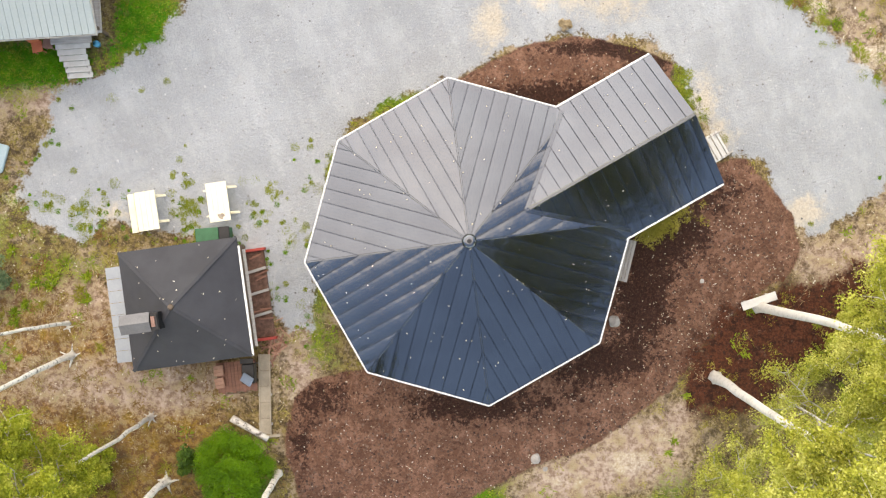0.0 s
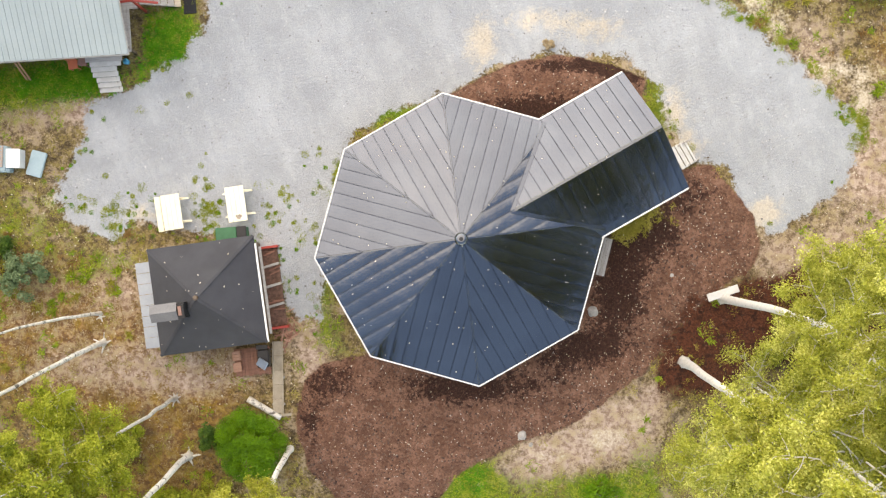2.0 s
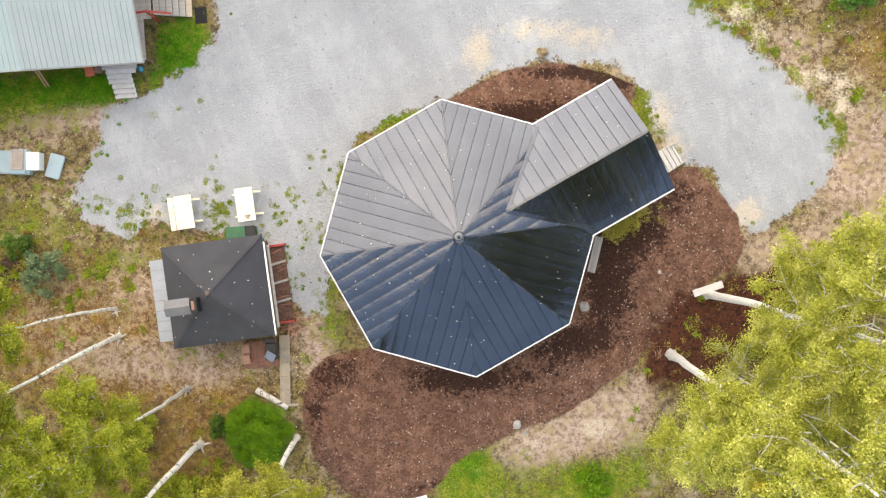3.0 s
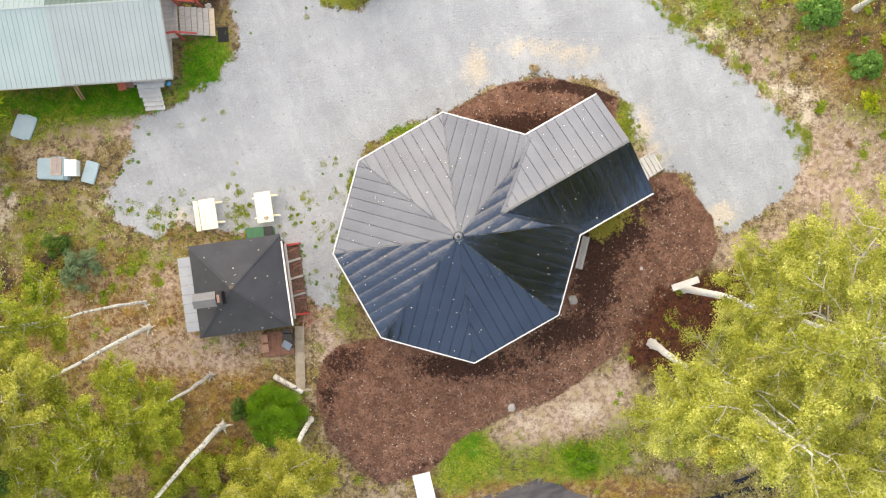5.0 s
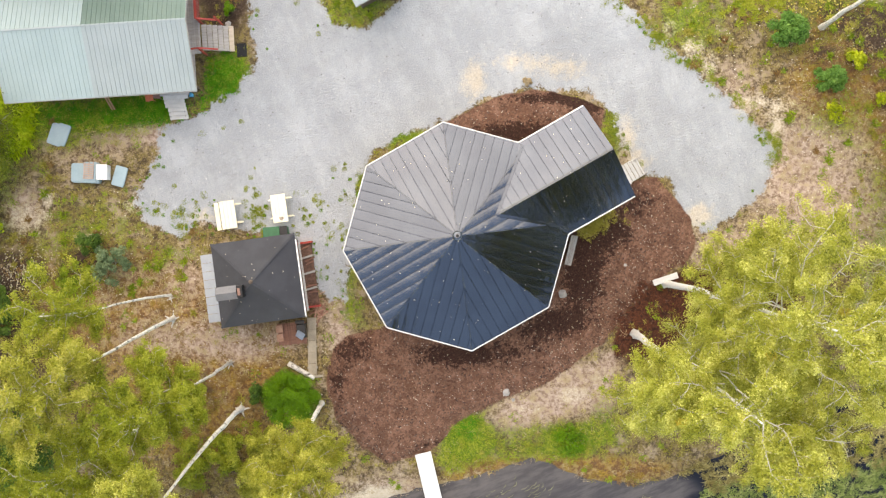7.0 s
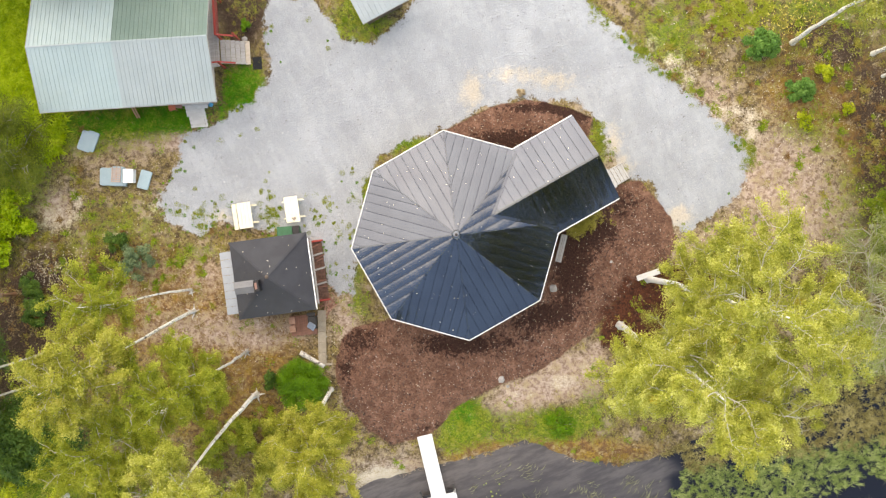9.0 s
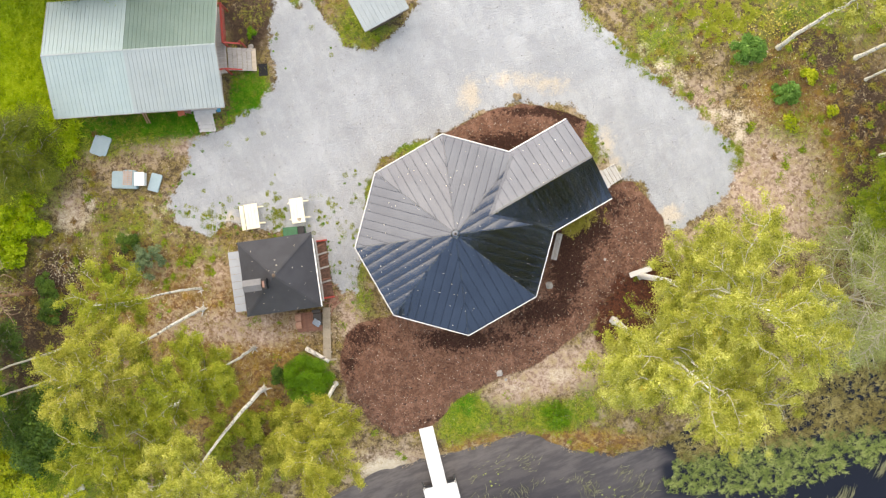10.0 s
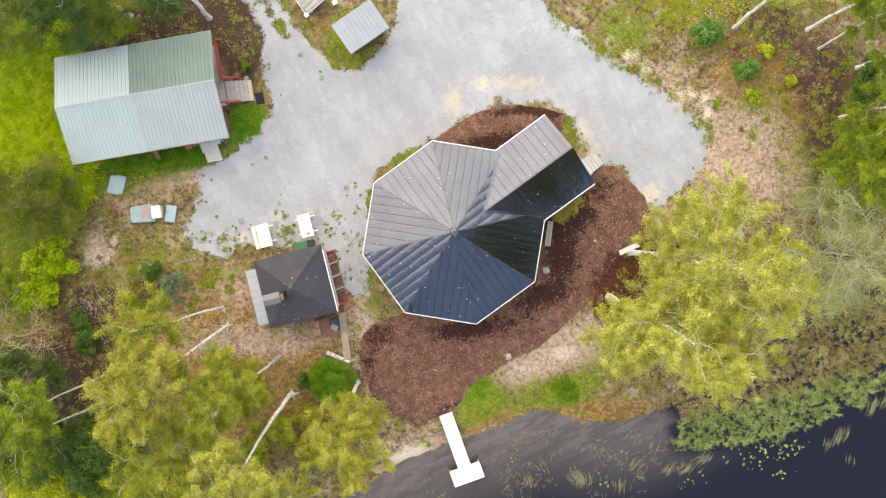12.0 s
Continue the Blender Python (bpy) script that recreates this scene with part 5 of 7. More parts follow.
# ---------------------------------------------------------------- jetty
def jetty():
    j = thing("jetty", pose(-0.86, -12.17, 0, 0, 0, 13.0), "bleached white plank jetty with a T-shaped end", "jetty")
    n = 26
    for k in range(n):
        y = -k * 0.146
        part("plank", box((-0.46, y - 0.138, 0.12), (0.46, y, 0.16), 0.004), M_JETTY, j)
    for k in range(8):
        y = -n * 0.146 - k * 0.146
        part("plank", box((-1.10, y - 0.138, 0.12), (1.08, y, 0.16), 0.004), M_JETTY, j)
    for x in (-0.38, 0.32):
        part("bearer", box((x, -4.9, -0.02), (x + 0.07, 0, 0.12)), M_RAW, j)
    for x, y in ((-1.0, -3.75), (1.0, -3.75), (-1.0, -4.9), (1.0, -4.9)):
        v, f = tube_data([(x, y, -2.2), (x, y, 0.12)], [0.07, 0.07], 10)
        data_part("pile", mesh_of("pile", v, f, M_RAW, True), j)
    for side in (-1, 1):
        lad = part("bracket", box((side * 0.78 - 0.24, -3.77, 0.02), (side * 0.78 + 0.24, -3.62, 0.10), 0.01), M_BLACK, j, "black steel mooring bracket")
        part("bar", beam((side * 1.0, -3.68, 0.1), (side * 1.04, -3.25, 0.5), 0.09, 0.07), M_BLACK, lad)
        part("cleat", box((side * 1.02 - 0.05, -3.86, 0.16), (side * 1.02 + 0.05, -3.74, 0.22), 0.01), M_RAW, lad)


M_JETTY = surface("bleached white plank", (0.66, 0.66, 0.64), (0.80, 0.80, 0.78), 2, 30, 0.7, 0, 0.002, 0.05)
jetty()

# a plank nailed across the foot of the nearest birch
seat = thing("tree_bench", pose(12.87, -2.40, ground_at(12.9, -2.4), 0, 0, 18), "bleached plank bench at the foot of a birch", "bench")
part("seat_board", box((-0.72, -0.17, 0.48), (0.72, 0.17, 0.53), 0.012), M_GREYPALE, seat)
for x in (-0.5, 0.44):
    part("leg", box((x, -0.14, 0), (x + 0.07, 0.14, 0.48)), M_RAW, seat)


# ---------------------------------------------------------------- trees and shrubs
def tree(x, y, h, radius, leaf, bark_mat, label, seed, low=0.3, lean=(0, 0), limbs=15, leaves=22000, size=0.13, twig=None, rise=0.75, name="birch_tree", spread=0.22, sub=7, thick=0.0105, category="tree", group="", bias=(0, 0), wood=0.72, roots=0, bare=None, yellow=0):
    rng = np.random.RandomState(seed)
    z0 = ground_at(x, y) - 0.08
    top = thing(name, pose(x, y, z0), label, category, group)
    twig = twig or (M_GREYBARK if name == "alder_tree" else M_TWIG)
    bend = rng.uniform(-0.25, 0.25, 2)

    def stem(u):
        return np.array([lean[0] * u ** 1.4 + bend[0] * math.sin(4.2 * u), lean[1] * u ** 1.4 + bend[1] * math.sin(4.2 * u + 1), h * u])

    r0 = h * thick
    us = [0.0, 0.012, 0.03, 0.07] + list(np.linspace(0.14, 0.97, 14))
    flare = {0.0: 1.55, 0.012: 1.3, 0.03: 1.12}
    v, f = tube_data([stem(u) + rng.normal(size=3) * np.array([1, 1, 0]) * r0 * 0.18 * (u > 0.05) for u in us], [r0 * flare.get(u, 1.0) * (1 - 0.9 * u) + 0.012 for u in us], 12)
    for i, u in enumerate(us[:4]):
        foot = stem(u)
        for k in range(12):
            q = v[i * 12 + k]
            swell = 1 + (0.16, 0.11, 0.06, 0.02)[i] * math.cos(5 * k * math.pi / 6 + seed)
            q.x, q.y = foot[0] + (q.x - foot[0]) * swell, foot[1] + (q.y - foot[1]) * swell
    data_part("trunk", mesh_of("trunk", v, f, bark_mat, True), top)
    for k in range(roots):
        a = rng.uniform(-0.5, 0.5) + 6.283 * k / roots
        ln = r0 * rng.uniform(3.0, 5.5)
        out = np.array([math.cos(a), math.sin(a), 0.0])
        bow = np.array([-out[1], out[0], 0.0]) * ln * rng.uniform(-0.25, 0.25)
        pts = [out * r0 * 0.4 + np.array([0, 0, r0 * 2.2]), out * (r0 * 1.1) + np.array([0, 0, r0 * 1.1]), out * ln * 0.6 + bow * 0.6 + np.array([0, 0, 0.10]), out * ln + bow + np.array([0, 0, 0.05])]
        data_part("root", tube("root", pts, [r0 * 0.55, r0 * 0.5, r0 * 0.34, r0 * 0.12], bark_mat, 7), top)
    anchors, weights, ways = [], [], []
    turn = rng.uniform(0, 6.28)
    for k in range(limbs):
        u = low + (0.95 - low) * (k + rng.uniform(0, 0.8)) / limbs
        turn += 2.4 + rng.uniform(-0.4, 0.4)
        if bare and abs((math.degrees(turn) - bare[0] + 180) % 360 - 180) < bare[1]:
            turn += radians(2 * bare[1])
        s = (u - low) / (1 - low)
        length = radius * (0.55 + 0.45 * math.sin(min(s / 0.45, 1) * math.pi / 2)) * (1 - max(0, (s - 0.35) / 0.65) ** 1.5 * 0.85) * rng.uniform(0.8, 1.15)
        out = np.array([math.cos(turn), math.sin(turn), 0.0])
        length *= 1 + out[0] * bias[0] + out[1] * bias[1]
        side = np.array([-out[1], out[0], 0.0])
        p0 = stem(u)
        up = length * rise * rng.uniform(0.6, 1.1) * (0.6 + 0.5 * s)
        path = []
        crook = rng.normal(size=(6, 3)) * length * 0.035
        for i, q in enumerate(np.linspace(0, 1, 6)):
            path.append(p0 + out * length * q + side * length * 0.16 * math.sin(3.4 * q + k) + np.array([0, 0, up * (1.35 * q - 0.45 * q * q)]) + crook[i] * (i > 0))
        rb = max(0.022, r0 * (1 - 0.85 * u) * 0.29)
        v, f = tube_data(path, [rb * (1 - 0.85 * q) + 0.008 for q in np.linspace(0, 1, 6)], 5)
        for j in range(sub):
            q = 0.3 + 0.7 * (j + rng.uniform(0, 0.9)) / sub
            i = min(int(q * 5), 4)
            start = path[i] + (path[i + 1] - path[i]) * (q * 5 - i)
            w = rng.choice([-1, 1]) * rng.uniform(0.4, 1.2)
            d = out * math.cos(w) + side * math.sin(w) + np.array([0, 0, rng.uniform(-0.1, 0.55)])
            ln = length * rng.uniform(0.22, 0.42)
            curl = np.cross(d, (0, 0, 1)) * ln * rng.uniform(-0.28, 0.28)
            tip = [start] + [start + d * ln * g + curl * math.sin(g * 3.0) + rng.normal(size=3) * ln * 0.035 + np.array([0, 0, -0.25 * ln * g * g]) for g in (0.35, 0.7, 1.0)]
            vv, ff = tube_data(tip, [0.017 * wood + rb * 0.2, 0.016 * wood, 0.011 * wood, 0.005 * wood], 4, False)
            f += [tuple(a + len(v) for a in face) for face in ff]
            v += vv
            for g in (0.35, 0.7, 1.0):
                anchors.append(start + d * ln * g)
                weights.append(ln * (0.5 + g))
                ways.append(d)
        for q in (0.22, 0.38, 0.55, 0.75, 0.9, 1.0):
            i = min(int(q * 5), 4)
            anchors.append(path[i] + (path[i + 1] - path[i]) * (q * 5 - i))
            weights.append(0.25 * length)
            ways.append(out)
        data_part("branch", mesh_of("branch", v, f, twig, True), top)
    for u in np.linspace(0.70, 1.0, 9):
        a = rng.uniform(0, 6.283)
        anchors.append(stem(u) + np.array([math.cos(a), math.sin(a), 0.0]) * 0.3 * (1.05 - u)), weights.append(0.7), ways.append(np.array([math.cos(a), math.sin(a), 0.4]))
    anchors, weights, ways = np.array(anchors), np.array(weights), np.array(ways)
    # each kept twig end carries a domed, drooping spray of leaves
    flat = ways.copy()
    flat[:, 2] *= 0.35
    flat /= np.linalg.norm(flat, axis=1)[:, None]
    across = np.cross((0.0, 0.0, 1.0), flat)
    across /= np.maximum(np.linalg.norm(across, axis=1), 1e-6)[:, None]
    keep = (rng.uniform(0, 1, len(anchors)) < 0.88) * rng.uniform(0.35, 1.0, len(anchors))
    keep[-1] = 1
    reach = spread * rng.uniform(0.75, 1.9, len(anchors))
    w = (0.4 + weights) * keep * reach ** 2
    pick = rng.choice(len(anchors), leaves, p=w / w.sum())
    d, deep = domes(rng, leaves)
    r = reach[pick, None]
    rough = 1 + np.where(rng.uniform(0, 1, (leaves, 1)) < 0.3, 0.75, 0.22) * rng.normal(size=(leaves, 1))
    c = anchors[pick] + (flat[pick] * d[:, :1] * r + across[pick] * d[:, 1:2] * r * 0.72) * deep * rough
    c[:, 2] += (d[:, 2] * r[:, 0] * 0.42 - 0.30 * r[:, 0] * np.clip(d[:, 0], 0, 1) ** 2) * deep[:, 0] - 0.42 * r[:, 0]
    c += rng.normal(size=(leaves, 3)) * 0.05
    c[:, 2] = np.maximum(c[:, 2], 0.3)
    n = flat[pick] * d[:, :1] * 0.7 + across[pick] * d[:, 1:2] * 0.9 + np.array([0, 0, 1.0]) * (0.25 + np.abs(d[:, 2:]))
    data_part("crown", leaf_sprays("crown", c, n, size, leaf, rng, rng.uniform(0, 1, len(anchors))[pick]), top)
    high = np.argsort(anchors[:, 2])[-len(anchors) // 2:]
    for k in range(yellow):
        a = anchors[rng.choice(high)]
        d, deep = domes(rng, 130)
        data_part("yellow_spray", leaf_sprays("yellow_spray", a + d * deep * np.array([0.26, 0.20, 0.14]), d + np.array([0, 0, 0.4]), size, L_AUTUMN, rng, rng.uniform(0, 1, 130)), top, "spray of yellowed leaves" if k == 0 else "")
    return top


def shrub(x, y, r, h, leaf, label, seed, leaves=5000, size=0.09, name="shrub", lumps=26, category="shrub", group="", tight=0.30):
    rng = np.random.RandomState(seed)
    top = thing(name, pose(x, y, ground_at(x, y) - 0.03), label, category, group)
    centres = []
    for k in range(lumps):
        a, q = rng.uniform(0, 6.283), math.sqrt(rng.uniform(0, 1))
        zz = h * (0.35 + 0.6 * math.sqrt(max(0, 1 - q * q))) * rng.uniform(0.7, 1.05)
        reach = 0.85 * (1 + 0.28 * math.sin(2.3 * a + seed) + 0.15 * math.sin(5 * a + 2 * seed)) if name != "round_bush" else 0.85
        centres.append((r * q * reach * math.cos(a), r * q * reach * math.sin(a), zz))
    for k in range(0, lumps, 4):
        cx, cy, cz = centres[k]
        data_part("stem", tube("stem", [(cx * 0.08, cy * 0.08, 0), (cx * 0.5, cy * 0.5, cz * 0.6), (cx, cy, cz)], [0.03, 0.02, 0.008], M_GREYBARK, 5), top)
    centres = np.array(centres)
    pick = rng.randint(0, lumps, leaves)
    d, deep = domes(rng, leaves)
    c = centres[pick] + d * deep * rng.uniform(0.8, 1.2, (leaves, 1)) * np.array([r * tight, r * tight, h * 0.24])
    c[:, 2] = np.maximum(c[:, 2], 0.03)
    data_part("foliage", leaf_sprays("foliage", c, d + np.array([0, 0, 0.2]), size, leaf, rng, rng.uniform(0, 1, lumps)[pick]), top)
    return top


BIRCH_LABEL = "tall birch with white trunk and yellow-green leaves"
tree(13.0, -2.75, 21.0, 3.7, L_BIRCH, M_BIRCH_SMOOTH, "tall birch beside the plank bench, white crooked trunk", 1, 0.50, (1.2, -0.7), 32, 170000, 0.055, M_LIMB, sub=11, group="lakeside birches", bias=(0.28, 0.0), wood=0.62, thick=0.0088, yellow=1)
tree(11.22, -5.3, 21.0, 3.4, L_BIRCH, M_BIRCH_SMOOTH, "tall birch at the edge of the topsoil, yellow-green leaves", 2, 0.54, (0.35, -1.7), 30, 170000, 0.055, M_LIMB, sub=11, group="lakeside birches", rise=0.55, bias=(0.12, -0.20), wood=0.62, thick=0.0086, bare=(125, 36), yellow=2)
for x, y, h, r, seed in ((13.9, -6.4, 7.5, 2.0, 201), (16.2, -4.2, 8.0, 2.1, 202), (14.6, -8.8, 8.0, 2.2, 203), (17.6, -7.0, 7.0, 2.0, 204), (17.6, -1.9, 6.0, 1.6, 205), (11.2, -9.2, 5.5, 1.5, 206)):
    tree(x, y, h, r, L_BIRCH, M_BIRCH, "young birch growing under the tall lakeside birches", seed, 0.22, (0.2, -0.2), 14, 20000, 0.052, group="young lakeside birches", sub=6, spread=0.26, thick=0.008)
tree(25.2, -4.2, 8.5, 4.4, L_WILLOW, M_TWIG, "sparse pale willow with many bare grey branches", 3, 0.12, (0, 0), 32, 60000, 0.055, M_WILLOW, name="willow_tree", sub=12, spread=0.30, wood=1.3)
tree(26.6, 0.4, 9.5, 3.0, L_GREEN, M_GREYBARK, "leafy green alder at the clearing's edge", 4, 0.2, (0, 0), 15, 64000, 0.066, name="alder_tree", bias=(0.2, 0))
tree(28.3, 4.6, 11.0, 2.8, L_GREEN, M_BIRCH, "young birch with bright leaves at the clearing's edge", 5, 0.35, (0.3, -0.2), 15, 44200, 0.065, bias=(0.3, 0))
tree(30.6, 1.8, 10.0, 3.0, L_GREEN, M_GREYBARK, "leafy green alder behind the clearing", 6, 0.2, (0, 0), 14, 23800, 0.076, name="alder_tree")
tree(21.9, 11.6, 17.0, 2.4, L_BIRCH, M_BIRCH, "slender birch with a long bare white trunk", 7, 0.60, (0.3, 0.4), 11, 23800, 0.076, thick=0.0078, bias=(0.2, 0.3))
tree(26.8, 10.8, 15.0, 2.6, L_GREEN, M_BIRCH, "birch with low green boughs and white trunk", 8, 0.52, (0.6, 0.2), 14, 37400, 0.065, thick=0.0078, bias=(0.3, 0.3))
tree(27.4, 9.6, 12.0, 2.2, L_GREEN, M_BIRCH, "thin birch with light green leaves", 9, 0.52, (0.8, 0.3), 12, 23800, 0.065, thick=0.0065, bias=(0.3, 0.2))
tree(29.8, 8.2, 14.0, 2.5, L_GREEN, M_BIRCH, "thin birch beside a dark shrub", 10, 0.52, (0.4, 0.1), 12, 20400, 0.068, thick=0.0085, bias=(0.3, 0.1))
tree(25.5, 16.0, 14.0, 3.0, L_GREEN, M_BIRCH, "leafy birch behind the clearing", 11, 0.25, (0, 0), 12, 7000, 0.1)
tree(-19.2, 17.5, 15.0, 3.0, L_DARK, M_BIRCH, "tall dark-leaved tree behind the cabin", 12, 0.42, (-0.2, 0.4), 16, 37400, 0.068, bias=(-0.2, 0.3))
tree(-13.8, 16.9, 15.0, 2.6, L_BIRCH, M_BIRCH, "birch with white trunk behind the cabin", 13, 0.62, (-0.3, 1.2), 14, 24000, 0.068, bias=(-0.1, 0.5))
tree(-22.9, 18.8, 12.0, 3.0, L_DARK, M_GREYBARK, "dense dark green tree behind the cabin", 14, 0.2, (0, 0), 16, 51000, 0.068, name="alder_tree")
tree(-29.0, 17.5, 12.0, 3.5, L_GREEN, M_GREYBARK, "leafy green tree beyond the cabin", 15, 0.2, (0, 0), 14, 20400, 0.068, name="alder_tree")
tree(-25.6, 5.5, 6.2, 2.7, L_ALDER, M_GREYBARK, "dark dense alder beside the lawn", 16, 0.12, (0, 0), 20, 71400, 0.057, name="alder_tree", spread=0.4)
tree(-29.6, 6.5, 8.0, 2.8, L_GREEN, M_GREYBARK, "green alder beside the lawn", 17, 0.15, (0, 0), 15, 30600, 0.068, name="alder_tree")
tree(-26.2, -3.3, 10.5, 2.8, L_PALE, M_PINEBARK, "dying pine with bare reddish branches", 18, 0.35, (-0.4, 0.1), 18, 900, 0.06, M_DEADWOOD, name="pine_tree", sub=9, wood=1.0)
tree(-29.4, -4.4, 12.5, 3.2, L_DARK, M_GREYBARK, "tall green tree in the wood's edge", 19, 0.25, (0, 0), 15, 37400, 0.068, name="alder_tree")
tree(-29.8, 0.0, 9.5, 2.8, L_GREEN, M_GREYBARK, "green tree in the wood's edge", 20, 0.2, (0, 0), 14, 34000, 0.068, name="alder_tree")
tree(-23.95, -6.75, 14.0, 2.2, L_GREEN, M_PALEBARK, "thin leaning birch with grey trunk", 21, 0.60, (-0.9, -1.2), 12, 30600, 0.061, thick=0.0052, bias=(-0.3, -0.1))
tree(-23.8, -8.55, 14.5, 2.2, L_GREEN, M_PALEBARK, "thin leaning birch with green leaves", 22, 0.60, (-1.2, -0.4), 12, 30600, 0.061, thick=0.0052, bias=(-0.3, -0.2))
tree(-28.6, -9.4, 12.0, 2.8, L_DARK, M_GREYBARK, "dark green tree among the birches", 32, 0.2, (0, 0), 14, 34000, 0.068, name="alder_tree")
tree(-15.2, -3.3, 11.0, 1.8, L_BIRCH_GREEN, M_BIRCH, "small leaning birch beside the grill hut", 23, 0.66, (-2.8, 0.0), 12, 26000, 0.061, bias=(-0.3, 0), thick=0.0066, roots=5)
tree(-15.05, -4.5, 15.0, 2.3, L_BIRCH_OLD, M_BIRCH, "leaning birch with crooked white trunk", 24, 0.64, (-3.0, -2.8), 22, 74000, 0.058, bias=(-0.1, -0.1), thick=0.0074, roots=5)
tree(-11.8, -7.0, 12.5, 2.3, L_BIRCH_GREEN, M_PALEBARK, "birch with grey trunk and green crown", 25, 0.52, (-1.9, -1.2), 22, 96000, 0.058, bias=(-0.35, -0.05), thick=0.0072, roots=6)
tree(-11.2, -9.6, 15.5, 2.6, L_BIRCH, M_BIRCH, "birch with spotted white trunk near the boardwalk", 26, 0.70, (-1.8, -3.8), 15, 78000, 0.058, bias=(-0.3, -0.3), thick=0.0088, roots=5)
tree(-6.6, -9.45, 12.5, 2.3, L_BIRCH_OLD, M_BIRCH, "birch at the edge of the topsoil, olive crown", 27, 0.48, (0.2, -2.3), 17, 78000, 0.058, bias=(0, -0.25))
tree(-16.6, -10.4, 12.5, 2.6, L_BIRCH_GREEN, M_BIRCH, "birch in the lakeside grove", 28, 0.40, (-0.6, -0.6), 20, 68000, 0.058, bias=(-0.2, -0.2))
tree(-17.0, -14.6, 13.0, 2.8, L_BIRCH_GREEN, M_BIRCH, "birch in the lakeside grove, olive crown", 29, 0.3, (0, 0), 14, 40800, 0.072)
tree(-11.4, -15.6, 12.0, 2.5, L_BIRCH, M_BIRCH, "birch at the lake shore", 30, 0.3, (0, 0), 14, 40800, 0.072)
tree(-23.0, -16.0, 12.0, 3.0, L_BRIGHT, M_BIRCH, "birch at the far end of the grove", 31, 0.3, (0, 0), 12, 20400, 0.068)

tree(-21.3, 16.9, 7.5, 2.5, L_DARK, M_GREYBARK, "low dark green tree beside the cabin", 33, 0.15, (0, 0), 16, 40800, 0.061, name="alder_tree", spread=0.35)
tree(-26.2, 16.8, 7.0, 2.3, L_GREEN, M_GREYBARK, "low green tree beside the cabin", 34, 0.15, (0, 0), 16, 34000, 0.061, name="alder_tree", spread=0.35)
tree(-19.6, 17.2, 6.5, 1.9, L_GREEN, M_GREYBARK, "young green tree behind the cabin", 35, 0.15, (0, 0), 14, 23800, 0.061, name="alder_tree", spread=0.35)
tree(-16.4, 18.0, 6.0, 1.5, L_DARK, M_GREYBARK, "young birch behind the cabin", 36, 0.2, (0, 0), 14, 20400, 0.061, spread=0.3)
tree(-31.0, -7.5, 10.0, 2.8, L_DARK, M_GREYBARK, "tall green tree in the wood", 37, 0.2, (0, 0), 14, 30600, 0.068, name="alder_tree")
tree(28.6, 2.6, 6.0, 2.2, L_GREEN, M_GREYBARK, "low green alder at the clearing's edge", 38, 0.15, (0, 0), 15, 34000, 0.061, name="alder_tree", spread=0.35)

tree(-27.6, -6.4, 9.0, 2.6, L_DARK, M_GREYBARK, "dark green alder in the wood's shade", 39, 0.15, (0, 0), 15, 26000, 0.075, name="alder_tree", spread=0.3)
tree(-26.6, -10.6, 7.0, 2.2, L_DARK, M_GREYBARK, "low dark green alder in the grove", 41, 0.15, (0, 0), 15, 22000, 0.075, name="alder_tree", spread=0.3)

shrub(-8.2, -8.92, 1.72, 1.7, L_BUSH, "round fresh green bush beside the boardwalk", 40, 60000, 0.045, "round_bush", 110, tight=0.20)
shrub(-10.2, -8.7, 0.55, 0.7, L_DARK, "small dark shrub beside the birch trunk", 41, 1800, 0.09)
shrub(-18.3, -1.2, 1.15, 1.4, L_TEAL, "blue-green juniper bush in dry grass", 42, 4200, 0.085, "juniper_bush", 34, tight=0.2)
shrub(-19.7, -0.1, 0.7, 0.9, L_DARK, "small dark green shrub in rough grass", 65, 2600, 0.08)
shrub(-20.8, -2.4, 0.8, 0.9, L_GREEN, "small green shrub in rough grass", 66, 2600, 0.08)
shrub(-24.3, -11.6, 2.5, 4.2, L_DARK, "large dark green shrub in the grove", 43, 16000, 0.15, lumps=50)
shrub(19.7, 11.4, 1.0, 1.5, L_SHRUB, "round dark green shrub in dry grass", 44, 5000, 0.12)
shrub(22.2, 8.7, 0.8, 1.0, L_SHRUB, "green shrub in dry heath", 45, 3500, 0.12)
shrub(23.7, 9.8, 0.55, 0.7, L_BRIGHT, "yellow-green shrub in dry heath", 46, 2400, 0.11)
shrub(22.6, 6.9, 0.6, 0.3, L_BRIGHT, "low yellow-green shrub in dry heath", 47, 700, 0.09)
shrub(25.2, 7.6, 0.45, 0.4, L_BRIGHT, "low bright shrub in dry heath", 48, 500, 0.09)
shrub(30.2, 6.8, 1.6, 2.6, L_DARK, "tall dark green shrub at the wood's edge", 49, 8000, 0.13)
shrub(-26.2, 1.4, 1.7, 1.8, L_FERN, "bright yellow-green shrub by the sandy patch", 50, 7000, 0.13)
shrub(-27.6, -0.6, 1.6, 1.6, L_FERN, "bright yellow-green thicket by the sandy patch", 51, 7000, 0.13)
shrub(-28.0, -13.4, 2.6, 2.2, L_BRIGHT, "bright green thicket in the grove", 52, 10000, 0.14)
shrub(-24.85, -2.75, 0.7, 1.2, L_DARK, "dark green young spruce", 53, 3000, 0.10)
shrub(-24.55, -4.2, 0.9, 1.3, L_DARK, "small dark green shrub under the pine", 54, 3000, 0.10)
shrub(7.5, -11.6, 1.0, 0.45, L_BUSH, "low green plants in the shore grass", 59, 1500, 0.08)
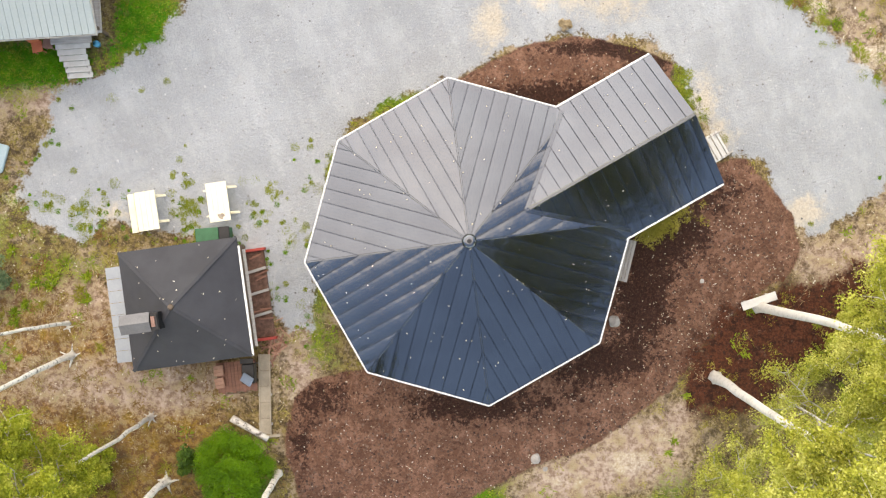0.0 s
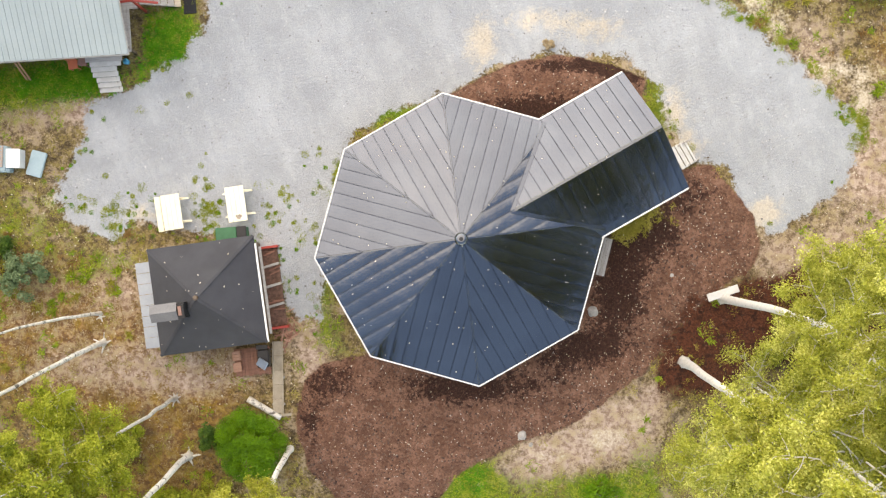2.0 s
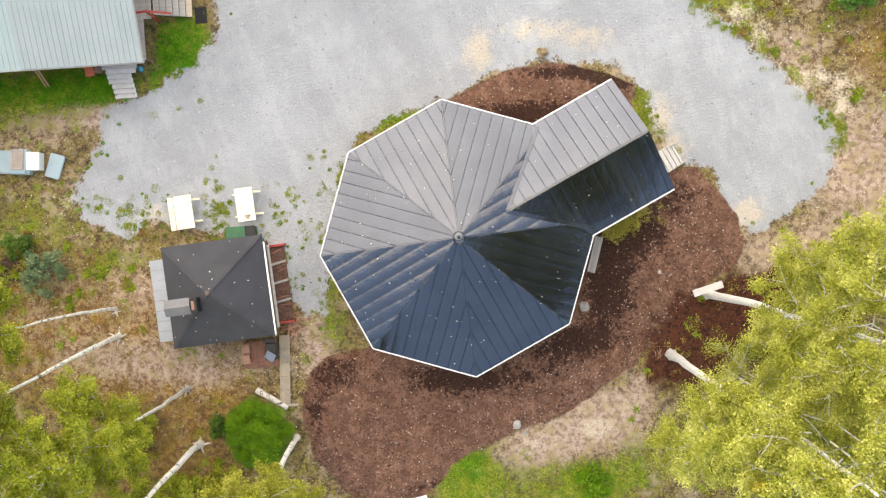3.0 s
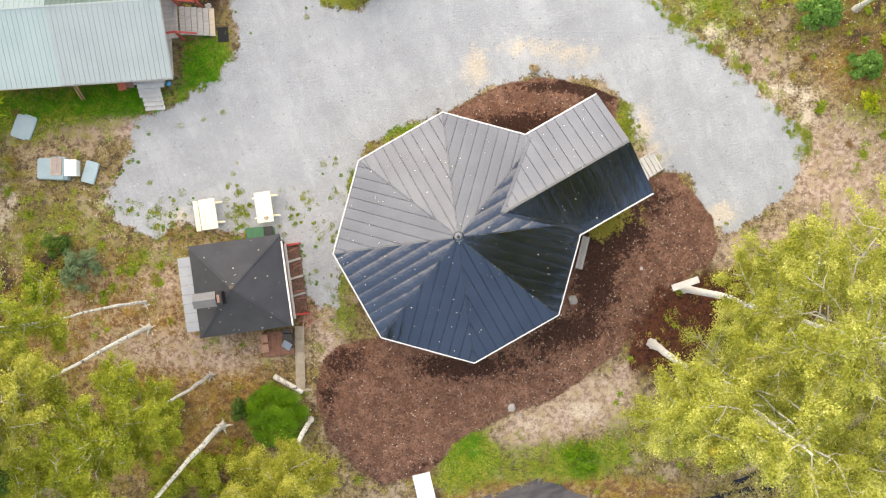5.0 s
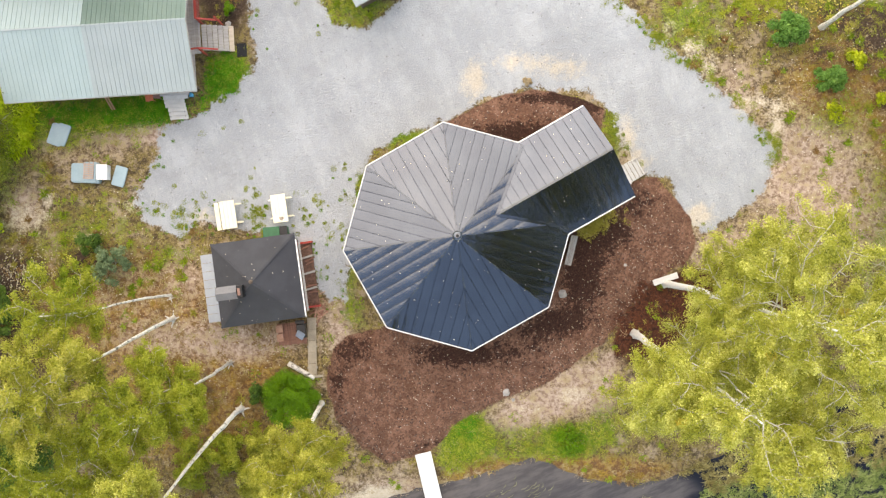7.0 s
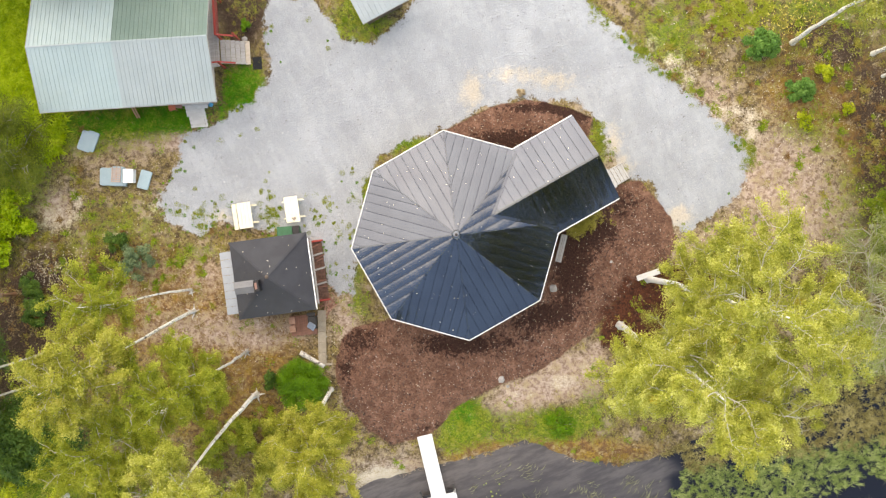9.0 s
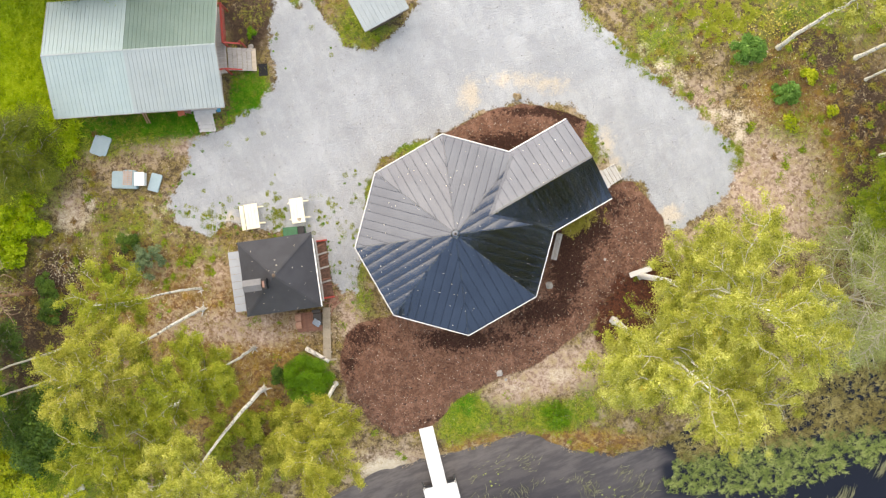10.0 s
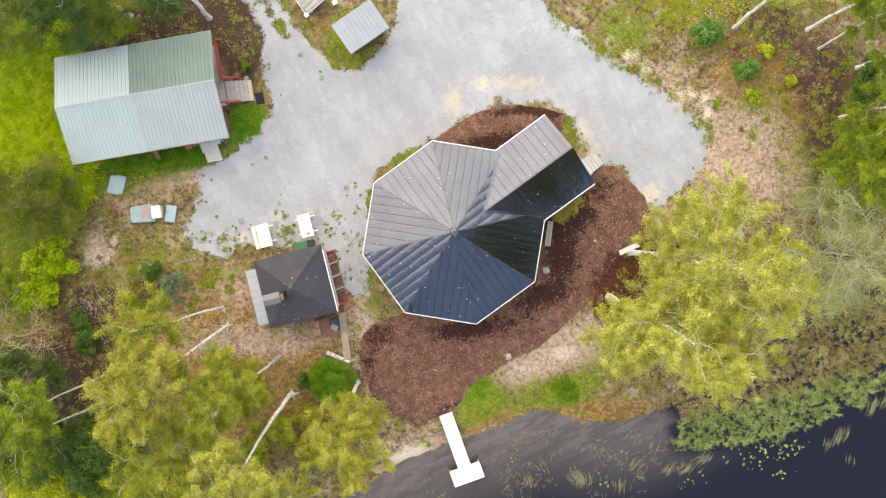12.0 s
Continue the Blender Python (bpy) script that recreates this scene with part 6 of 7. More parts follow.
shrub(-11.6, 13.1, 0.4, 0.6, L_BUSH, "leafy green plant beside the cabin steps", 60, 700, 0.10, lumps=14)
for k, (x, y, r, h) in enumerate(((-9.6, -11.6, 1.1, 1.3), (-11.9, -11.9, 1.2, 1.5), (-10.2, -13.4, 1.3, 1.6), (-13.8, -12.6, 1.2, 1.6), (-8.9, -13.2, 0.9, 1.0), (-14.2, -8.9, 1.0, 1.2))):
    shrub(x, y, r, h, L_BIRCH_GREEN if k % 2 else L_BIRCH_OLD, "young birch scrub under the grove", 70 + k, 6500, 0.085, group="grove scrub")
shrub(5.34, 8.75, 0.36, 0.4, L_DRY, "dry brown weed tuft at the soil's edge", 64, 500, 0.08, "dry_weed", 10, category="weed")
shrub(15.2, -5.0, 0.8, 0.5, L_WEED, "low olive bush on dark peat", 61, 1100, 0.07)
shrub(16.6, -3.9, 1.2, 1.2, L_BIRCH, "young birch scrub on dark peat", 62, 3500, 0.10)
shrub(18.6, -1.9, 1.2, 1.4, L_BIRCH, "young birch scrub in dry grass", 63, 3500, 0.10)


# ---------------------------------------------------------------- loose growth, litter and stones
def lookup(field, x, y):
    i, j = np.clip(np.searchsorted(gx, x), 0, len(gx) - 1), np.clip(np.searchsorted(gy, y), 0, len(gy) - 1)
    return field[j, i]


def stuff(name, me, label, category):
    return tagged(new(name, me), label, category, kind="stuff")


def blades(name, x, y, z, length, width, material, rng, upright=0.5, heading=None, tone=None):
    """Narrow leaning leaves that start at the given places."""
    n = len(x)
    a = rng.uniform(0, 6.283, n) if heading is None else heading + rng.normal(size=n) * 0.6
    s = length * rng.uniform(0.5, 1.3, n)
    d = np.stack([np.cos(a), np.sin(a), upright * rng.uniform(0.3, 1.7, n)], -1)
    d /= np.linalg.norm(d, axis=1)[:, None]
    side = np.stack([-np.sin(a), np.cos(a), rng.normal(size=n) * 0.3], -1) * (width * rng.uniform(0.7, 1.3, n))[:, None]
    c = np.stack([x, y, z], -1) + d * (s / 2)[:, None]
    droop = np.stack([d[:, 0], d[:, 1], -0.6 * np.ones(n)], -1) * (s * 0.25)[:, None]
    return tris_mesh(name, c, side, d * (s / 2)[:, None], material, droop, tone)


def scatter(rng, count, x0, x1, y0, y1, density):
    """Random places, kept by a density between 0 and 1."""
    x, y = rng.uniform(x0, x1, count), rng.uniform(y0, y1, count)
    keep = rng.uniform(0, 1, count) < density(x, y)
    return x[keep], y[keep]


def free(x, y):
    """1 where no building stands."""
    dx, dy = x - OCT_C[0], y - OCT_C[1]
    hit = np.hypot(dx, dy) < 5.2
    c, s = math.cos(radians(29.2)), math.sin(radians(29.2))
    hit |= (np.abs(dy * c - dx * s) < 2.4) & (dx * c + dy * s > 0) & (dx * c + dy * s < 8.6)
    hit |= (np.abs(x + 9.66) < 2.1) & (np.abs(y + 2.23) < 2.1)
    hit |= (np.abs(x + 18.2) < 5.2) & (np.abs(y - 11.32) < 2.9)
    hit |= (np.abs(x + 3.34) < 1.3) & (np.abs(y - 14.33) < 1.2)
    hit |= (np.abs(x + 11.7) < 0.7) & (np.abs(y - 1.45) < 0.9) | (np.abs(x + 8.8) < 0.7) & (np.abs(y - 1.8) < 0.9)
    hit |= (np.abs(x + 8.2) < 0.9) & (np.abs(y + 5.3) < 0.75) | (np.abs(x + 7.1) < 0.4) & (np.abs(y + 6.0) < 1.8)
    return 1.0 - hit


GREEN_F, STRAW_F, HEATH_F = fields["green"], fields["straw"], fields["heath"]
rng = np.random.RandomState(77)


def tufts(name, material, label, count, box4, density, per, radius, length, width, upright):
    x, y = scatter(rng, count, *box4, density)
    n = len(x)
    grow = rng.uniform(0.4, 1.35, n)
    r = np.sqrt(rng.uniform(0, 1, (n, per))) * radius * grow[:, None]
    a = rng.uniform(0, 6.283, (n, per))
    bx, by = (x[:, None] + r * np.cos(a)).ravel(), (y[:, None] + r * np.sin(a)).ravel()
    stuff(name, blades(name, bx, by, lookup(GZ, bx, by), length, width, material, rng, upright), label, "grass")


YARD = (-20, 20, -8, 20)
patchy = lambda x, y: np.clip(0.5 + 1.1 * waves(x, y, 2.3, 21), 0, 1)


def rim_density(x, y):
    g = lookup(gravel_d, x, y)
    west = np.clip((-2.5 - x) / 5, 0.05, 1) * np.clip((5.0 - y) / 3 + 0.3, 0.10, 1) + 0.9 * ((x > 10.5) & (y > 4.5) & (g < 0.4))
    return np.where((g > -0.5) & (g < 2.2), np.clip(1.0 - g / 2.2, 0, 1), 0) * patchy(x, y) * np.clip(west, 0, 1) * free(x, y) * (lookup(soil_d, x, y) < 0)


tufts("weed_tufts", L_WEED, "small green weed tufts growing through the gravel rim", 8000, YARD, rim_density, 110, 0.19, 0.055, 0.010, 0.8)
tufts("dark_weed_tufts", L_BUSH, "small dark green weeds on the gravel", 7000, YARD, rim_density, 90, 0.10, 0.055, 0.010, 0.8)
TABLE_WEEDS = [(-10.25, 1.7, 0.55, 1.3, 0.9), (-6.5, 1.7, 1.2, 1.1, 0.6), (-14.7, 1.3, 0.9, 0.8, 0.7), (-7.4, 0.6, 0.5, 0.7, 0.6)]
tufts("table_weeds", L_WEED, "olive weeds spreading over the gravel between the tables", 1900, (-16.5, -4.5, -1, 4.5), lambda x, y: blobs(TABLE_WEEDS, x, y) * patchy(x, y) * free(x, y), 70, 0.16, 0.06, 0.011, 0.7)
tufts("edge_weeds", L_WEED, "olive weeds along the gravel's edge", 4200, (9.5, 20.5, 4, 17), lambda x, y: np.exp(-((lookup(gravel_d, x, y) + 0.15) / 0.35) ** 2) * patchy(x, y) * free(x, y), 80, 0.20, 0.07, 0.012, 0.7)


def meadow_density(x, y):
    off = (lookup(gravel_d, x, y) < -0.2) & (lookup(soil_d, x, y) < -0.1) & (lookup(lake_d, x, y) < -0.6)
    return off * free(x, y) * np.clip(1.1 - lookup(fields["sand"], x, y), 0.1, 1) * np.where(lookup(peat_d, x, y) > -0.1, 0.45, 1.0)


WIDE = (-33, 33, -20, 22)
tufts("lawn_grass", L_GRASS, "green grass of the lawns and shore", 60000, WIDE, lambda x, y: meadow_density(x, y) * np.clip(lookup(GREEN_F, x, y) * 1.5 - 0.25, 0.0, 1), 13, 0.22, 0.13, 0.011, 0.7)
tufts("wild_grass", L_WILD, "olive wild grass and herbs", 36000, WIDE, lambda x, y: meadow_density(x, y) * np.clip(0.36 - lookup(STRAW_F, x, y), 0.08, 1) * patchy(x, y), 20, 0.22, 0.14, 0.012, 0.6)
tufts("dry_grass", L_DRY, "dry straw-coloured grass", 30000, WIDE, lambda x, y: meadow_density(x, y) * np.clip(lookup(STRAW_F, x, y) + 0.4 * lookup(HEATH_F, x, y), 0.03, 0.8) * np.clip(patchy(x, y) + 0.3, 0, 1), 16, 0.26, 0.17, 0.010, 0.3)
L_HEATHER = foliage("rusty heath plants", (0.10, 0.05, 0.02), (0.22, 0.12, 0.04), (0.34, 0.24, 0.09))
tufts("heath_plants", L_HEATHER, "rusty brown heath plants", 30000, WIDE, lambda x, y: meadow_density(x, y) * np.clip(lookup(HEATH_F, x, y) * 0.7, 0, 0.7) * patchy(x, y), 12, 0.22, 0.14, 0.022, 0.5)
tufts("fern_meadow", L_FERN, "dense bright yellow-green ferns beside the cabin", 4200, (-36, -23, 5, 18), lambda x, y: meadow_density(x, y) * np.clip(1.3 * blobs([(-28, 11, 4.2, 6.5, 1.5)], x, y), 0, 1), 24, 0.24, 0.55, 0.06, 0.8)
L_LAWN = foliage("deep green lawn grass", (0.015, 0.10, 0.002), (0.045, 0.215, 0.003), (0.125, 0.335, 0.008))
LAWN = [(-16.4, 7.5, 2.2, 0.7, 1.0), (-12.0, 8.9, 1.1, 1.5, 1.2), (-21.0, 7.3, 2.5, 0.7, 0.6), (1.6, -10.8, 0.8, 0.7, 0.6)]
tufts("cabin_lawn", L_LAWN, "deep green lawn grass beside the cabin", 80000, (-25, 5, -13, 13), lambda x, y: meadow_density(x, y) * np.clip(1.4 * blobs(LAWN, x, y) - 0.2, 0, 1), 14, 0.20, 0.14, 0.017, 0.6)
c29, s29 = math.cos(radians(29.2)), math.sin(radians(29.2))
tufts("wall_grass", L_WILD, "olive grass patch under the wing's eave", 2600, (6.5, 11, -1, 3), lambda x, y: np.exp(-(((x - 9.0) * c29 + (y - 0.75) * s29) / 1.1) ** 2 - ((-(x - 9.0) * s29 + (y - 0.75) * c29) / 0.4) ** 2), 20, 0.16, 0.13, 0.014, 0.5)
tufts("low_herbs", L_GREEN, "low green herbs under the trees", 16000, WIDE, lambda x, y: meadow_density(x, y) * np.clip(0.18 + 0.4 * lookup(GREEN_F, x, y), 0, 1) * np.clip(1.6 * waves(x, y, 3.1, 33), 0, 1), 26, 0.26, 0.16, 0.03, 0.4)


ROUGH = [(-10.5, -11.5, 2.4, 2.2, 0.9), (-18.5, -1.5, 4.5, 2.6, 1.0), (-25, 0.5, 4, 3, 0.9), (-20, -6.5, 3.5, 3, 0.7), (-22.5, 6.0, 2.0, 1.6, 0.4), (24, 11, 5, 4, 0.9), (27, 5, 3, 4, 0.8), (17, 13, 3, 3, 0.6), (-5, 14.5, 2.4, 2.4, 0.6), (-12, -9.5, 3, 2, 0.5)]
rough_density = lambda x, y: meadow_density(x, y) * blobs(ROUGH, x, y) * np.clip(0.25 + 1.3 * waves(x, y, 2.0, 61), 0, 1)
tufts("tall_herbs", L_GREEN, "knee-high green herbs in the rough grass", 2600, WIDE, rough_density, 46, 0.22, 0.30, 0.030, 1.1)
tufts("yellow_herbs", L_WILD, "knee-high yellowing herbs in the rough grass", 2600, WIDE, lambda x, y: meadow_density(x, y) * blobs(ROUGH, x, y) * np.clip(0.2 + 1.3 * waves(x, y, 1.6, 62), 0, 1), 40, 0.20, 0.30, 0.026, 1.1)
tufts("yellow_green_herbs", L_GRASS, "bright yellow-green herbs at the clearing's edge", 420, (15.5, 22.5, 11, 16.5), lambda x, y: meadow_density(x, y) * blobs([(19.0, 13.8, 1.7, 1.3, 1.0)], x, y), 34, 0.22, 0.24, 0.03, 0.9)
tufts("rusty_herbs", L_HEATHER, "knee-high rusty brown herbs in the rough grass", 2200, WIDE, lambda x, y: meadow_density(x, y) * blobs(ROUGH, x, y) * np.clip(0.2 + 1.3 * waves(x, y, 1.9, 63), 0, 1), 34, 0.20, 0.28, 0.024, 1.0)


def pebbles(name, x, y, z, size, material, label, category):
    """Rough low-sided stones or clods in one mesh."""
    n = len(x)
    base = np.array([[1, 0, -0.2], [0.35, 0.9, -0.2], [-0.8, 0.55, -0.2], [-0.7, -0.65, -0.2], [0.4, -0.85, -0.2], [0.1, 0.05, 0.75]])
    faces = np.array([[0, 1, 5], [1, 2, 5], [2, 3, 5], [3, 4, 5], [4, 0, 5]])
    a = rng.uniform(0, 6.283, n)
    s = size * rng.uniform(0.4, 1.6, n) ** 1.5
    v = base[None] * (1 + 0.35 * rng.normal(size=(n, 6, 3)))
    rot = np.stack([np.stack([np.cos(a), -np.sin(a)], -1), np.stack([np.sin(a), np.cos(a)], -1)], -2)
    v[:, :, :2] = np.einsum("nij,nkj->nki", rot, v[:, :, :2])
    v = v * s[:, None, None] + np.stack([x, y, z], -1)[:, None]
    f = (faces[None] + 6 * np.arange(n)[:, None, None]).reshape(-1, 3)
    me = bpy.data.meshes.new(name)
    me.vertices.add(6 * n), me.loops.add(f.size), me.polygons.add(len(f))
    me.vertices.foreach_set("co", v.ravel())
    me.loops.foreach_set("vertex_index", f.astype(np.int32).ravel())
    me.polygons.foreach_set("loop_start", np.arange(0, f.size, 3, dtype=np.int32))
    me.update(calc_edges=True)
    me.materials.append(material)
    return stuff(name, me, label, category)


def island_material(name, dark, light, rough=0.9):
    n = Nodes(name)
    return n.done(n.mix(n.island, dark, light), rough, 0, n.bump(n.noise(30, 3), 0.01))


in_soil = lambda x, y: (lookup(soil_d, x, y) > 0.1) * free(x, y)
x, y = scatter(rng, 26000, -7, 15, -13.5, 9, lambda x, y: in_soil(x, y) * np.clip(1.05 - 1.5 * lookup(fields["damp_shade"], x, y), 0.05, 1))
pebbles("soil_clods", x, y, lookup(GZ, x, y), 0.034, island_material("topsoil clods", (0.032, 0.014, 0.010), (0.19, 0.115, 0.083)), "dark clods of fresh topsoil", "soil")
x, y = scatter(rng, 2600, 9.5, 17.5, -7.2, -2, lambda x, y: lookup(peat_d, x, y) > 0.0)
pebbles("peat_crumbs", x, y, lookup(GZ, x, y), 0.022, island_material("peat crumbs", (0.014, 0.006, 0.004), (0.12, 0.045, 0.026)), "dark red-brown peat crumbs", "soil")
x, y = scatter(rng, 4600, -7, 15, -13.5, 9, lambda x, y: in_soil(x, y) * np.clip(1.0 - 1.1 * lookup(fields["damp_shade"], x, y), 0.1, 1))
pebbles("pale_pebbles", x, y, lookup(GZ, x, y) + 0.01, 0.017, island_material("pale pebbles", (0.26, 0.19, 0.15), (0.60, 0.54, 0.47)), "pale pebbles scattered on the topsoil", "pebbles")
x, y = scatter(rng, 9000, -18, 20, -4, 20, lambda x, y: (lookup(gravel_d, x, y) > 0.1) * free(x, y) * (lookup(soil_d, x, y) < 0))
pebbles("gravel_stones", x, y, lookup(GZ, x, y), 0.027, island_material("loose gravel", (0.14, 0.14, 0.14), (0.52, 0.53, 0.54)), "loose grey stones on the gravel yard", "gravel")


def litter(name, x, y, z, size, label, material=None):
    c = np.stack([x, y, z], -1)
    stuff(name, leaf_cloud(name, c, size, material or L_LITTER, rng, 0.9), label, "leaves")


x, y = scatter(rng, 5200, -7, 15, -13.5, 9, lambda x, y: in_soil(x, y) * np.clip(0.30 + 0.05 * (x - 2), 0.20, 1))
litter("fallen_leaves_on_soil", x, y, lookup(GZ, x, y) + 0.03, 0.044, "small pale fallen leaves on the topsoil")
x, y = scatter(rng, 5000, -20, -5, -9, 3, lambda x, y: meadow_density(x, y) * 0.14)
litter("fallen_leaves_on_grass", x, y, lookup(GZ, x, y) + 0.06, 0.06, "pale fallen leaves in the grass")
x, y = scatter(rng, 900, 19.5, 24.5, 10.5, 15.5, lambda x, y: meadow_density(x, y) * blobs([(21.8, 13.3, 1.6, 1.5, 1.0)], x, y))
litter("yellow_fallen_leaves", x, y, lookup(GZ, x, y) + 0.06, 0.085, "yellow fallen leaves on brown litter", L_YELLOW)
x, y = scatter(rng, 1600, -26, -21.5, -4, 0.5, lambda x, y: meadow_density(x, y) * blobs([(-23.8, -1.9, 1.6, 1.2, 0.9)], x, y))
litter("fallen_leaves_under_trees", x, y, lookup(GZ, x, y) + 0.05, 0.06, "pale fallen leaves on dark litter")
x, y = scatter(rng, 2500, 14, 30, -2, 14, lambda x, y: meadow_density(x, y) * 0.3)
litter("fallen_leaves_in_clearing", x, y, lookup(GZ, x, y) + 0.06, 0.07, "pale fallen leaves in the clearing")


x, y = scatter(rng, 800, 16.5, 26, -1, 8.5, lambda x, y: meadow_density(x, y) * blobs([(19.8, 5.6, 1.3, 1.4, 0.9), (21.2, 3.0, 2.6, 2.6, 0.35), (23.0, 1.0, 2.0, 1.2, 0.3)], x, y))
stuff("pale_twigs", blades("pale_twigs", x, y, lookup(GZ, x, y) + 0.03, 0.24, 0.008, L_LITTER, rng, 0.08), "bleached twigs lying on the dry clearing", "twigs")


def roof_height(x, y):
    dx, dy = x - OCT_C[0], y - OCT_C[1]
    a = np.arctan2(dy, dx)
    k = np.round((np.degrees(a) - OCT_TURN - 22.5) / 45) * 45 + OCT_TURN + 22.5
    d = dx * np.cos(np.radians(k)) + dy * np.sin(np.radians(k))
    return np.where(d < OCT_IN - 0.1, EAVE + (OCT_IN - d) * OCT_SLOPE, -9), d


x, y = rng.uniform(-5, 9.5, 760), rng.uniform(-6.2, 6.6, 760)
h, d = roof_height(x, y)
c, sn = math.cos(radians(29.2)), math.sin(radians(29.2))
along, across = (x - OCT_C[0]) * c + (y - OCT_C[1]) * sn, (y - OCT_C[1]) * c - (x - OCT_C[0]) * sn
wing = np.where((np.abs(across + 0.05) < 2.7) & (along > 2.2) & (along < 9.2), EAVE + (2.73 - np.abs(across + 0.05)) * 0.41, -9)
h = np.maximum(h, wing)
keep = (h > 0) & (rng.uniform(0, 1, 760) < 0.20 + 0.16 * (y < 0))
litter("fallen_leaves_on_roof", x[keep], y[keep], h[keep] + 0.04, 0.042, "small pale fallen leaves on the metal roof")
a = rng.uniform(-2.2, 2.2, (30, 2))
zz = 4.2 - 1.8 * np.max(np.abs(a), axis=1) / 2.3
c, sn = math.cos(radians(7.2)), math.sin(radians(7.2))
litter("fallen_leaves_on_hut", -9.66 + a[:, 0] * c - a[:, 1] * sn, -2.23 + a[:, 0] * sn + a[:, 1] * c, zz + 0.05, 0.05, "small pale fallen leaves on the felt roof")


# ---------------------------------------------------------------- stones one can pick out
def boulder(x, y, r, seed, label):
    bm = bmesh.new()
    bmesh.ops.create_icosphere(bm, subdivisions=3, radius=r)
    for v in bm.verts:
        v.co *= 1 + 0.35 * noise.noise(v.co * (1.3 / r) + Vector((seed, 0, 0)))
        v.co.z *= 0.6
    ob = thing("stone", pose(x, y, ground_at(x, y) + 0.15 * r), label, "stone", "stones on the topsoil")
    part("boulder", bm, M_STONE, ob)


for k, (x, y, r) in enumerate(((3.92, -8.78, 0.20), (7.15, -3.2, 0.24), (4.3, -9.2, 0.10), (10.7, -1.6, 0.09))):
    boulder(x, y, r, k * 3.1, "pale grey stone lying on brown topsoil")


boulder(-11.75, 12.35, 0.17, 57.0, "small pale stone beside the cabin steps")
boulder(20.4, -2.3, 0.42, 51.0, "pale grey boulder lying on dark peat under a birch")


# ---------------------------------------------------------------- water plants


def water_plants(name, shape, count, per, length, width, material, label, upright, near):
    """Tussocks of arching leaves combed one way, with open water between them."""
    x, y = rng.uniform(12, 40, count), rng.uniform(-18, -3, count)
    d = outline(shape, x, y) + 0.5 * waves(x, y, 1.8, 51)
    keep = (d > 0) & (rng.uniform(0, 1, count) < np.clip(near + 0.30 * waves(x, y, 2.4, 52) + 0.30 * waves(x * 0.6, y * 1.6, 0.9, 53), 0.12, 1))
    x, y = x[keep], y[keep]
    n = len(x)
    heading, tone, grow = 0.45 + rng.normal(size=n) * 0.75, rng.uniform(0, 1, n), rng.uniform(0.6, 1.4, n)
    pick = np.repeat(np.arange(n), per)
    bx, by = x[pick] + rng.normal(size=n * per) * 0.05 * grow[pick], y[pick] + rng.normal(size=n * per) * 0.05 * grow[pick]
    stuff(name, blades(name, bx, by, np.full(n * per, WATER_LEVEL), length, width, material, rng, upright, heading[pick], tone[pick]), label, "water plants")


water_plants("reeds", REEDS, 26000, 9, 0.33, 0.016, L_REED, "dull brown-green reeds standing in shallow water", 0.5, 0.52)
water_plants("sedge", SEDGE, 34000, 9, 0.28, 0.015, L_SEDGE, "green water sedge along the reed belt", 0.5, 0.44)


def floating_grass(cx, cy, n, length, heading, seed):
    r = np.random.RandomState(seed)
    x, y = cx + r.normal(size=n) * 0.28, cy + r.normal(size=n) * 0.18
    return x, y, np.full(n, heading) + r.normal(size=n) * 0.12, length * r.uniform(0.6, 1.2, n)


xs, ys, hs, ls = [], [], [], []
for k, (cx, cy, n, ln, hd) in enumerate(((7.5, -17.6, 40, 1.1, 1.9), (7.9, -17.9, 30, 0.9, 1.3), (4.2, -17.4, 18, 0.9, 1.6), (5.1, -16.6, 12, 0.8, 1.9), (16.4, -17.4, 22, 1.3, 0.5), (15.2, -17.9, 20, 1.2, 0.55), (14.0, -17.8, 14, 1.1, 0.6),
                                       (26.0, -16.9, 24, 1.3, 1.0), (25.2, -17.4, 12, 1.0, 1.0), (28.3, -15.2, 26, 1.2, 0.9), (29.2, -14.9, 16, 1.0, 0.8), (2.6, -17.2, 10, 1.0, 0.4), (9.6, -16.4, 14, 0.8, 1.7), (11.8, -17.3, 16, 0.9, 0.8), (10.6, -18.6, 18, 1.0, 1.2), (13.0, -16.2, 12, 0.8, 0.6), (-1.8, -18.0, 10, 0.9, 0.35), (26.5, -18.6, 6, 0.8, 1.1))):
    a, b, c, d = floating_grass(cx, cy, n, ln, hd, 90 + k)
    xs.append(a), ys.append(b), hs.append(c), ls.append(d)
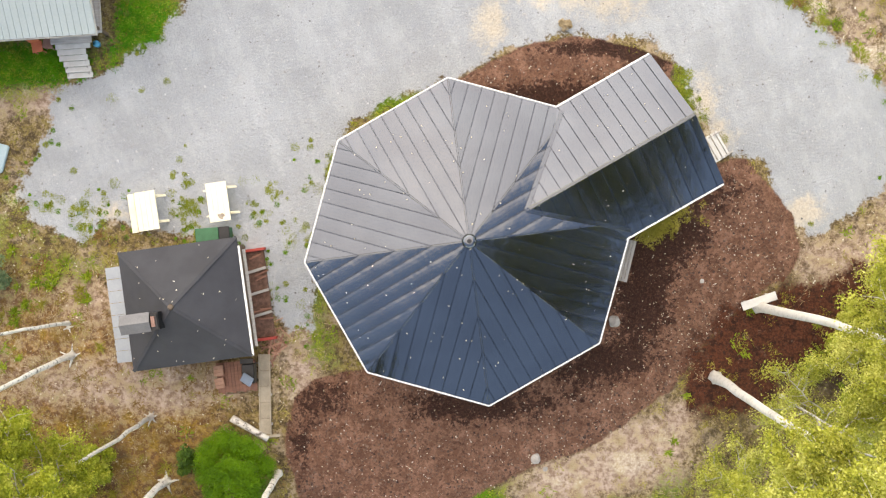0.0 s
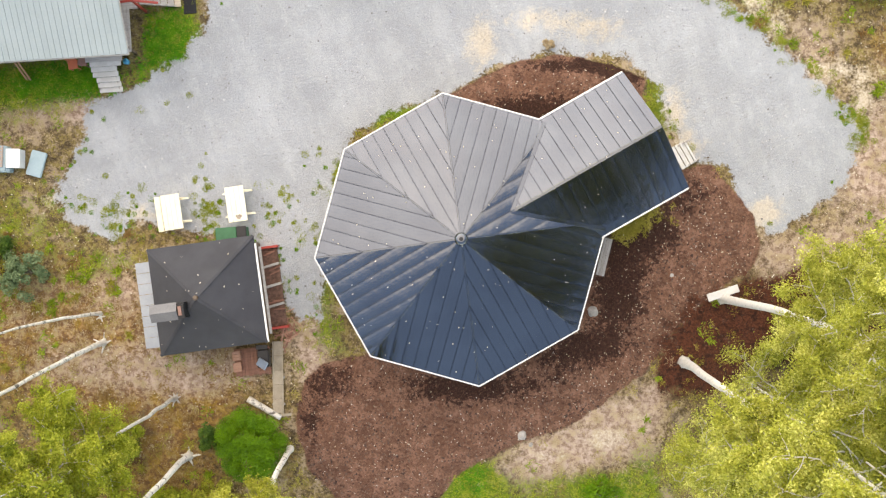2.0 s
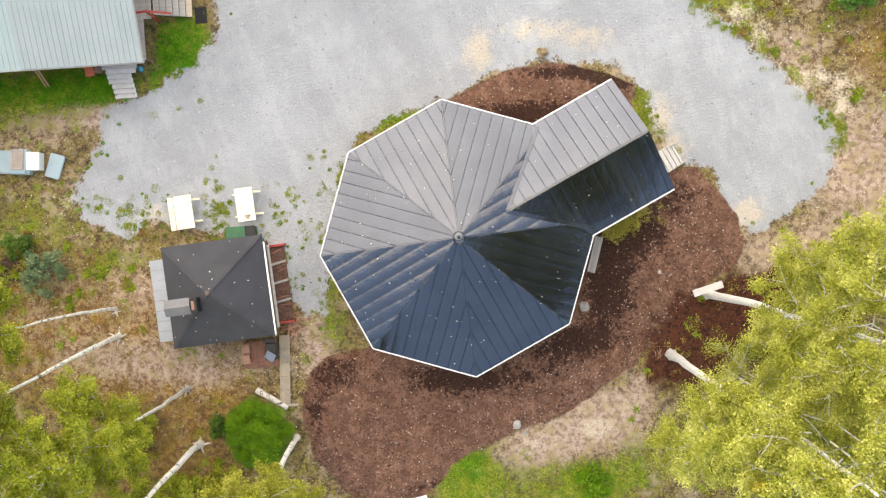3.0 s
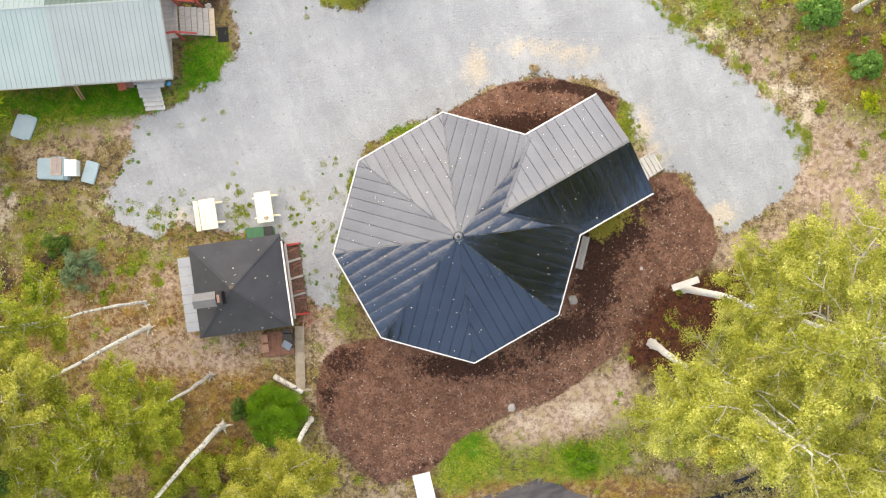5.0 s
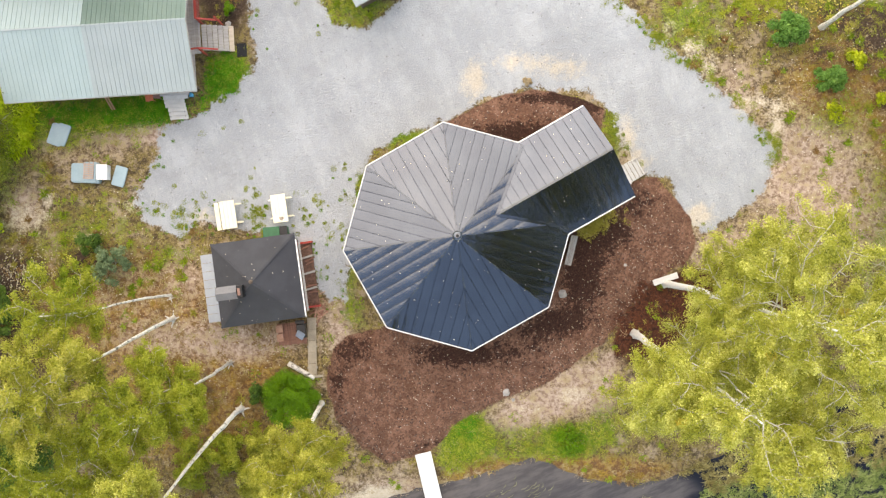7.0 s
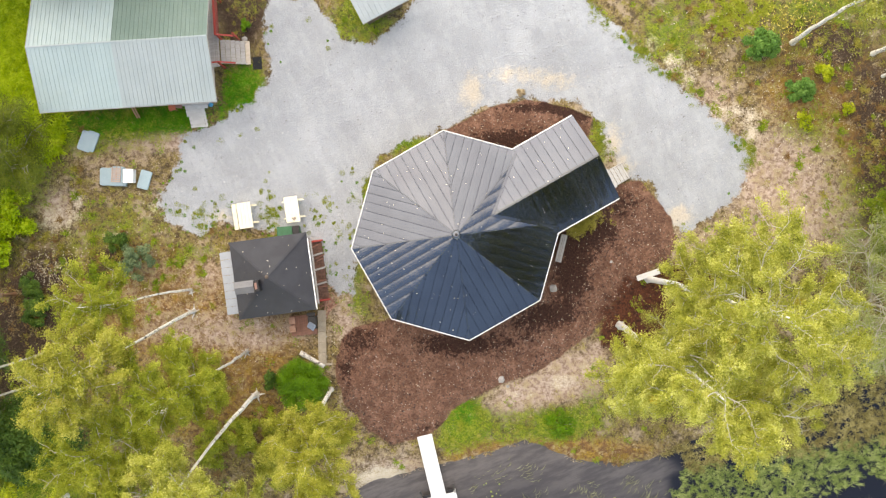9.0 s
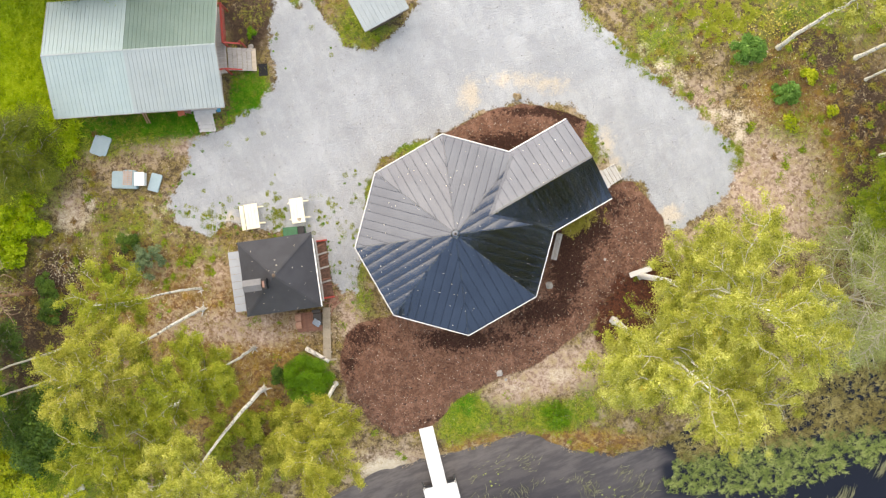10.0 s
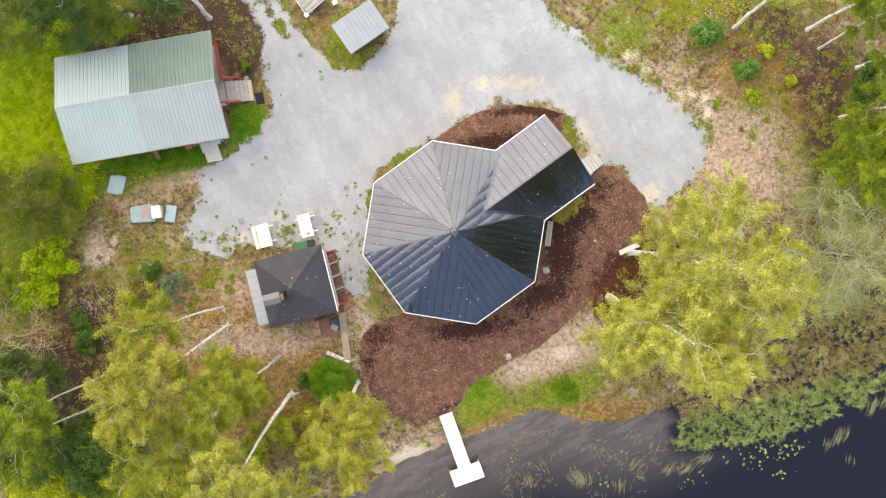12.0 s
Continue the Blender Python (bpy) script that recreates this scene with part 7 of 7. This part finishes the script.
for k in range(110):
    cx, cy = rng.uniform(-3, 15), rng.uniform(-20, -13.6)
    if outline(LAKE, np.array([cx]), np.array([cy]))[0] > 0.5 and (abs(cx) > 1.6 or cy > -15):
        a, b, c, d = floating_grass(cx, cy, int(rng.randint(3, 9)), rng.uniform(0.25, 0.6), 0.45 + rng.normal() * 0.5, 300 + k)
        xs.append(a), ys.append(b), hs.append(c), ls.append(d)
X, Y, Hd, Ln = (np.concatenate(v) for v in (xs, ys, hs, ls))
d = np.stack([np.cos(Hd), np.sin(Hd), np.zeros(len(Hd))], -1)
sd = np.stack([-np.sin(Hd), np.cos(Hd), np.zeros(len(Hd))], -1)
cc = np.stack([X, Y, WATER_LEVEL + rng.uniform(0.004, 0.05, len(X))], -1)
L_FLOAT = foliage("floating water grass", (0.09, 0.095, 0.05), (0.21, 0.215, 0.12), (0.38, 0.37, 0.23))
stuff("floating_grass", quads_mesh("floating_grass", cc, sd * 0.022, d * (Ln / 2)[:, None], L_FLOAT, sd * 0.18), "long pale blades of water grass floating on the lake", "water plants")


def lily_pads():
    r = np.random.RandomState(6)
    verts, faces = [], []
    spots = []
    for cx, cy, sp, n in ((20.6, -17.4, 0.7, 22), (21.9, -17.5, 0.6, 20), (22.9, -17.2, 0.4, 14), (21.5, -18.9, 0.45, 14), (18.6, -17.8, 0.7, 12), (9.2, -18.0, 0.9, 5), (3.4, -15.6, 0.5, 8), (10.8, -17.2, 0.8, 8), (20.0, -18.1, 0.5, 10), (15.6, -18.6, 0.8, 8)):
        for k in range(n):
            spots.append((cx + r.normal() * sp, cy + r.normal() * sp * 0.6))
    for x, y in spots:
        rad, turn, b = r.uniform(0.03, 0.08), r.uniform(0, 6.28), len(verts)
        verts.append((x, y, WATER_LEVEL + 0.012))
        for k in range(10):
            a = turn + 0.25 + k * (6.283 - 0.5) / 9
            verts.append((x + rad * math.cos(a), y + rad * math.sin(a), WATER_LEVEL + 0.018))
        faces += [(b, b + 1 + k, b + 2 + k) for k in range(9)]
    stuff("lily_pads", mesh_of("lily_pads", verts, faces, L_LILY), "yellow-green lily pads floating on dark water", "water plants")


L_LILY = foliage("lily pads", (0.16, 0.22, 0.04), (0.30, 0.36, 0.09), (0.46, 0.50, 0.20), 0.35, 0.1)
lily_pads()
